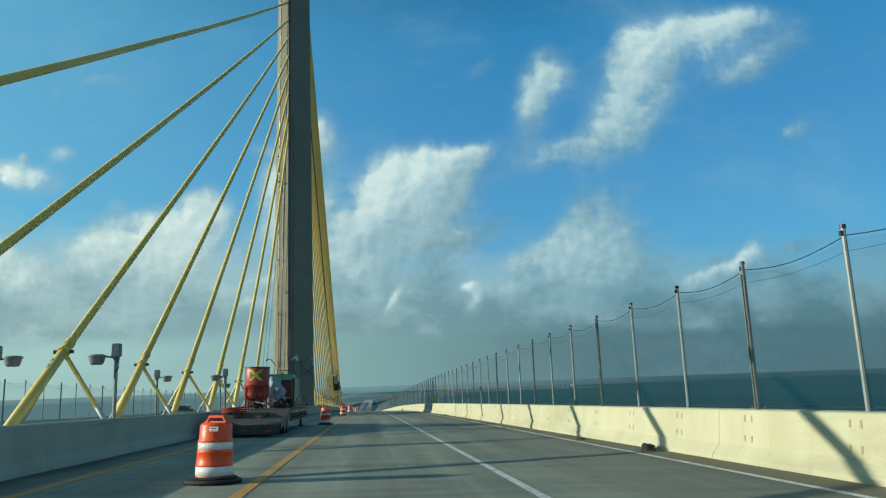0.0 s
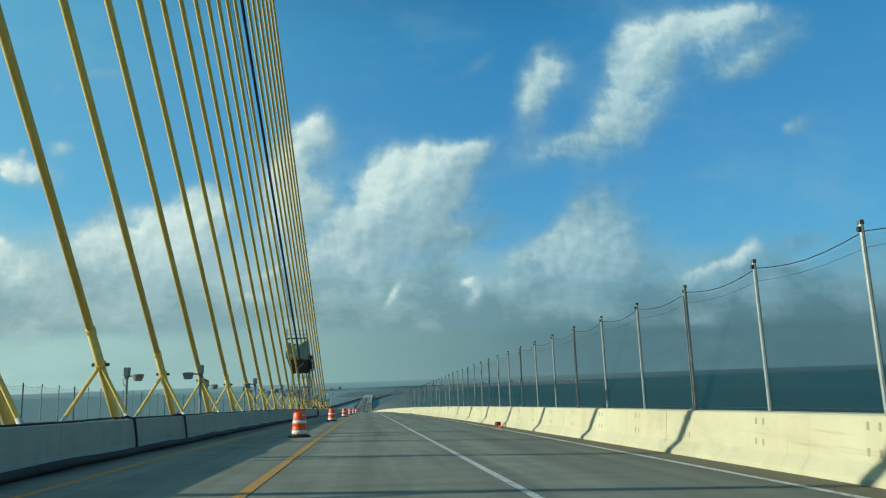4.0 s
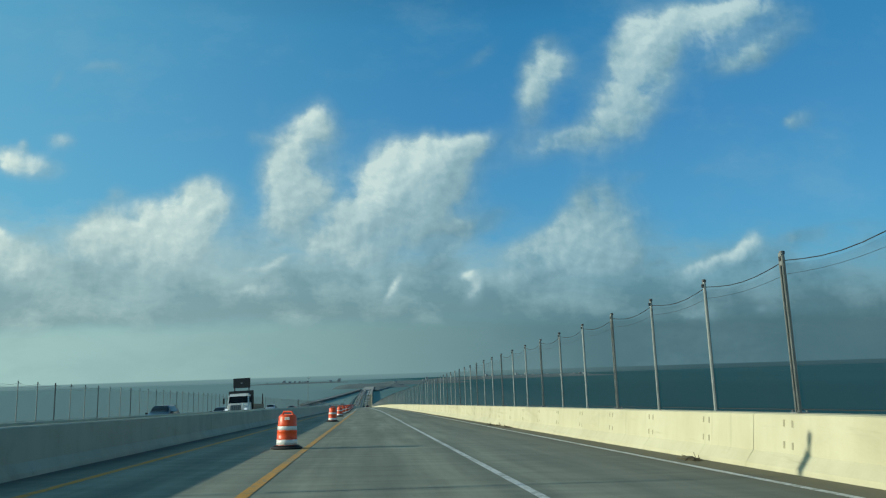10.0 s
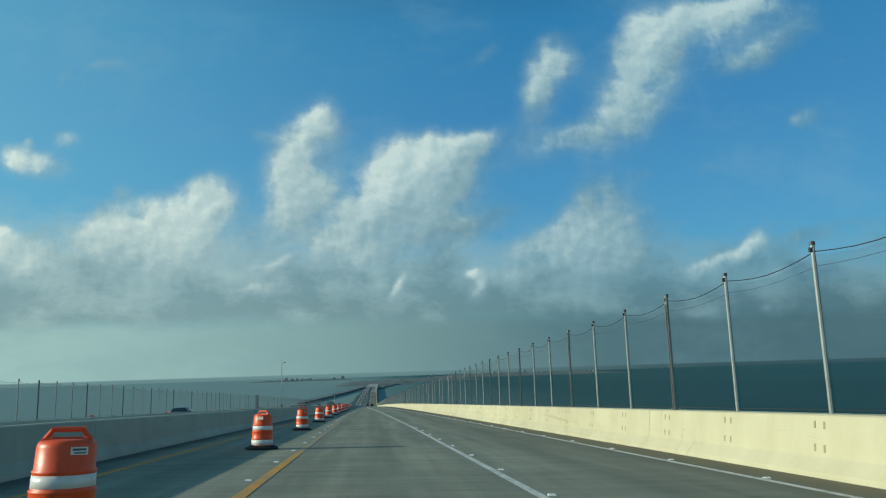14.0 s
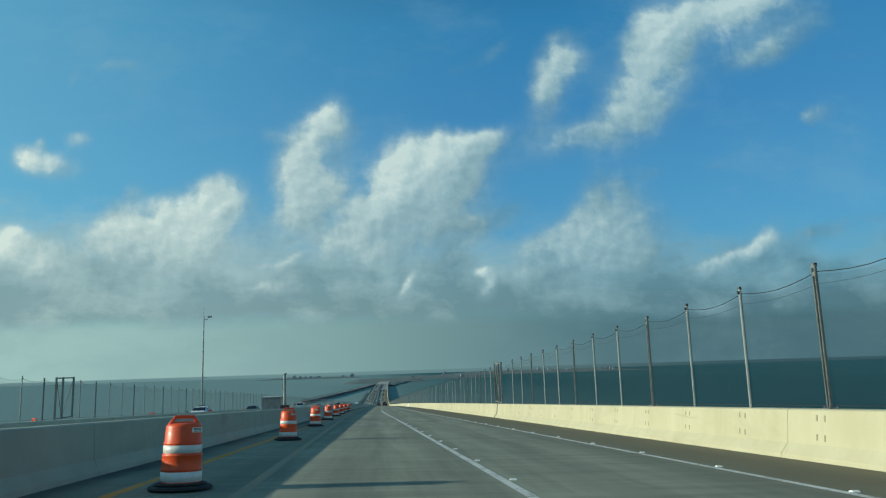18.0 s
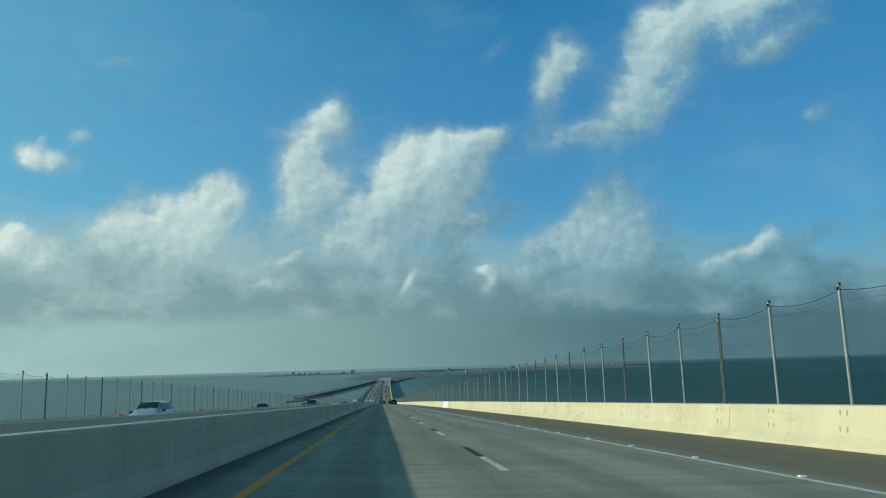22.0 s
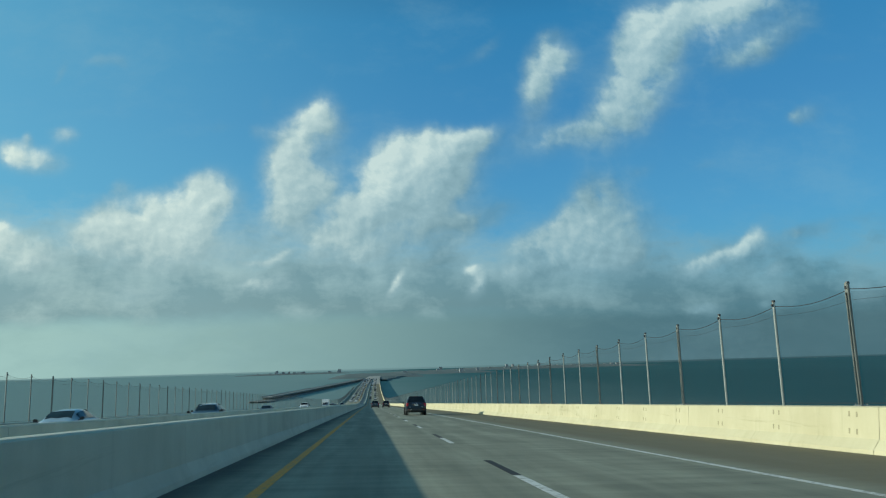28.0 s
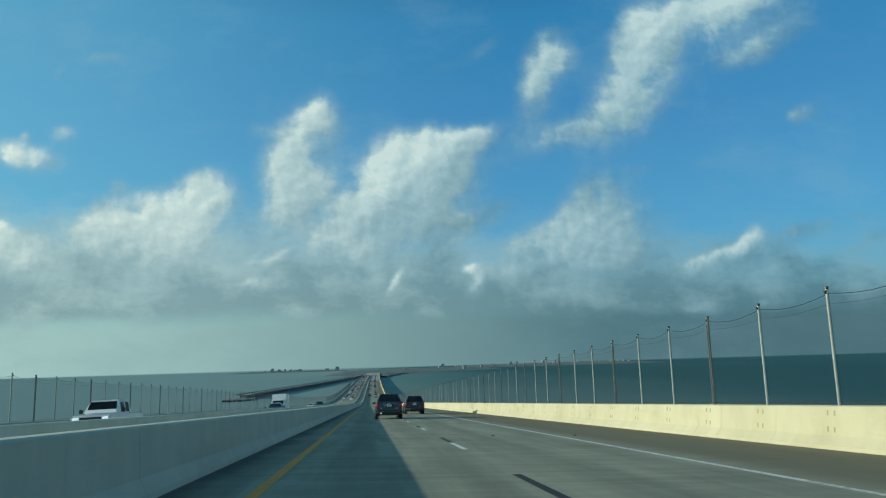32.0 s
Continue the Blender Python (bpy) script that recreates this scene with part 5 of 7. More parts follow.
for sx in (-1, 1):
    part("side_rail", boxed(sx * 1.22 - 0.04, sx * 1.22 + 0.04, 3.0, 13.4, 0.78, 0.92, 0.01), STEEL_DARK, trailer)
    for i in range(10):
        part("reflector_tape", boxed(sx * 1.265 - 0.004, sx * 1.265 + 0.004, 3.1 + i, 3.7 + i, 0.82, 0.87), RED if i % 3 else WHITE, trailer, "" if i % 3 else "white reflective tape")
    part("beam", boxed(sx * 0.5 - 0.06, sx * 0.5 + 0.06, 1.0, 13.2, 0.48, 0.86), STEEL_DARK, trailer)
for i in range(10):
    part("cross_member", boxed(-1.15, 1.15, 3.4 + i, 3.5 + i, 0.74, 0.86), RUSTY, trailer)
for yy in (2.9, 3.95):
    for sx in (-1, 1):
        w = part("wheel", rodded((sx * 0.80, yy, 0.40), (sx * 1.14, yy, 0.40), 0.40, 0.40, 24), RUBBER, trailer)
        part("rim", rodded((sx * 1.13, yy, 0.40), (sx * 1.155, yy, 0.40), 0.22, 0.20, 18), GALV, w)
for sx in (-1, 1):
    part("landing_leg", boxed(sx * 0.95 - 0.06, sx * 0.95 + 0.06, 12.2, 12.32, 0.06, 0.86), STEEL_DARK, trailer)
    part("leg_foot", boxed(sx * 0.95 - 0.13, sx * 0.95 + 0.13, 12.14, 12.38, 0.0, 0.06), STEEL_DARK, trailer)
part("leg_brace", rodded((-0.95, 12.26, 0.3), (0.95, 12.26, 0.75), 0.03), STEEL_DARK, trailer)
for sx in (-0.9, 0.0, 0.9):
    part("tail_lamp", boxed(sx - 0.1, sx + 0.1, -0.30, -0.27, 0.20, 0.27), RED, trailer, "dull red tail lamp")

BED = on_road(1.72, 27.2, 0.99)
tank = thing("blast_tank", BED @ pose(-0.15, 3.9, 0) @ Matrix.Diagonal((0.82, 0.82, 0.80, 1)), "faded red pressure tank with a lime cross on four legs", "tank")
part("shell", lathe([(0.20, 0.42), (0.50, 0.46), (0.60, 0.60), (0.62, 0.72), (0.62, 1.18), (0.635, 1.19), (0.635, 1.23), (0.62, 1.24), (0.62, 2.02), (0.60, 2.10), (0.56, 2.12), (0.54, 2.06), (0.02, 2.04)], 28), RED, tank, smooth=True)
part("rim", lathe([(0.60, 2.08), (0.64, 2.09), (0.64, 2.14), (0.58, 2.15)], 28), STEEL_DARK, tank)
for sx in (-0.45, 0.45):
    for sy in (-0.45, 0.45):
        part("leg", boxed(sx - 0.04, sx + 0.04, sy - 0.04, sy + 0.04, 0, 1.1), RED, tank)
for a in (-47, 47):
    bm = bmesh.new()
    for i in range(9):
        t = -0.40 + 0.80 * i / 8
        ang = radians(-90 + t * math.sin(radians(a)) / 0.62 * 57)
        z = 1.72 + t * math.cos(radians(a))
        for w in (-0.10, 0.10):
            ang2 = ang + w / 0.62
            bm.verts.new((0.628 * math.cos(ang2), 0.628 * math.sin(ang2), z))
    bm.verts.ensure_lookup_table()
    for i in range(8):
        bm.faces.new([bm.verts[j] for j in (2 * i, 2 * i + 1, 2 * i + 3, 2 * i + 2)])
    part("cross_stripe", bm, LIME, tank, "lime reflective stripe")
part("valve", boxed(-0.1, 0.1, -0.75, -0.55, 0.5, 0.75, 0.03), STEEL_DARK, tank)
part("outlet_pipe", pipe([(0, 0, 0.6), (0, -0.2, 0.35), (0.5, -0.5, 0.25), (0.9, -0.3, 0.2)], 0.05), GALV, tank)
MAROON = material("maroon_panel", (0.060, 0.016, 0.014), (0.105, 0.026, 0.022), 3, 0.5, stain=(0.03, 0.015, 0.012), stain_scale=3.0, stain_cut=0.55)
frame_m = thing("generator_frame", BED @ pose(0.50, 7.95, 0), "dark maroon steel generator frame with open bays", "generator")
for sx in (-0.45, -0.05, 0.43):
    for sy in (-0.5, 0.5):
        part("corner_post", boxed(sx - 0.045, sx + 0.045, sy - 0.045, sy + 0.045, 0, 1.26), MAROON, frame_m)
part("roof", boxed(-0.5, 0.48, -0.55, 0.55, 1.22, 1.29, 0.02), MAROON, frame_m)
part("cabinet", boxed(-0.02, 0.41, -0.47, 0.48, 0.50, 1.21, 0.03), MAROON, frame_m, "maroon panel")
part("inner_engine", boxed(-0.40, -0.10, -0.35, 0.4, 0.40, 1.05, 0.05), STEEL_DARK, frame_m, "dark engine block")
for z in (0.10, 0.46):
    part("cross_rail", boxed(-0.47, 0.45, -0.53, -0.46, z, z + 0.07), MAROON, frame_m)
part("base_tray", boxed(-0.5, 0.48, -0.52, 0.52, 0.0, 0.10), STEEL_DARK, frame_m)
part("motor", rodded((-0.3, 0, 0.28), (0.35, 0, 0.28), 0.16, 0.16, 14), STEEL_DARK, frame_m)
for n_bundle, (bx, by) in enumerate(((-0.3, 5.1), (0.65, 5.4), (-0.6, 7.2), (0.75, 6.9))):
    r = random.Random(40 + n_bundle)
    jumble = thing("hose_jumble", BED @ pose(bx, by, 0), "tangle of dark hoses and pale fittings on the trailer deck", "hoses", "trailer hoses")
    for i in range(7):
        a = r.uniform(0, 6.28)
        pts = [(0.42 * math.cos(a + 0.9 * q) * r.uniform(0.5, 1), 0.42 * math.sin(a + 0.9 * q) * r.uniform(0.5, 1), 0.06 + r.uniform(0.0, 0.4) * (0 < q < 4)) for q in range(5)]
        part("hose", pipe(pts, r.choice([0.025, 0.035, 0.05]), 6), (RUBBER, MAROON, RUBBER, GALV)[i % 4], jumble, "", True)
    part("fitting", boxed(-0.12, 0.12, -0.1, 0.1, 0.0, 0.22, 0.03), PALE if n_bundle % 2 else STEEL_DARK, jumble)
bm = bmesh.new()
bmesh.ops.create_icosphere(bm, subdivisions=4, radius=1.0)
for v in bm.verts:
    q = noise.noise(v.co * 2.3) * 0.24
    v.co = Vector((v.co.x * (0.46 + q), v.co.y * (0.5 + q), max(v.co.z, -0.75) * (0.78 + 0.3 * q) + 0.58))
tagged(part("sheet", bm, SHEETING, None, "", True, BED @ pose(0.22, 6.45, 0.02)), "bulging grey-white plastic sheet over a bundle", "sheet")
comp = thing("air_compressor", BED @ pose(0.0, 9.6, 0), "large green box-shaped air compressor on a steel skid", "compressor")
part("housing", boxed(-0.95, 0.95, -0.95, 1.35, 0.34, 1.56, 0.12), GREEN, comp)
part("roof_cap", boxed(-0.85, 0.85, -0.85, 1.25, 1.55, 1.60, 0.03), GREEN, comp)
for sy in (-0.5, 0.7):
    d = part("door", boxed(0.95, 0.97, sy - 0.55, sy + 0.55, 0.55, 1.40, 0.008), GREEN, comp)
    part("latch", boxed(0.965, 0.99, sy + 0.36, sy + 0.46, 0.95, 1.03), STEEL_DARK, d)
part("label_plate", boxed(0.45, 0.70, -0.972, -0.95, 0.40, 0.62), WHITE, comp, "small white plate")
part("grille", boxed(-0.7, 0.7, -0.97, -0.94, 0.40, 0.82), STEEL_DARK, comp)
for sx in (-0.6, 0.6):
    part("skid", boxed(sx - 0.08, sx + 0.08, -1.2, 1.4, 0.0, 0.34), STEEL_DARK, comp)
reel = thing("hose_reel", BED @ pose(0.1, 12.2, 0), "black hose reel on a steel stand", "hose reel")
part("stand", boxed(-0.4, 0.4, -0.25, 0.25, 0, 0.35), STEEL_DARK, reel)
part("drum", rodded((-0.4, 0, 0.85), (0.4, 0, 0.85), 0.5, 0.5, 20), RUBBER, reel)
coil = thing("cable_coil", BED @ pose(-0.7, 1.9, -0.2), "coil of red-brown cable lying on the trailer deck", "cable coil")
part("coil", pipe([(0.45 * math.cos(a * 0.5), 0.35 * math.sin(a * 0.5), 0.05 + 0.006 * a) for a in range(40)], 0.035, 6), RED, coil)

# ---------------------------------------------------------------- at the foot of the pylon
def on_median(x, y, turn=0.0):
    return pose(x, y, deck(y) + 0.30, 0, 0, turn)


wc = thing("portable_toilet", on_median(-1.55, 67.3) @ pose(0, 0, 0.58, 0, 0, 40), "dark blue portable toilet cabin with a pale rounded roof", "portable toilet")
part("cabin", boxed(-0.55, 0.55, -0.55, 0.55, 0.12, 2.12, 0.05), BLUE, wc)
part("skid", boxed(-0.58, 0.58, -0.58, 0.58, 0.0, 0.12), BLACK, wc)
part("pallet", boxed(-0.62, 0.62, -0.62, 0.62, -0.59, 0.0, 0.02), WOOD, wc, "stacked timber base")
dr = part("door", boxed(-0.38, 0.38, -0.575, -0.55, 0.2, 1.98, 0.01), BLUE, wc)
part("door_trim", pipe([(-0.38, -0.58, 0.2), (-0.38, -0.58, 1.8), (-0.25, -0.58, 1.97), (0.25, -0.58, 1.97), (0.38, -0.58, 1.8), (0.38, -0.58, 0.2)], 0.02, 6), PALE, dr, "pale door edge")
part("vent_grille", boxed(0.555, 0.57, -0.4, 0.4, 1.75, 2.0), PALE, wc)
roof = bmesh.new()
bmesh.ops.create_uvsphere(roof, u_segments=20, v_segments=10, radius=1.0)
for v in roof.verts:
    v.co = Vector((max(-0.6, min(0.6, v.co.x * 0.8)), max(-0.6, min(0.6, v.co.y * 0.8)), 2.12 + 0.24 * max(0.0, v.co.z)))
part("roof", roof, PALE, wc, "pale translucent rounded roof", True)
for (x, y, r, hh) in ((-2.2, 74.0, 0.27, 3.0), (-3.0, 72.6, 0.40, 2.3), (-2.75, 76.0, 0.36, 2.5)):
    tk = thing("filter_tank", on_median(x, y), "pale grey cylindrical filter tank with a bent duct", "tank", "filter tanks")
    part("shell", lathe([(r * 0.9, 0.0), (r, 0.05), (r, hh * 0.45), (r * 1.04, hh * 0.46), (r * 1.04, hh * 0.5), (r, hh * 0.51), (r, hh * 0.84), (r * 0.8, hh * 0.9), (r * 0.25, hh * 0.93)], 20), LAMP_GREY if hh < 2.9 else PALE, tk, smooth=True)
    part("duct", pipe([(0.12, 0, hh * 0.9), (0.12, 0, hh * 1.04), (0.02, -0.05, hh * 1.11), (-0.2, -0.1, hh * 1.09), (-0.33, -0.12, hh * 0.98)], 0.10, 10), GALV, tk)
chim = thing("exhaust_stack", on_median(-2.19, 69.4), "thick pale pipe stack with an angled camera head", "pipe stack")
part("stack", rodded((0, 0, 0), (0, 0, 4.04), 0.10, 0.10, 14), PALE, chim)
part("arm", pipe([(-0.12, 0, 3.38), (0.25, -0.1, 3.36), (0.42, -0.1, 3.45)], 0.05), STEEL_DARK, chim)
part("camera_head", boxed(-0.09, 0.09, -0.1, 0.1, -0.22, 0.22, 0.03, pose(0.48, -0.1, 3.6, 0, 20, 0)), STEEL_DARK, chim)


def canopy(y0, y1, hgt, name_label):
    root = thing("work_canopy", on_median(-1.75, (y0 + y1) / 2), name_label, "canopy", "work canopies")
    L = (y1 - y0) / 2
    part("roof_sheet", boxed(-1.1, 1.1, -L, L, hgt, hgt + 0.09, 0.02), DARK_TARP, root, "dark green roof sheet")
    for sx in (-1.0, 1.0):
        for sy in (-L + 0.1, L - 0.1):
            part("post", rodded((sx, sy, 0), (sx, sy, hgt), 0.025), GALV, root)
    part("rail", rodded((-1.0, -L + 0.1, hgt * 0.5), (1.0, -L + 0.1, hgt * 0.5), 0.02), GALV, root)


canopy(70.8, 78.2, 2.45, "dark green flat work canopy on thin posts before the pylon")
canopy(90.6, 96.5, 1.95, "dark green flat work canopy on thin posts behind the pylon")


def clutter(x, y, seed, tall):
    """A tangle of bent steel tube and cable against the pylon foot."""
    r = random.Random(seed)
    root = thing("pipe_bundle", on_median(x, y), "tangle of bent silver pipes and loose black cables", "pipes", "pipe bundles")
    for i in range(12):
        a, b = r.uniform(-0.5, 0.5), r.uniform(-0.8, 0.8)
        hh = r.uniform(0.6, 1.0) * tall
        pts = [(a, b, 0.0), (a + r.uniform(-.1, .1), b, hh * 0.6), (a + r.uniform(-.3, .3), b + r.uniform(-.3, .3), hh), (a + r.uniform(-.4, .4), b + r.uniform(-.4, .4), hh * r.uniform(0.3, 1.0))]
        part("bent_pipe", pipe(pts, r.choice([0.015, 0.022, 0.03]), 6), GALV if i % 3 else RUBBER, root)
    part("valve_box", boxed(-0.2, 0.2, -0.2, 0.2, 0, 0.55, 0.03), PALE, root)
    return root


clutter(-0.95, 77.2, 1, 1.9)
clutter(-0.8, 79.3, 2, 1.5)
clutter(-1.7, 76.6, 3, 2.4)
clutter(-1.0, 91.5, 4, 1.6)
clutter(-1.4, 95.5, 5, 1.4)
clutter(-1.0, 99.5, 6, 1.2)
pole = thing("camera_pole", on_median(-0.95, 93.4), "grey steel pole with a small camera on a bracket", "pole")
part("pole", rodded((0, 0, 0), (0, 0, 3.3), 0.05), GALV, pole)
part("bracket", pipe([(0, 0, 3.1), (-0.3, 0, 3.15), (-0.4, 0, 3.25)], 0.025, 6), GALV, pole)
part("camera", boxed(-0.5, -0.3, -0.08, 0.08, 3.22, 3.34, 0.03), PALE, pole)
for x, y, hh in ((-0.8, 94.6, 2.4), (-0.9, 96.2, 2.6), (-1.1, 97.6, 2.1)):
    tagged(part("whip_pole", rodded((0, 0, 0), (0, 0, hh), 0.018), STEEL_DARK, None, "", False, on_median(x, y)), "thin dark upright rod on the median", "rod", "thin rods")

# ---------------------------------------------------------------- scaffold at the wrapped stay
SC = 190.5
scaf = thing("scaffold_tower", on_median(AXIS, SC), "steel tube scaffold tower with an olive tarpaulin enclosure", "scaffold")
TUBE = material("dull_scaffold_tube", (0.10, 0.10, 0.095), (0.20, 0.20, 0.185), 3.0, 0.5, metal=0.5, fine=40, stain=(0.13, 0.08, 0.045), stain_scale=1.6, stain_cut=0.6)
for sx in (-1.3, 0.8):
    for sy, top in ((3.7, 5.4), (4.5, 6.0), (6.2, 6.6)):
        part("standard", rodded((sx, sy, 0), (sx, sy, top), 0.03), TUBE, scaf)
for z in (0.35, 1.5, 3.3, 4.6, 5.2):
    for sx in (-1.3, 0.8):
        part("ledger", rodded((sx, 3.5, z), (sx, 6.4, z), 0.025), TUBE, scaf)
    for sy in (3.7, 6.2):
        part("transom", rodded((-1.5, sy, z), (1.0, sy, z), 0.025), TUBE, scaf)
for sy, (za, zb) in ((3.7, (0.3, 3.3)), (6.2, (3.3, 0.3)), (3.7, (4.6, 3.4)), (6.2, (3.3, 5.2))):
    part("brace", rodded((-1.3, sy, za), (0.8, sy, zb), 0.022), TUBE, scaf)
for i in range(4):
    part("platform_board", boxed(-1.55, 1.15, 3.75 + 0.25 * i, 3.98 + 0.25 * i, 3.34, 3.39), WOOD, scaf)
# slender ladder bay on the road side
for sx in (0.85, 1.2):
    for sy in (5.0, 6.4):
        part("standard", rodded((sx, sy, 0), (sx, sy, 6.9), 0.025), TUBE, scaf)
for i in range(14):
    part("rung", rodded((0.85, 5.0, 0.4 + 0.47 * i), (1.2, 5.0, 0.4 + 0.47 * i), 0.018), TUBE, scaf)
    if i % 2:
        part("rung", rodded((1.2, 5.0, 0.4 + 0.47 * i), (1.2, 6.4, 0.4 + 0.47 * i), 0.018), TUBE, scaf)
part("blue_post", rodded((-0.18, 2.2, 0), (-0.12, 1.2, 6.6), 0.065), DARK_STAY, scaf, "dark blue steel post")
part("stand_off", rodded((0.4, 1.3, 6.4), (-0.9, 2.9, 5.3), 0.035), WHITE, scaf, "pale diagonal bar")
# upper working platform of open grating, with guard rails
part("grating_frame", boxed(-1.55, 1.0, -1.25, 0.3, 9.42, 9.47), TUBE, scaf)
for i in range(12):
    part("grating_bar", boxed(-1.55, 1.0, -1.24 + 0.128 * i, -1.19 + 0.128 * i, 9.47, 9.53), TUBE, scaf)
for sx in (-1.5, 0.95):
    for sy in (-1.2, 0.25):
        part("rail_post", rodded((sx, sy, 9.0), (sx, sy, 10.75), 0.028), TUBE, scaf)
for z in (9.95, 10.4):
    part("guard_rail", rodded((-1.6, -1.2, z), (1.05, -1.2, z), 0.025), TUBE, scaf)
    for sx in (-1.5, 0.95):
        part("guard_rail", rodded((sx, -1.3, z), (sx, 0.35, z), 0.025), TUBE, scaf)


def tarp_panel(a, b, c, d, seed, sag=0.0, slack=0.10):
    """A tarpaulin sheet between four corners, with folds, a slack top edge and some thickness."""
    a, b, c, d = (Vector(q) for q in (a, b, c, d))
    nrm = (b - a).cross(d - a).normalized()
    n, bm, layers = 18, bmesh.new(), []
    for off in (0.0, 0.02):
        grid = []
        for j in range(n + 1):
            v = j / n
            row = []
            for i in range(n + 1):
                u = i / n
                p = a.lerp(b, u).lerp(d.lerp(c, u), v)
                inside = (16 * u * (1 - u) * v * (1 - v)) ** 0.5
                fold = slack * (noise.noise(p * 1.3 + Vector((seed, 0, 0))) + 0.5 * noise.noise(p * 3.1)) + 0.03 * math.sin(14 * u + 5 * v + seed)
                p = p + nrm * (fold * (0.35 + inside) + off)
                p.z -= sag * v * (4 * u * (1 - u)) + 0.05 * noise.noise(p * 2.0)
                row.append(bm.verts.new(p))
            grid.append(row)
        layers.append(grid)
    for grid in layers:
        for j in range(n):
            for i in range(n):
                bm.faces.new((grid[j][i], grid[j][i + 1], grid[j + 1][i + 1], grid[j + 1][i]))
    lo, hi = layers
    rim = [(0, i) for i in range(n)] + [(i, n) for i in range(n)] + [(n, n - i) for i in range(n)] + [(n - i, 0) for i in range(n)]
    for (j0, i0), (j1, i1) in zip(rim, rim[1:] + rim[:1]):
        bm.faces.new((lo[j0][i0], lo[j1][i1], hi[j1][i1], hi[j0][i0]))
    return bm


L0, R0, L1, R1 = (-1.75, 0.5), (0.98, 0.6), (-1.65, 3.3), (1.0, 3.4)
part("tarp_front", tarp_panel((*L0, 7.15), (*R0, 6.85), (*R0, 9.3), (*L0, 9.25), 3.0, 0.45, 0.16), TARP, scaf, "slack olive tarpaulin front", True)
part("tarp_side", tarp_panel((*R0, 6.85), (*R1, 6.6), (*R1, 9.0), (*R0, 9.6), 5.0), TARP, scaf, "", True)
part("tarp_side", tarp_panel((*L1, 6.9), (*L0, 7.15), (*L0, 9.35), (*L1, 9.0), 8.0), TARP, scaf, "", True)
part("tarp_floor", tarp_panel((*L0, 7.15), (*L1, 6.75), (*R1, 6.55), (*R0, 6.85), 6.0, 0.0, 0.05), TARP, scaf, "", True)
part("tarp_back", tarp_panel((*R1, 6.6), (*L1, 6.9), (*L1, 9.0), (*R1, 9.0), 2.0), TARP, scaf, "", True)
part("tarp_corner", tarp_panel((*R0, 9.2), (1.0, 2.0, 9.2), (0.85, 1.6, 9.55), (0.8, 0.4, 9.6), 4.0), TARP, scaf, "", True)
part("skirt_front", tarp_panel((-1.2, 2.8, 5.15), (1.1, 3.1, 5.15), (0.98, 0.95, 6.75), (-1.55, 0.9, 6.85), 7.0, 0.0, 0.14), DARK_TARP, scaf, "dark hanging tarpaulin skirt", True)
part("skirt_side", tarp_panel((1.1, 3.1, 5.15), (1.1, 4.2, 5.4), (1.05, 3.3, 6.7), (0.98, 0.95, 6.75), 1.0, 0.0, 0.12), DARK_TARP, scaf, "", True)
part("skirt_side", tarp_panel((-1.2, 4.2, 5.4), (-1.2, 2.8, 5.15), (-1.55, 0.9, 6.85), (-1.5, 3.3, 6.7), 9.0, 0.0, 0.12), TARP, scaf, "", True)
for sx in (-0.8, 0.0, 0.7):
    part("floor_bearer", boxed(sx - 0.05, sx + 0.05, 0.4, 3.4, 6.66, 6.76), WOOD, scaf)
hang = thing("hanging_cable_bunch", on_median(-0.95, SC + 3.0), "bunch of black hoses hanging down the scaffold", "hoses")
rng = random.Random(8)
for i in range(26):
    a, b = rng.uniform(-.25, .3), rng.uniform(-1.9, -0.9)
    pts = [(a, b, rng.uniform(6.9, 7.7)), (a + rng.uniform(-.2, .25), b + rng.uniform(0.2, 0.9), rng.uniform(6.2, 7.0)), (a + rng.uniform(-.25, .3), b + rng.uniform(0.8, 1.9), rng.uniform(5.4, 6.2)), (a + rng.uniform(-.2, .2), b + rng.uniform(1.4, 2.6), rng.uniform(5.2, 6.4))]
    part("hose", pipe(pts, rng.choice([0.018, 0.025, 0.035]), 6), RUBBER if i % 5 else STEEL_DARK, hang, "", True)
for i, (xa, xb) in enumerate(((-0.9, -1.5), (-0.3, -1.3), (0.1, -0.9))):
    part("long_hose", pipe([(xa, 0.9, 5.3), (xa - 0.1, 0.7, 3.8), (xb + 0.2, 0.0, 2.2), (xb, -0.5, 0.05)], 0.035, 6), RUBBER, hang, "", True)

for dx, lift in ((-0.35, 0.0), (-0.6, 0.6)):
    a_, b_ = Vector((AXIS + dx, SC - 0.9, deck(SC) + 9.9 + lift)), Vector((AXIS + dx * 0.4, PY + 3.0, deck(PY) + 52.0))
    sagged = [a_.lerp(b_, q / 8) - Vector((0, 0, 3.0 * (q / 8) * (1 - q / 8))) for q in range(9)]
    tagged(part("guy_line", pipe(sagged, 0.02, 6), WIRE, None), "thin dark rope beside the wrapped stay", "rope", "ropes")
for x0, y0, z0, x1, z1 in ((-4.75, 77.4, 3.2, -3.0, 26.0), (-4.40, 77.6, 3.2, -2.7, 26.0), (-3.5, 77.8, 3.2, -2.75, 26.0)):
    tagged(part("hoist_rope", pipe([(x0, y0, deck(y0) + 0.3), (x0, y0, deck(y0) + z0), (x1, y0 + 1.0, deck(y0) + z1)], 0.018, 6), WIRE, None), "thin dark hoist rope hanging beside the pylon", "rope", "ropes")

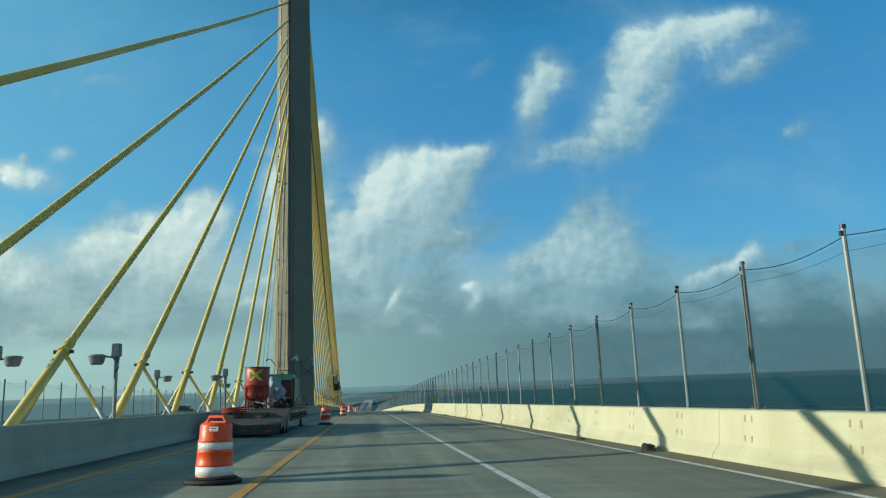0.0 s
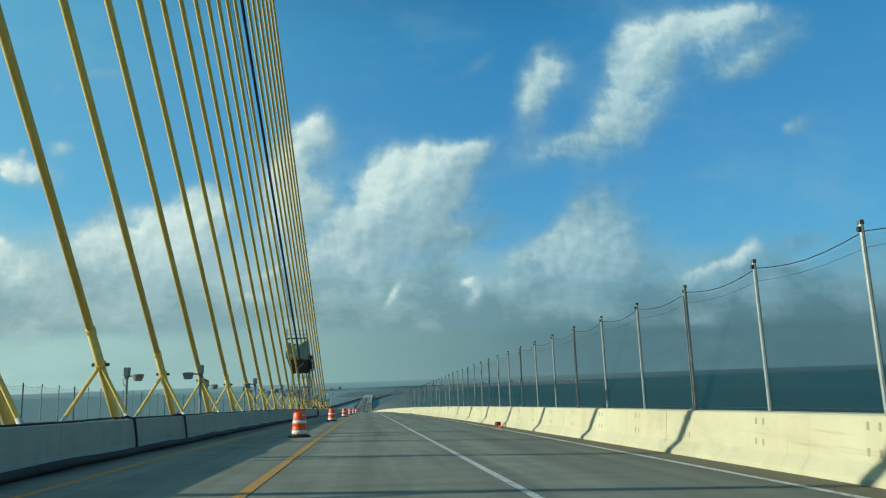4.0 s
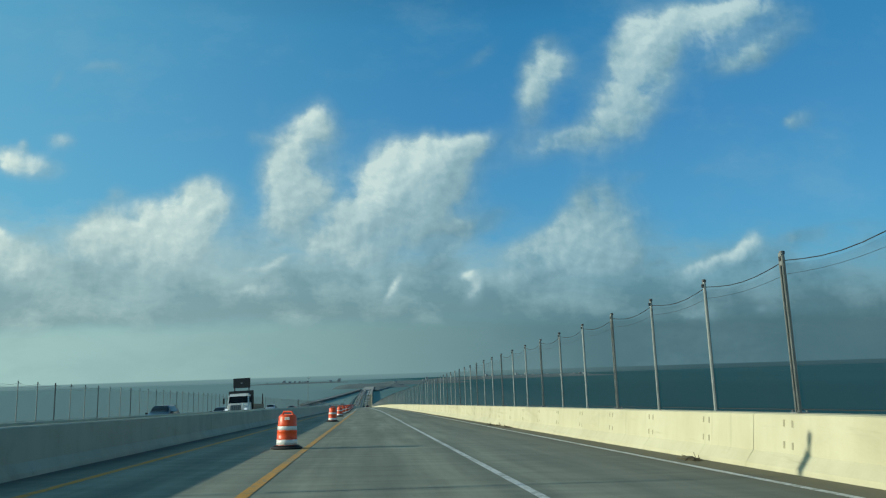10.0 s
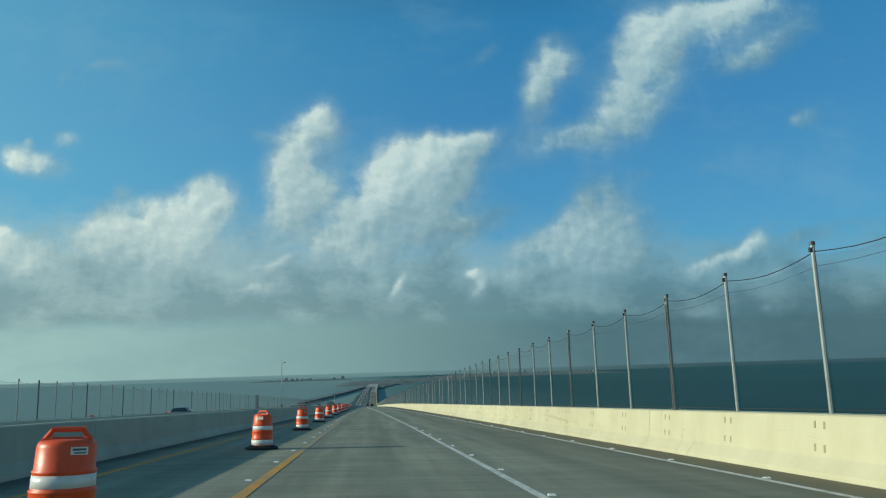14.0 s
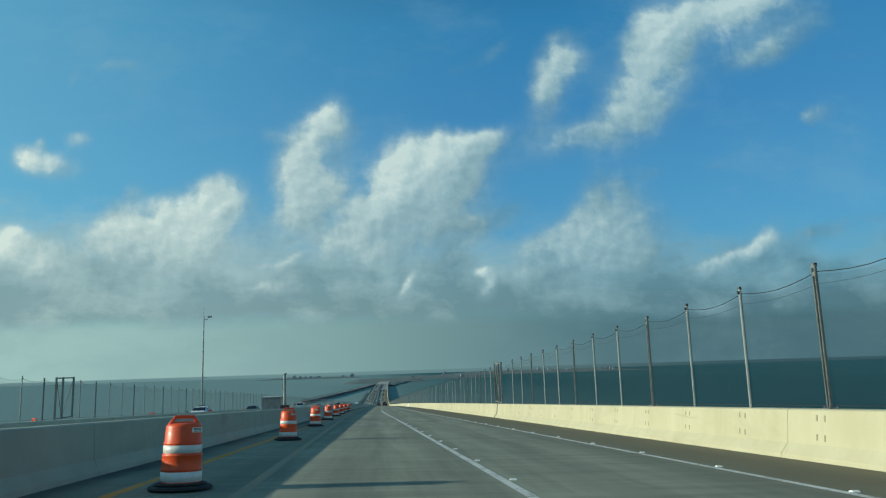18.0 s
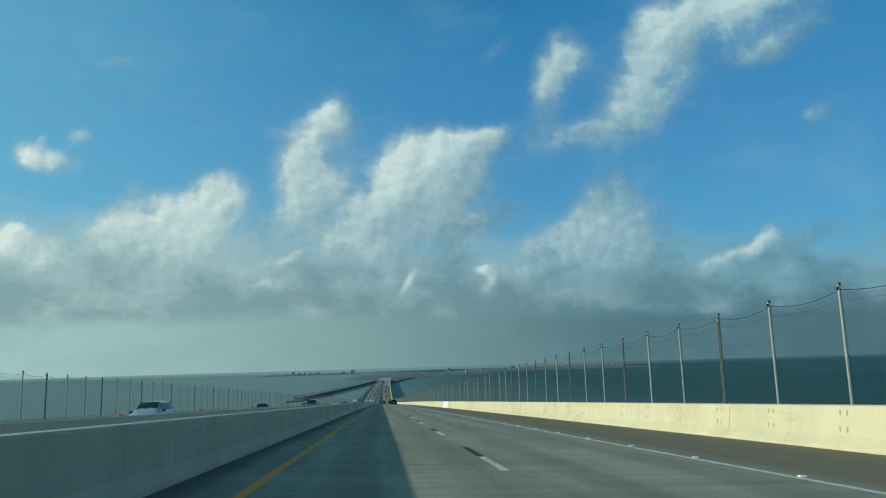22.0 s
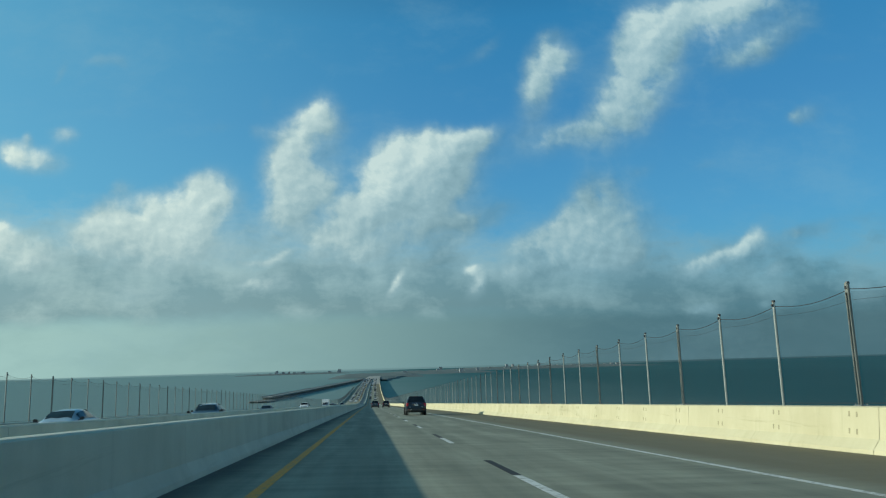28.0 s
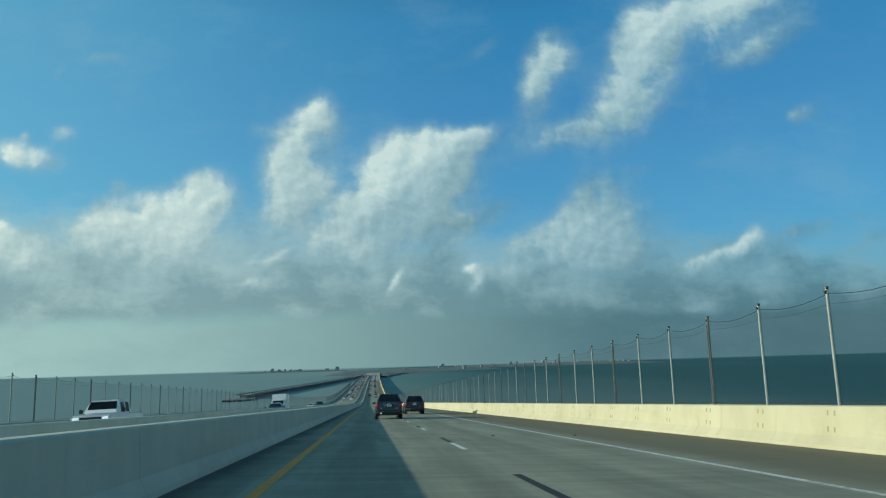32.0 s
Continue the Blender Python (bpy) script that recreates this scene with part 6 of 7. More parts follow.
# black hose along the median barrier, and up over it
hose = thing("black_hose", Matrix(), "thick black hose along the foot of the median barrier", "hose")
pts = [(0.13 + 0.05 * math.sin(y * 0.37) + 0.04 * math.sin(y * 1.9), y, ground(0.13, y) + 0.09 + 0.03 * max(0.0, math.sin(y * 0.9))) for y in np.arange(104.0, 190.5, 0.5)]
part("hose_run", pipe(pts, 0.095, 10), RUBBER, hose, "", True)
pts = [(-0.30 + 0.07 * math.sin(y * 0.21) + 0.03 * math.sin(y * 1.3), y, deck(y) + 0.925 + 0.03 * max(0.0, math.sin(y * 0.55)) ** 3) for y in np.arange(98.0, 188.5, 0.75)]
tagged(part("barrier_cable", pipe(pts, 0.026, 6), RUBBER, None, "", True), "long black cable lying along the top of the median barrier", "cable", "barrier cables")
arch = []
for k in range(17):
    a = math.pi * k / 16
    arch.append((-0.24 + 0.42 * math.cos(a), 190.0 + 0.9 * math.sin(a), 0.42 + 0.80 * math.sin(a) if k not in (0, 16) else 0.12 if k == 0 else 0.36))
part("hose_arch", pipe([(x, y, deck(y) + z) for x, y, z in arch], 0.10, 10), RUBBER, hose, "", True)
for hy in (101.8, 118.2, 123.6):
    loop = [(0.06, hy, 0.06), (0.03, hy + 0.05, 0.4), (-0.06, hy + 0.1, 0.9), (-0.25, hy + 0.1, 0.98), (-0.52, hy, 0.92), (-0.6, hy, 0.32)]
    tagged(part("barrier_cable", pipe([(x, y, deck(y) + z) for x, y, z in loop], 0.035, 6), RUBBER, None, "", True), "black cable laid over the median barrier", "cable", "barrier cables")

# ---------------------------------------------------------------- weather mast, tall mast and cabinet on the median
wm = thing("weather_station", on_median(-1.6, 258.6), "slim white weather station pole with cup and vane arms", "weather station")
part("pole", rodded((0, 0, 0), (0, 0, 3.55), 0.045, 0.035), PALE, wm)
part("cross_arm", rodded((-0.55, 0, 3.55), (0.55, 0, 3.55), 0.02), PALE, wm)
for sx in (-0.55, 0.30, 0.55):
    s = part("sensor_post", rodded((sx, 0, 3.55), (sx, 0, 3.95), 0.02), PALE, wm)
    part("sensor", boxed(sx - 0.10, sx + 0.10, -0.05, 0.05, 3.92, 4.06, 0.02), STEEL_DARK if sx > 0.5 else PALE, s)
part("rain_gauge", rodded((-0.55, 0, 3.7), (-0.55, 0, 4.05), 0.09, 0.09, 12), PALE, wm)
mast = thing("lamp_mast", pose(-17.75, 552.0, deck(552.0) + 0.645), "tall slim grey steel lamp mast on the far barrier", "lamp mast")
part("pole", rodded((0, 0, -0.05), (0, 0, 12.2), 0.11, 0.06, 12), LAMP_GREY, mast)
part("antenna", rodded((-0.06, 0, 11.8), (-0.06, 0, 13.3), 0.018), LAMP_GREY, mast)
part("lamp_arm", pipe([(0, 0, 11.7), (0.4, 0, 11.72), (0.6, 0, 12.0)], 0.035), LAMP_GREY, mast)
part("lamp_head", boxed(0.45, 1.0, -0.15, 0.15, 11.95, 12.2, 0.05), PALE, mast, "pale lamp head")
part("side_bracket", pipe([(0, 0, 4.3), (0.3, 0, 4.35), (0.5, 0, 4.2)], 0.03), LAMP_GREY, mast)
part("foot_box", boxed(-0.35, 0.35, -0.4, 0.4, 0.0, 0.9, 0.03), LAMP_GREY, mast)
sensor = thing("sensor_post", pose(-1.3, 505.0, deck(505.0) + 0.35), "thick grey steel sensor post with a looped cable", "post")
part("post", rodded((0, 0, -0.3), (0, 0, 2.72), 0.085, 0.075, 12), GALV, sensor)
part("cap", rodded((0, 0, 2.70), (0, 0, 2.78), 0.13, 0.13, 12), GALV, sensor)
part("cable_loop", pipe([(-0.05, -0.1, 2.68), (-0.2, -0.1, 2.45), (-0.14, -0.1, 2.0), (-0.06, -0.09, 1.7)], 0.012, 6), WIRE, sensor)
part("guard", boxed(-0.25, 0.3, -0.2, 0.2, -0.3, 0.75, 0.02), STEEL_DARK, sensor, "dark steel cage at the foot")
cab = thing("equipment_cabinet", pose(AXIS, 505.9, deck(505.9) + 0.35), "weathered grey steel equipment cabinet", "cabinet")
part("case", boxed(-0.6, 0.6, -0.55, 0.55, -0.3, 1.28, 0.02), GALV, cab)
part("door", boxed(-0.55, 0.55, -0.57, -0.55, -0.2, 1.2, 0.01), GALV, cab)
part("lid", boxed(-0.63, 0.63, -0.6, 0.6, 1.28, 1.33, 0.01), PALE, cab)
plinth = mesh_object("median_plinth", *sweep([(MEDIAN + 0.52, 0.05), (-0.52, 0.05)], 268, 1240, 12), DECK)
tagged(plinth, "narrow concrete slab between the two median barriers", "median", kind="structure")

# ---------------------------------------------------------------- emergency call point on the outer barrier
call = thing("call_box_post", pose(13.6, 80.6, deck(80.6) + 0.645), "call box post with red panel, solar plate and yellow box", "call box")
part("post", rodded((0, 0, -0.02), (0, 0, 2.55), 0.06), GALV, call)
part("red_panel", boxed(-0.05, -0.02, -0.2, 0.2, 1.75, 2.45, 0.01), RED, call, "faded red sign panel")
part("solar_plate", boxed(-0.1, 0.45, -0.28, 0.28, -0.015, 0.015, 0.0, pose(0.1, 0, 2.0, 0, 38, 0)), DARK_STAY, call, "dark blue solar plate")
part("yellow_box", boxed(-0.2, 0.1, -0.18, 0.18, 0.10, 0.75, 0.03), YELLOW_BOX, call, "yellow telephone box")
notice = thing("barrier_notice", pose(13.352, 80.9, deck(80.9) + 0.12, 0, -6.1, 0), "small red notice fixed to the cream barrier", "sign")
part("plate", boxed(-0.012, 0.0, -0.32, 0.32, 0.0, 0.36), RED, notice)
for i in range(3):
    part("text_bar", boxed(-0.016, -0.012, -0.26, 0.26 - 0.1 * (i % 2), 0.06 + 0.1 * i, 0.10 + 0.1 * i), material("notice_ink_%s" % "abc"[i], (0.5, 0.25, 0.2), (0.6, 0.3, 0.25), 9, 0.6), notice)

# ---------------------------------------------------------------- litter and grit on the shoulder
def lump(name, x, y, sx, sy, sz, mat, label, category, seed):
    bm = bmesh.new()
    bmesh.ops.create_icosphere(bm, subdivisions=3, radius=1.0)
    for v in bm.verts:
        k = 1 + 0.45 * noise.noise(v.co * 1.7 + Vector((seed, 0, 0))) + 0.15 * noise.noise(v.co * 5.0)
        v.co = Vector((v.co.x * sx * k, v.co.y * sy * k, max(-0.25, v.co.z) * sz * k + sz * 0.24))
    ob = part(name, bm, mat, None, "", False, on_road(x, y, 0.0))
    return tagged(ob, label, category)


BROWN = material("rotten_brown_board", (0.07, 0.035, 0.02), (0.15, 0.07, 0.035), 6, 0.85, bump=0.5)
bm = boxed(-0.11, 0.11, -0.15, 0.15, 0, 0.25, 0.015)
for v in bm.verts:
    v.co += Vector((noise.noise(v.co * 4), noise.noise(v.co * 4 + Vector((3, 0, 0))), 0)) * 0.05
tagged(part("crate_wreck", bm, BROWN, None, "", False, on_road(12.75, 134.4, 0.0, 15)), "broken brown wooden crate against the barrier foot", "debris")
lump("orange_scrap", 12.7, 133.5, 0.12, 0.2, 0.07, ORANGE, "crushed piece of orange plastic on the shoulder", "debris", 4)
lump("dark_scrap", 12.85, 17.0, 0.16, 0.22, 0.12, RUBBER, "scrap of torn black rubber at the barrier", "debris", 5)
STRAW = material("dry_reed_litter", (0.035, 0.028, 0.014), (0.11, 0.09, 0.05), 5, 0.85, each=0.3)


def reed_heap(x, y, length, count, seed):
    """A drift of dry reeds and twigs: a low dirt core with stalks across it."""
    r = random.Random(seed)
    root = thing("reed_drift", on_road(x, y, 0.0), "drift of dry reeds and twigs against the barrier foot", "debris", "reed drifts")
    for i in range(count):
        px, py, a = r.uniform(-0.10, 0.10), r.uniform(-length, length), r.gauss(1.57, 0.5)
        ln, up = r.uniform(0.08, 0.32), r.uniform(0.01, 0.07)
        dx, dy = math.cos(a) * ln, math.sin(a) * ln
        part("stalk", pipe([(px - dx, py - dy, 0.012), (px, py, up), (px + dx, py + dy, r.uniform(0.012, 0.05 if i % 6 else 0.18))], r.choice([0.006, 0.009, 0.013]), 5), STRAW, root)
    bm = bmesh.new()
    bmesh.ops.create_icosphere(bm, subdivisions=3, radius=1.0)
    for v in bm.verts:
        k = 1 + 0.5 * noise.noise(v.co * 2.1 + Vector((seed, 0, 0)))
        v.co = Vector((v.co.x * 0.13 * k, v.co.y * length * 0.8 * k, max(-0.2, v.co.z) * 0.04 * k + 0.008))
    part("dirt_core", bm, STRAW, root)


for i, (x, y, ln, n_) in enumerate(((12.98, 209.7, 0.4, 30), (12.85, 208.2, 0.8, 36), (12.95, 212.8, 0.3, 14), (12.85, 262.9, 0.4, 20), (12.72, 286.6, 0.35, 26), (12.83, 285.4, 0.35, 26), (12.9, 283.3, 0.6, 22), (12.85, 62.0, 0.3, 14), (12.7, 22.0, 0.3, 12))):
    reed_heap(x, y, ln, n_, 10 + i)
for i, (x, y) in enumerate(((9.9, 632.0), (7.7, 606.0), (10.7, 770.0), (9.6, 869.0), (6.9, 869.5), (11.0, 600.0))):
    lump("tyre_scrap", x, y, 0.05, 0.16, 0.02, RUBBER, "thin strip of torn tyre lying on the road", "debris", 30 + i)

# ---------------------------------------------------------------- vehicles
# stations along a body: y from the tail, half width, sill, belt, roof, half width of the roof
SUV_FORM = [(-0.03, 0.79, 0.40, 0.64, 0.68, 0.70), (0.0, 0.885, 0.33, 0.98, 1.03, 0.82), (0.06, 0.912, 0.29, 1.12, 1.18, 0.80), (0.33, 0.925, 0.28, 1.15, 1.55, 0.69),
            (0.50, 0.93, 0.27, 1.16, 1.69, 0.65), (0.90, 0.935, 0.26, 1.13, 1.72, 0.645), (1.85, 0.93, 0.25, 1.09, 1.715, 0.635), (2.60, 0.93, 0.25, 1.06, 1.67, 0.63),
            (3.02, 0.92, 0.25, 1.04, 1.45, 0.65), (3.52, 0.91, 0.25, 1.01, 1.07, 0.70), (4.20, 0.88, 0.27, 0.94, 1.00, 0.66), (4.58, 0.80, 0.30, 0.77, 0.85, 0.56), (4.70, 0.62, 0.40, 0.62, 0.66, 0.45)]
SEDAN_FORM = [(0.00, 0.72, 0.42, 0.70, 0.74, 0.66), (0.06, 0.84, 0.34, 0.90, 0.94, 0.74), (0.65, 0.88, 0.28, 0.96, 1.01, 0.70), (1.05, 0.90, 0.26, 0.98, 1.24, 0.60), (1.45, 0.91, 0.25, 0.97, 1.42, 0.56),
              (2.10, 0.91, 0.24, 0.95, 1.46, 0.57), (2.70, 0.91, 0.24, 0.93, 1.38, 0.58), (3.10, 0.90, 0.24, 0.91, 1.16, 0.62), (3.42, 0.89, 0.24, 0.90, 0.94, 0.66), (4.20, 0.86, 0.26, 0.78, 0.84, 0.62), (4.62, 0.76, 0.30, 0.64, 0.70, 0.52), (4.75, 0.60, 0.38, 0.54, 0.58, 0.42)]


def car_ring(st):
    y, w, zb, belt, roof, wr = st
    half = [(0.0, zb), (w * 0.86, zb), (w, zb + 0.16), (w * 1.005, (zb + belt) / 2 + 0.08), (w * 0.985, belt), (wr + (w - wr) * 0.06, roof - 0.07 * min(1, (roof - belt) * 3)), (wr * 0.8, roof), (0.0, roof + 0.012)]
    return [Vector((x, y, z)) for x, z in half]


def glass_patch(form, a, b, p, q, side, inset=0.04, lift=0.006):
    """A pane that lies on the body between two stations (may be fractions) and two rows of the ring."""
    def ring_at(s):
        i = min(int(s), len(form) - 2)
        f = s - i
        return [u0.lerp(u1, f) for u0, u1 in zip(car_ring(form[i]), car_ring(form[i + 1]))]

    bm = bmesh.new()
    rows = []
    steps = 6
    for k in range(steps + 1):
        r = ring_at(a + (b - a) * k / steps)
        lo, hi = r[p], r[q]
        line_pts = []
        for m in range(4):
            f = inset + (1 - 2 * inset) * m / 3
            pt = lo.lerp(hi, f)
            line_pts.append(bm.verts.new((side * pt.x, pt.y, pt.z)))
        rows.append(line_pts)
    for r0, r1 in zip(rows, rows[1:]):
        for m in range(3):
            bm.faces.new((r0[m], r0[m + 1], r1[m + 1], r1[m]))
    bmesh.ops.recalc_face_normals(bm, faces=bm.faces)
    bm.normal_update()
    mid = Vector((0, 2.3, 0.9))
    s = 1 if sum((f.normal.dot(f.calc_center_median() - mid) for f in bm.faces)) > 0 else -1
    for v in bm.verts:
        v.co += v.normal * lift * s
    return bm


def cross_pane(form, a, b, inset, lift=0.008):
    """Front or rear window: right across the roof row between two stations."""
    def ring_at(s):
        i = min(int(s), len(form) - 2)
        f = s - i
        return [u0.lerp(u1, f) for u0, u1 in zip(car_ring(form[i]), car_ring(form[i + 1]))]

    bm = bmesh.new()
    rows = []
    for k in range(6):
        r = ring_at(a + (b - a) * k / 5)
        pts = [Vector((-r[6].x / 0.8 * inset, r[6].y, r[6].z - 0.012)), Vector((-r[6].x * 0.5, r[6].y, r[6].z)), Vector((0, r[7].y, r[7].z)), Vector((r[6].x * 0.5, r[6].y, r[6].z)), Vector((r[6].x / 0.8 * inset, r[6].y, r[6].z - 0.012))]
        rows.append([bm.verts.new(p_) for p_ in pts])
    for r0, r1 in zip(rows, rows[1:]):
        for m in range(4):
            bm.faces.new((r0[m], r0[m + 1], r1[m + 1], r1[m]))
    bmesh.ops.recalc_face_normals(bm, faces=bm.faces)
    bm.normal_update()
    up = 1 if sum(f.normal.z for f in bm.faces) > 0 else -1
    for v in bm.verts:
        v.co += v.normal * lift * up
    return bm


def add_wheel(root, x, y, r, side):
    hoop = lathe([(r * 0.66, -0.10), (r * 0.93, -0.11), (r, -0.07), (r, 0.07), (r * 0.93, 0.11), (r * 0.66, 0.10), (r * 0.64, 0.0)], 28)
    bmesh.ops.delete(hoop, geom=[f for f in hoop.faces if len(f.verts) > 4], context="FACES_ONLY")
    tyre = part("wheel", hoop, RUBBER, root, "black tyre with alloy rim", True, pose(x, y, r, 0, 90, 0))
    rim = bmesh.new()
    for k in range(10):
        a = 2 * math.pi * (k // 2) / 5 + (0.17 if k % 2 else -0.17)
        box(rim, 0.03, r * 0.64, -0.013, 0.013, side * 0.085 - 0.012, side * 0.085 + 0.012, 0.0, Matrix.Rotation(a, 4, "Z"))
    rod(rim, (0, 0, side * 0.06), (0, 0, side * 0.105), r * 0.17, n=12)
    part("rim", rim, ALLOY, tyre)
    part("rim_well", lathe([(r * 0.62, side * 0.05), (r * 0.60, side * 0.012), (0.02, side * 0.014)] if side > 0 else [(0.02, -0.014), (r * 0.60, -0.012), (r * 0.62, -0.05)], 20), BLACK, tyre)
    lip = lathe([(r * 0.60, side * 0.085 - 0.01), (r * 0.65, side * 0.085 - 0.01), (r * 0.65, side * 0.085 + 0.012), (r * 0.60, side * 0.085 + 0.012)], 28)
    bmesh.ops.delete(lip, geom=[f for f in lip.faces if len(f.verts) > 4], context="FACES_ONLY")
    part("rim_lip", lip, ALLOY, tyre)


def laid_on(mesh, rows, lift, thick=0.012):
    """A skin that lies on a body: each node is a ray (start, way) that runs to the surface."""
    tree = BVHTree.FromPolygons([v.co for v in mesh.vertices], [tuple(q.vertices) for q in mesh.polygons])
    bm, grid = bmesh.new(), []
    for off in (lift, lift - thick):
        layer = []
        for row in rows:
            made = []
            for start, way in row:
                start, way = Vector(start), Vector(way).normalized()
                hit = tree.ray_cast(start, way)[0]
                made.append(bm.verts.new((hit if hit is not None else start + way) - way * off))
            layer.append(made)
        grid.append(layer)
    n, m = len(rows), len(rows[0])
    for layer in grid:
        for i in range(n - 1):
            for j in range(m - 1):
                bm.faces.new((layer[i][j], layer[i + 1][j], layer[i + 1][j + 1], layer[i][j + 1]))
    rim = [(0, j) for j in range(m - 1)] + [(i, m - 1) for i in range(n - 1)] + [(n - 1, m - 1 - j) for j in range(m - 1)] + [(n - 1 - i, 0) for i in range(n - 1)]
    for (i0, j0), (i1, j1) in zip(rim, rim[1:] + rim[:1]):
        bm.faces.new((grid[0][i0][j0], grid[0][i1][j1], grid[1][i1][j1], grid[1][i0][j0]))
    return bm


def from_behind(x0, x1, z0, z1, nx=10, nz=4, arch=0.0):
    """Rays that run forward onto the tail; the band may arch up in its middle."""
    mid, half = (x0 + x1) / 2, max(1e-3, (x1 - x0) / 2)
    rise = lambda x: arch * (1 - ((x - mid) / half) ** 4)
    return [[((x, -1.0, z + rise(x)), (0, 1, 0)) for x in np.linspace(x0, x1, nx)] for z in np.linspace(z0, z1, nz)]


def round_corner(side, a0, a1, z0, z1, na=9, nz=5, rake=0.0):
    """Rays that run in toward the middle of the tail, from behind (0 degrees) round to the side (90)."""
    rows = []
    for z in np.linspace(z0, z1, nz):
        f = (z - z0) / (z1 - z0)
        row = []
        for a in np.linspace(a0 + rake * (1 - f), a1 + rake * f, na):
            d = Vector((side * math.sin(radians(a)), -math.cos(radians(a)), 0))
            row.append((Vector((0, 0.75, z)) + d * 2.5, -d))
        rows.append(row)
    return rows


LAMP_CLEAR = lamp_lens("pale_red_lamp_glass", (0.55, 0.10, 0.10), 0.12)
VALANCE = material("black_lower_plastic", (0.010, 0.012, 0.013), (0.022, 0.024, 0.025), 6, 0.6)
BODIES = {}


def part_bodies(bm, form, paint, root, r, axles, w):
    """The smooth body shell with its wheel openings cut out; the shell is shaped once for each form."""
    key = len(form)
    if key not in BODIES:
        shell = part("body", bm, paint, None, smooth=True)
        sub = shell.modifiers.new("soft", "SUBSURF")
        sub.levels = sub.render_levels = 2
        cut = bmesh.new()
        for yy in axles:
            for side in (-1, 1):
                rod(cut, (side * (w - 0.27), yy, r + 0.01), (side * (w + 0.3), yy, r + 0.01), r + 0.06, n=36)
        cutter = part("cutter", cut, BLACK, None)
        less = shell.modifiers.new("openings", "BOOLEAN")
        less.operation, less.object, less.solver = "DIFFERENCE", cutter, "EXACT"
        graph = bpy.context.evaluated_depsgraph_get()
        graph.update()
        BODIES[key] = bpy.data.meshes.new_from_object(shell.evaluated_get(graph))
        bpy.data.objects.remove(shell)
        bpy.data.objects.remove(cutter)
    else:
        bm.free()
    me = BODIES[key].copy()
    me.name = "body"
    me.materials.clear()
    me.materials.append(paint)
    ob = new("body", me)
    ob.parent = root
    return ob


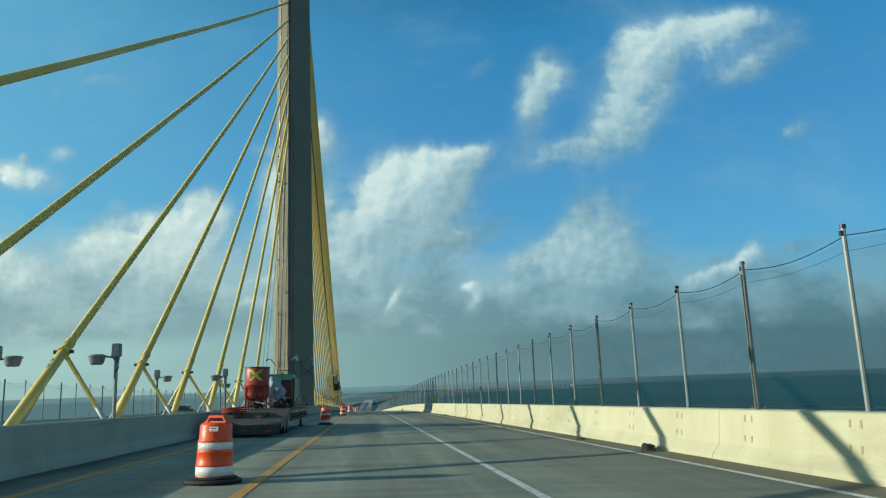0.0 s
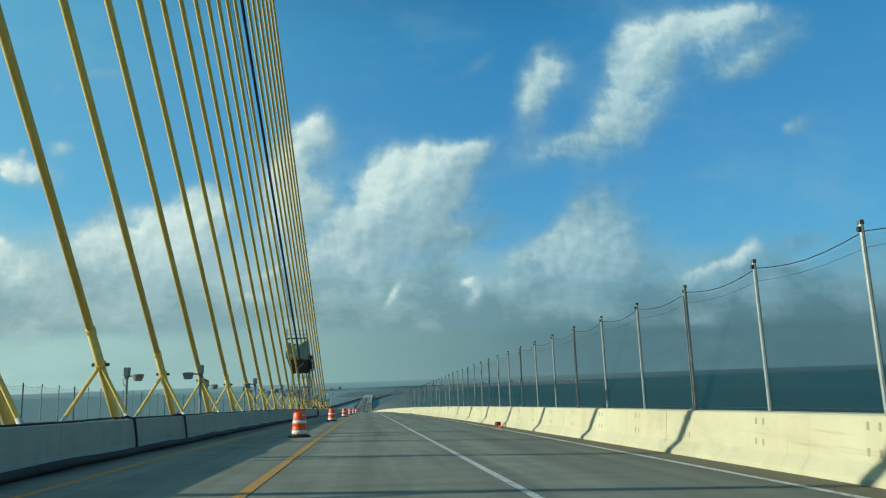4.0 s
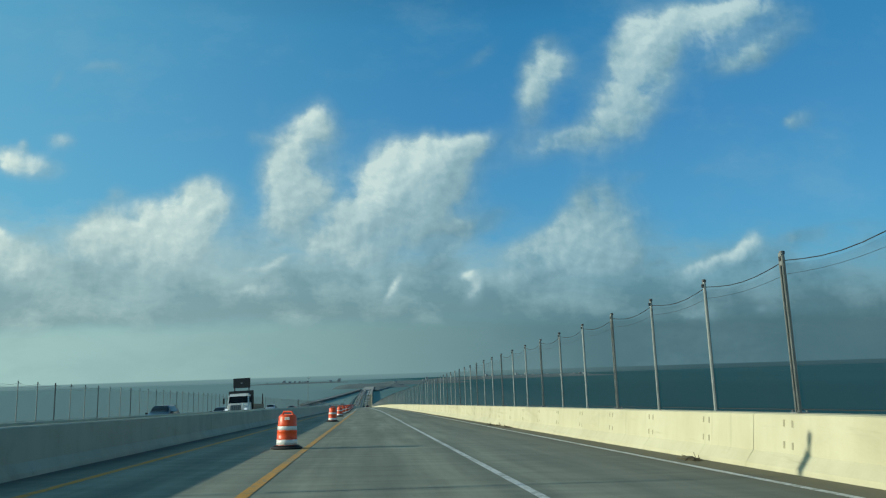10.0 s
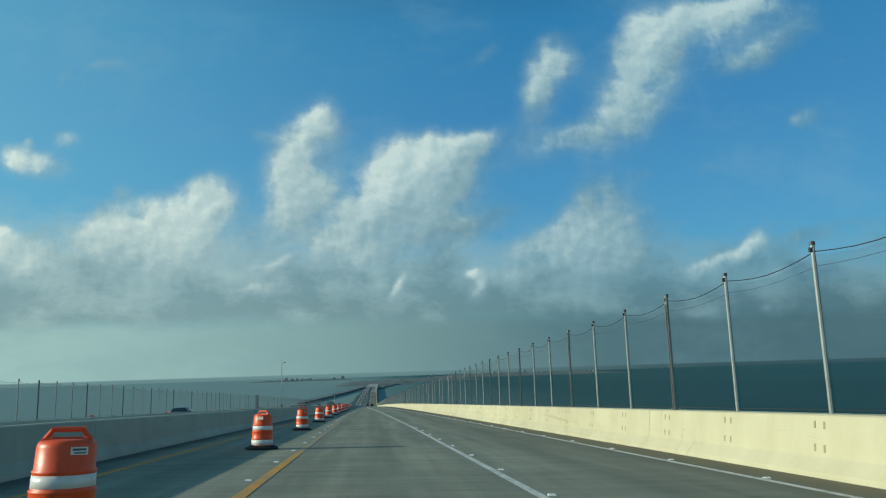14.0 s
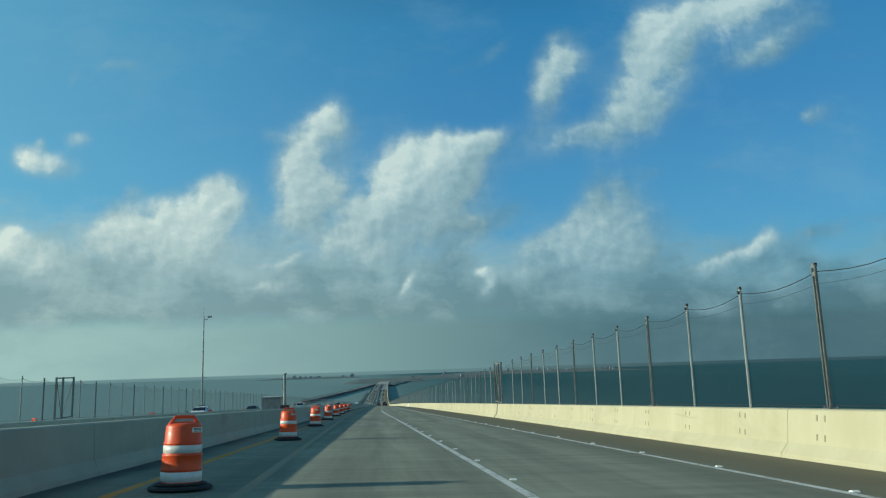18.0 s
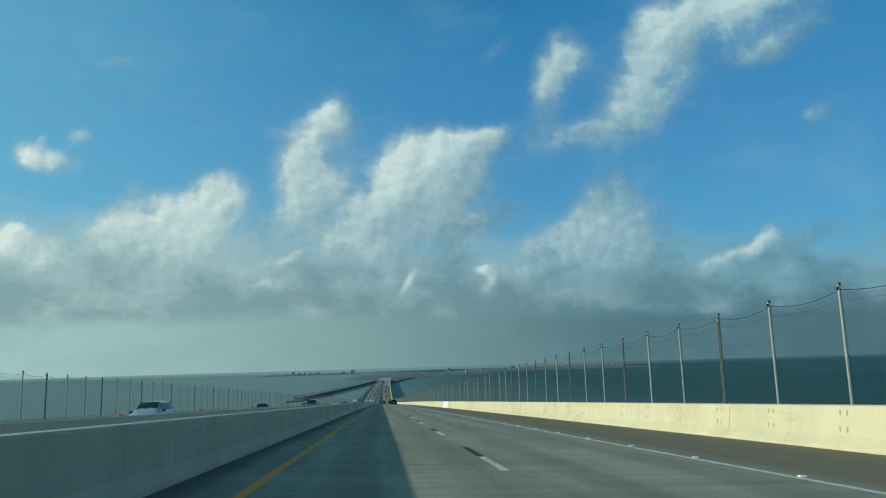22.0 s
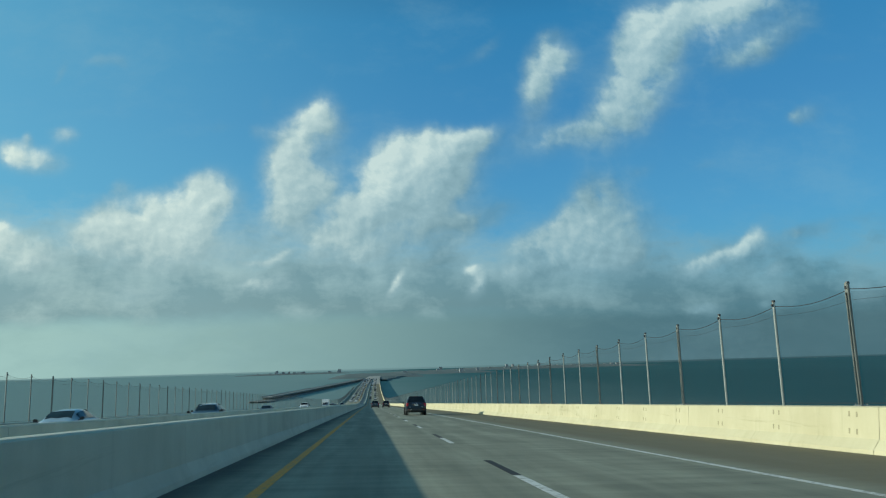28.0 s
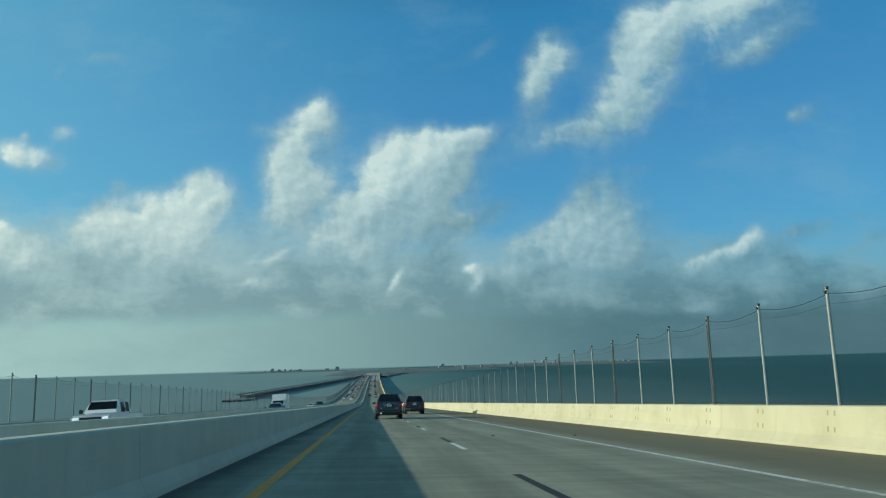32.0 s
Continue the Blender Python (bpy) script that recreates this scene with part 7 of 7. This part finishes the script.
def add_car(form, m, paint, label, category, tall=True, plate=True, lit=False, group="road traffic", detail=True):
    root = thing("suv" if tall else "sedan", m, label, category, group)
    length = form[-1][0]
    bm = bmesh.new()
    rings = []
    for st in form:
        half = car_ring(st)
        ring = [bm.verts.new(v) for v in half] + [bm.verts.new((-v.x, v.y, v.z)) for v in half[-2:0:-1]]
        rings.append(ring)
    n = len(rings[0])
    for a, b in zip(rings, rings[1:]):
        for k in range(n):
            bm.faces.new((a[k], a[(k + 1) % n], b[(k + 1) % n], b[k]))
    bm.faces.new(rings[0][::-1])
    bm.faces.new(rings[-1])
    r = 0.345 if tall else 0.32
    front, rear = length - 0.93, 0.88 if tall else 0.98
    w = 0.93 if tall else 0.91
    skin = part_bodies(bm, form, paint, root, r, (rear, front), w).data
    for yy in (rear, front):
        for side in (-1, 1):
            part("wheel_arch", rodded((side * (w - 0.275), yy, r + 0.01), (side * (w - 0.262), yy, r + 0.01), r + 0.058, r + 0.058, 28), BLACK, root, "dark wheel well")
            add_wheel(root, side * (w - 0.085), yy, r, side)
    part("lower_trim", boxed(-w * 0.88, w * 0.88, 1.35, length - 1.4, 0.23, 0.33, 0.02), BLACK, root, "black lower trim")
    # panes
    last = 8 if tall else 7
    if tall:
        spans = [(2.75, 4.15), (4.85, 6.08), (6.2, 7.8)]
        part("rear_window", cross_pane(form, 2.05, 3.9, 0.94), GLASS, root, "dark tinted rear glass")
        part("windscreen", cross_pane(form, 7.1, 8.95, 0.92), GLASS, root, "dark windscreen")
    else:
        spans = [(2.6, 3.9), (3.95, 5.0), (5.05, 6.6)]
        part("rear_window", cross_pane(form, 2.1, 3.9, 0.92), GLASS, root, "dark rear glass")
        part("windscreen", cross_pane(form, 6.1, 7.95, 0.92), GLASS, root, "dark windscreen")
    for side in (-1, 1):
        for a, b in spans:
            part("side_window", glass_patch(form, a, b, 4, 5, side, 0.10, 0.010), GLASS, root, "dark side glass")
        zl = 0.98 if tall else 0.78
        if tall:
            lamp = part("tail_lamp", laid_on(skin, round_corner(side, 41, 62, 0.80, 1.09, 10, 6, 4), 0.012), TAIL_DARK, root, "dark red wraparound tail lamp", True)
            if detail:
                for z0 in (0.835, 0.955):
                    for zb, zt in ((z0, z0 + 0.022), (z0 + 0.075, z0 + 0.097)):
                        part("lamp_bar", laid_on(skin, round_corner(side, 44, 61, zb, zt, 9, 3, 1), 0.020), TAIL, lamp, "bright red lamp bar")
                    part("lamp_bar", laid_on(skin, round_corner(side, 43.5, 46, z0, z0 + 0.097, 3, 4, 1), 0.020), TAIL, lamp)
                    part("lamp_lens", laid_on(skin, round_corner(side, 48, 58, z0 + 0.034, z0 + 0.064, 6, 3, 1), 0.018), LAMP_CLEAR, lamp, "paler lamp lens")
        else:
            lamp = part("tail_lamp", boxed(side * 0.68 - 0.14, side * 0.68 + 0.14, -0.015, 0.16, zl - 0.09, zl + 0.09, 0.03), TAIL, root, "red tail lamp")
        if detail and tall:
            # one bright trim loop round the two door windows
            loop = []
            for s_ in np.linspace(4.8, 7.86, 14):
                loop.append((s_, 0.09))
            for s_ in np.linspace(7.80, 4.95, 14):
                loop.append((s_, 0.90))
            loop += [(4.78, 0.62), (4.72, 0.30), (4.8, 0.09)]
            pts_ = []
            for s_, f_ in loop:
                i_ = min(int(s_), len(form) - 2)
                r_ = [u0.lerp(u1, s_ - i_) for u0, u1 in zip(car_ring(form[i_]), car_ring(form[i_ + 1]))]
                q_ = r_[4].lerp(r_[5], f_)
                pts_.append((side * (q_.x + 0.006), q_.y, q_.z))
            part("window_trim", pipe(pts_, 0.011, 6), CHROME, root, "thin chrome window trim")
        part("headlamp", boxed(side * 0.62 - 0.15, side * 0.62 + 0.15, length - 0.26, length - 0.08, 0.64, 0.78, 0.03), HEAD_ON if lit else HEAD, root, "clear headlamp")
        mir = part("mirror", boxed(side * 1.02 - 0.10, side * 1.02 + 0.10, length * 0.66, length * 0.66 + 0.12, 1.02 if tall else 0.92, 1.17 if tall else 1.06, 0.035), BLACK, root, "black door mirror")
        part("mirror_stalk", boxed(side * 0.90 - 0.04, side * 0.90 + 0.04, length * 0.665, length * 0.68, 1.0 if tall else 0.9, 1.05 if tall else 0.95), BLACK, mir)
        if detail:
            for hy in (length * 0.405, length * 0.605):
                part("door_handle", boxed(side * (w + 0.008) - 0.015, side * (w + 0.008) + 0.015, hy, hy + 0.2, 0.86, 0.90, 0.008), paint, root)
            for sy in (length * 0.385, length * 0.585, length * 0.745):
                part("door_seam", boxed(side * (w + 0.003) - 0.004, side * (w + 0.003) + 0.004, sy, sy + 0.012, 0.42, 1.02 if tall else 0.9), BLACK, root)
    if tall:
        part("rear_bumper", laid_on(skin, from_behind(-0.80, 0.80, 0.36, 0.545, 16, 5), 0.022, 0.05), VALANCE, root, "black plastic lower rear bumper", True)
        part("bumper_step", laid_on(skin, from_behind(-0.86, 0.86, 0.60, 0.635, 16, 3), 0.020, 0.04), paint, root)
    else:
        part("rear_bumper", boxed(-0.80, 0.80, -0.045, 0.22, 0.40, 0.62, 0.06), paint, root, "dark rear bumper")
    part("front_bumper", boxed(-0.66, 0.66, length - 0.12, length + 0.02, 0.30, 0.50, 0.05), BLACK, root, "dark front grille and bumper")
    if plate and tall:
        pl = part("number_plate", laid_on(skin, from_behind(-0.155, 0.155, 0.855, 1.005, 5, 4), 0.028, 0.02), PLATE, root, "white number plate")
        part("plate_bar", laid_on(skin, from_behind(-0.115, 0.115, 0.90, 0.955, 5, 3), 0.032, 0.006), INK, pl)
        part("plate_bar", laid_on(skin, from_behind(-0.13, 0.13, 0.972, 0.988, 5, 3), 0.032, 0.006), INK, pl)
        part("plate_bar", laid_on(skin, from_behind(-0.05, 0.05, 0.868, 0.88, 4, 3), 0.032, 0.006), INK, pl)
        part("plate_recess", laid_on(skin, from_behind(-0.30, 0.30, 0.80, 1.03, 10, 5, 0.02), 0.006, 0.01), BLACK, root, "dark recess round the number plate", True)
    elif plate:
        pl = part("number_plate", boxed(-0.16, 0.16, -0.03, 0.03, 0.60, 0.76, 0.01, None), PLATE, root, "white number plate")
        part("plate_bar", boxed(-0.12, 0.12, -0.034, -0.028, 0.645, 0.71), INK, pl)
    if detail and tall:
        part("chrome_strip", laid_on(skin, from_behind(-0.40, 0.40, 1.025, 1.05, 21, 3, 0.035), 0.030, 0.03), CHROME, root, "arched chrome tailgate strip")
        part("badge", laid_on(skin, from_behind(-0.065, 0.065, 1.045, 1.085, 5, 3), 0.036, 0.02), ALLOY, root, "pale metal badge")
        part("badge_bar", laid_on(skin, from_behind(0.44, 0.64, 0.735, 0.757, 5, 3), 0.012), PALE, root)
        for z0, wd in ((0.70, 0.10), (0.735, 0.12), (0.765, 0.07)):
            part("sticker_bar", laid_on(skin, from_behind(-0.62, -0.62 + wd, z0, z0 + 0.016, 4, 3), 0.012), PALE, root)
        for x0, x1, z0, z1 in ((-0.80, 0.80, 0.655, 0.667), (-0.735, -0.725, 0.66, 1.10), (0.725, 0.735, 0.66, 1.10)):
            part("tailgate_seam", laid_on(skin, from_behind(x0, x1, z0, z1, 14 if x1 - x0 > 1 else 2, 2 if x1 - x0 > 1 else 8), 0.004, 0.006), BLACK, root)
        part("bumper_slot", laid_on(skin, from_behind(-0.52, 0.52, 0.37, 0.47, 14, 3, 0.03), 0.026, 0.01), BLACK, root, "black slot in the lower bumper")
        part("slot_trim", pipe([(-0.56, -0.065, 0.36), (-0.55, -0.068, 0.45), (-0.50, -0.07, 0.505), (-0.40, -0.07, 0.515)], 0.012, 6), ALLOY, root)
        part("spoiler", boxed(-0.56, 0.56, 0.41, 0.72, 1.655, 1.700, 0.02), paint, root)
        part("brake_lamp", boxed(-0.14, 0.14, 0.402, 0.43, 1.67, 1.685), TAIL_DARK, root)
        part("aerial", pipe([(0.14, 0.85, 1.72), (0.14, 0.82, 1.745), (0.14, 0.64, 1.97)], 0.008, 6), BLACK, root)
        part("aerial_foot", boxed(0.10, 0.18, 0.76, 0.92, 1.70, 1.748, 0.015), BLACK, root)
        for side in (-1, 1):
            part("reflector", laid_on(skin, from_behind(side * 0.66 - 0.06, side * 0.66 + 0.06, 0.50, 0.527, 4, 3), 0.030), TAIL, root, "red bumper reflector")
        part("exhaust", rodded((-0.5, -0.03, 0.27), (-0.5, 0.25, 0.27), 0.03), GALV, root)
    return root


NAVY = car_paint("dark_navy_car_paint", (0.004, 0.009, 0.018), (0.007, 0.014, 0.026), 0.0)
SLATE = car_paint("slate_blue_car_paint", (0.022, 0.040, 0.058), (0.034, 0.056, 0.078), 0.4)
CHAR = car_paint("charcoal_car_paint", (0.012, 0.013, 0.015), (0.022, 0.023, 0.026))
SILVER = car_paint("silver_car_paint", (0.40, 0.43, 0.45), (0.50, 0.53, 0.55), 0.5)
WHITE_CAR = car_paint("white_car_paint", (0.70, 0.71, 0.72), (0.80, 0.80, 0.80), 0.0)
MAROON = car_paint("maroon_car_paint", (0.10, 0.012, 0.012), (0.15, 0.018, 0.016), 0.3)

# our own direction
add_car(SUV_FORM, on_road(4.12, 895.2), SLATE, "slate blue SUV seen from behind on the road", "car")
add_car(SUV_FORM, on_road(6.95, 789.6), NAVY, "dark navy SUV with red tail lamps in the outer lane", "car")
add_car(SUV_FORM, on_road(7.1, 914.0), CHAR, "charcoal SUV driving ahead in the outer lane", "car")
# the opposite direction
ONCOMING = [(-7.4, 57.5, SEDAN_FORM, CHAR, "dark sedan", False), (-11.2, 76.0, SEDAN_FORM, MAROON, "maroon sedan", False),
            (-11.2, 228.0, SUV_FORM, WHITE_CAR, "white SUV", False), (-11.0, 270.0, SEDAN_FORM, CHAR, "dark sedan", False),
            (-11.0, 314.0, SUV_FORM, CHAR, "black SUV", False), (-11.2, 340.0, SEDAN_FORM, CHAR, "black sedan", False), (-11.2, 386.0, SUV_FORM, SILVER, "silver SUV", False),
            (-11.3, 424.0, SEDAN_FORM, CHAR, "dark sedan", False), (-12.0, 530.0, SEDAN_FORM, WHITE_CAR, "white sedan", False),
            (-12.0, 558.0, SEDAN_FORM, CHAR, "dark sedan", False), (-11.8, 569.0, SEDAN_FORM, SLATE, "slate sedan", False), (-11.6, 612.0, SUV_FORM, SILVER, "silver SUV", False),
            (-11.4, 654.5, SEDAN_FORM, CHAR, "black sedan", False), (-7.5, 676.0, SUV_FORM, CHAR, "black SUV", False), (-11.4, 705.0, SEDAN_FORM, SILVER, "silver sedan", False),
            (-11.4, 762.0, SEDAN_FORM, SILVER, "silver sedan", False), (-11.4, 791.5, SUV_FORM, WHITE_CAR, "white SUV", False), (-7.5, 774.0, SEDAN_FORM, CHAR, "black sedan", False),
            (-11.4, 829.0, SEDAN_FORM, CHAR, "dark sedan", False), (-7.5, 930.0, SEDAN_FORM, CHAR, "dark sedan with lit headlamps", True),
            (-11.4, 962.0, SUV_FORM, SILVER, "silver SUV", False), (-7.5, 1004.0, SUV_FORM, CHAR, "black SUV", False), (-11.4, 1030.0, SEDAN_FORM, WHITE_CAR, "white sedan", False)]
for x, y, form, paint, words, lit in ONCOMING:
    add_car(form, on_road(x, y, 0.0, 180), paint, words + " coming the other way beyond the median", "car", form is SUV_FORM, False, lit, "oncoming cars", False)

# white pickup near the end of the way
pk = thing("pickup_truck", on_road(-11.4, 889.5, 0.0, 180), "white crew-cab pickup truck coming the other way", "pickup")
bm = bmesh.new()
box(bm, -0.98, 0.98, 0.0, 5.6, 0.45, 1.12, 0.08)
part("body", bm, WHITE_CAR, pk)
bm = bmesh.new()
box(bm, -0.90, 0.90, 2.0, 4.2, 1.10, 1.86, 0.10)
for v in bm.verts:
    if v.co.z > 1.5:
        v.co.x *= 0.84
        v.co.y = 2.2 + (v.co.y - 2.0) * 0.68
part("cab", bm, WHITE_CAR, pk, "white crew cab")
part("bed_floor", boxed(-0.85, 0.85, 0.1, 1.95, 1.121, 1.128), BLACK, pk)
wind = bmesh.new()
vs = [wind.verts.new(p_) for p_ in ((-0.78, 4.17, 1.20), (0.78, 4.17, 1.20), (0.68, 3.74, 1.79), (-0.68, 3.74, 1.79))]
wind.faces.new(vs)
bmesh.ops.solidify(wind, geom=wind.faces[:], thickness=-0.03)
part("windscreen", wind, GLASS, pk, "dark windscreen")
for side in (-1, 1):
    for a, b in ((2.3, 2.95), (3.05, 3.7)):
        w_ = bmesh.new()
        vs = [w_.verts.new(p_) for p_ in ((side * 0.895, a, 1.22), (side * 0.895, b, 1.22), (side * 0.80, b - 0.12, 1.74), (side * 0.80, a + 0.06, 1.74))]
        w_.faces.new(vs)
        bmesh.ops.solidify(w_, geom=w_.faces[:], thickness=0.03)
        part("side_window", w_, GLASS, pk, "dark side glass")
    part("headlamp", boxed(side * 0.72 - 0.15, side * 0.72 + 0.15, 5.55, 5.63, 0.82, 1.0, 0.02), HEAD, pk)
    part("mirror", boxed(side * 1.08 - 0.1, side * 1.08 + 0.1, 3.9, 4.0, 1.2, 1.42, 0.03), BLACK, pk)
    for yy in (1.1, 4.6):
        add_wheel(pk, side * 0.88, yy, 0.39, side)
part("grille", boxed(-0.55, 0.55, 5.58, 5.62, 0.62, 1.0, 0.02), STEEL_DARK, pk)
part("front_bumper", boxed(-0.95, 0.95, 5.55, 5.75, 0.45, 0.65, 0.04), CHROME, pk)

# white box van far down the opposite lane
van = thing("box_van", on_road(-11.2, 966.0, 0, 180), "white box van coming the other way", "van")
part("box_body", boxed(-1.1, 1.1, 0.0, 4.2, 0.7, 3.0, 0.05), WHITE_CAR, van)
part("cab", boxed(-1.0, 1.0, 4.25, 5.8, 0.5, 2.2, 0.15), WHITE_CAR, van)
part("windscreen", boxed(-0.85, 0.85, 5.72, 5.82, 1.35, 2.0, 0.04), GLASS, van)
part("chassis", boxed(-0.5, 0.5, 0.1, 5.7, 0.4, 0.7), BLACK, van)
for side in (-1, 1):
    for yy in (1.0, 4.9):
        add_wheel(van, side * 0.92, yy, 0.38, side)

# work truck with a folded arrow board, parked on the closed opposite lane
tr = thing("arrow_board_truck", on_road(-6.6, 331.5, 0, 180), "white work truck with a dark arrow board over its flat bed", "truck")
part("hood", boxed(-0.85, 0.85, 5.6, 7.0, 0.85, 1.55, 0.18), WHITE, tr, "white hood")
cabb = bmesh.new()
box(cabb, -1.08, 1.08, 3.9, 5.7, 0.75, 2.55, 0.14)
for v in cabb.verts:
    if v.co.z > 1.6:
        v.co.x *= 0.92
        if v.co.y > 5:
            v.co.y -= 0.35
part("cab", cabb, WHITE, tr, "white cab")
ws = bmesh.new()
vs = [ws.verts.new(p_) for p_ in ((-0.95, 5.60, 1.62), (0.95, 5.60, 1.62), (0.88, 5.36, 2.34), (-0.88, 5.36, 2.34))]
ws.faces.new(vs)
bmesh.ops.solidify(ws, geom=ws.faces[:], thickness=-0.05)
part("windscreen", ws, GLASS, tr, "dark windscreen")
part("grille", boxed(-0.52, 0.52, 6.96, 7.03, 0.9, 1.42, 0.04), GALV, tr, "grey barred grille")
for i in range(6):
    part("grille_bar", boxed(-0.45 + 0.18 * i - 0.02, -0.45 + 0.18 * i + 0.02, 7.02, 7.05, 0.92, 1.40), STEEL_DARK, tr)
for side in (-1, 1):
    part("fender", boxed(side * 1.0 - 0.22, side * 1.0 + 0.22, 5.5, 6.8, 0.75, 1.15, 0.12), WHITE, tr)
    part("headlamp", boxed(side * 0.9 - 0.13, side * 0.9 + 0.13, 6.74, 6.84, 0.9, 1.08, 0.03), HEAD, tr)
    part("mirror", boxed(side * 1.42 - 0.09, side * 1.42 + 0.09, 5.4, 5.5, 1.6, 2.15, 0.03), BLACK, tr)
    part("mirror_arm", rodded((side * 1.05, 5.45, 2.1), (side * 1.42, 5.45, 2.1), 0.02), BLACK, tr)
    part("side_window", boxed(side * 1.045 - 0.03, side * 1.045 + 0.03, 4.3, 5.2, 1.62, 2.25, 0.02), GLASS, tr)
    for yy in (1.2, 6.1):
        add_wheel(tr, side * 0.98, yy, 0.48, side)
    part("bed_stake", boxed(side * 1.18 - 0.05, side * 1.18 + 0.05, 0.0, 0.1, 1.1, 2.6), BLACK, tr)
    part("stake_brace", rodded((side * 1.18, 0.95, 1.12), (side * 1.18, 0.08, 2.2), 0.03), BLACK, tr)
part("front_bumper", boxed(-1.1, 1.1, 6.95, 7.15, 0.5, 0.75, 0.04), GALV, tr)
part("flat_bed", boxed(-1.22, 1.22, -0.6, 7.0, 1.0, 1.48, 0.03), BLACK, tr, "long black flat bed")
part("chassis", boxed(-0.45, 0.45, -0.4, 10.0, 0.55, 1.0), STEEL_DARK, tr)
part("headboard", boxed(-1.25, 1.25, 3.70, 3.82, 1.15, 2.85, 0.03), BLACK, tr, "dark steel headboard")
for side in (-0.72, 0.72):
    part("board_post", boxed(side - 0.05, side + 0.05, 3.3, 3.4, 1.15, 3.3), STEEL_DARK, tr)
board = part("arrow_board", boxed(-0.86, 0.86, 3.28, 3.42, 3.15, 4.15, 0.04), BLACK, tr, "black arrow board")
part("badge", boxed(-0.09, 0.09, 3.425, 3.43, 3.6, 3.68), PALE, board)
part("lamp_bar", boxed(-0.5, 0.5, 4.7, 4.9, 2.56, 2.63, 0.03), BLACK, tr)

# the bed is long: cab, board and front axle stand well ahead of its tail
for ob in tr.children:
    if ob.name.split(".")[0] not in ("flat_bed", "chassis", "bed_stake", "stake_brace"):
        if ob.location.y + sum(v.co.y for v in ob.data.vertices) / len(ob.data.vertices) > 3.0:
            ob.location.y += 3.3

# far traffic on the trestle, a few metres each
rng = random.Random(11)
bm = bmesh.new()
yy = {-7.4: 1245.0, -11.3: 1252.0, 2.9: 1320.0, 6.8: 1290.0}
while min(yy.values()) < 2225:
    lane = min(yy, key=yy.get)
    at, hgt = yy[lane], rng.choice([1.45, 1.5, 1.7, 1.75, 1.9, 2.6])
    c, z = lane + bend(at), deck(at) - 0.1
    box(bm, c - 0.9, c + 0.9, at, at + 4.5, z + 0.35, z + 0.9)
    box(bm, c - 0.75, c + 0.75, at + 1, at + 3.4, z + 0.9, z + hgt)
    yy[lane] += rng.uniform(9, 26) if lane < 0 else rng.uniform(22, 85)
me = bpy.data.meshes.new("far_traffic")
bm.to_mesh(me)
bm.free()
traffic = bpy.data.materials.new("far_car_paint")
traffic.use_nodes = True
tn = Nodes(traffic.node_tree)
isl = tn.add("ShaderNodeNewGeometry").outputs["Random Per Island"]
tn.link(tn.ramp(isl, [(0.0, (0.02, 0.02, 0.025)), (0.35, (0.05, 0.06, 0.07)), (0.6, (0.30, 0.31, 0.33)), (0.85, (0.65, 0.66, 0.67))]), traffic.node_tree.nodes["Principled BSDF"].inputs["Base Color"])
traffic.node_tree.nodes["Principled BSDF"].inputs["Roughness"].default_value = 0.35
me.materials.append(traffic)
tagged(new("far_traffic", me), "small cars scattered along the far trestle", "cars", kind="stuff")
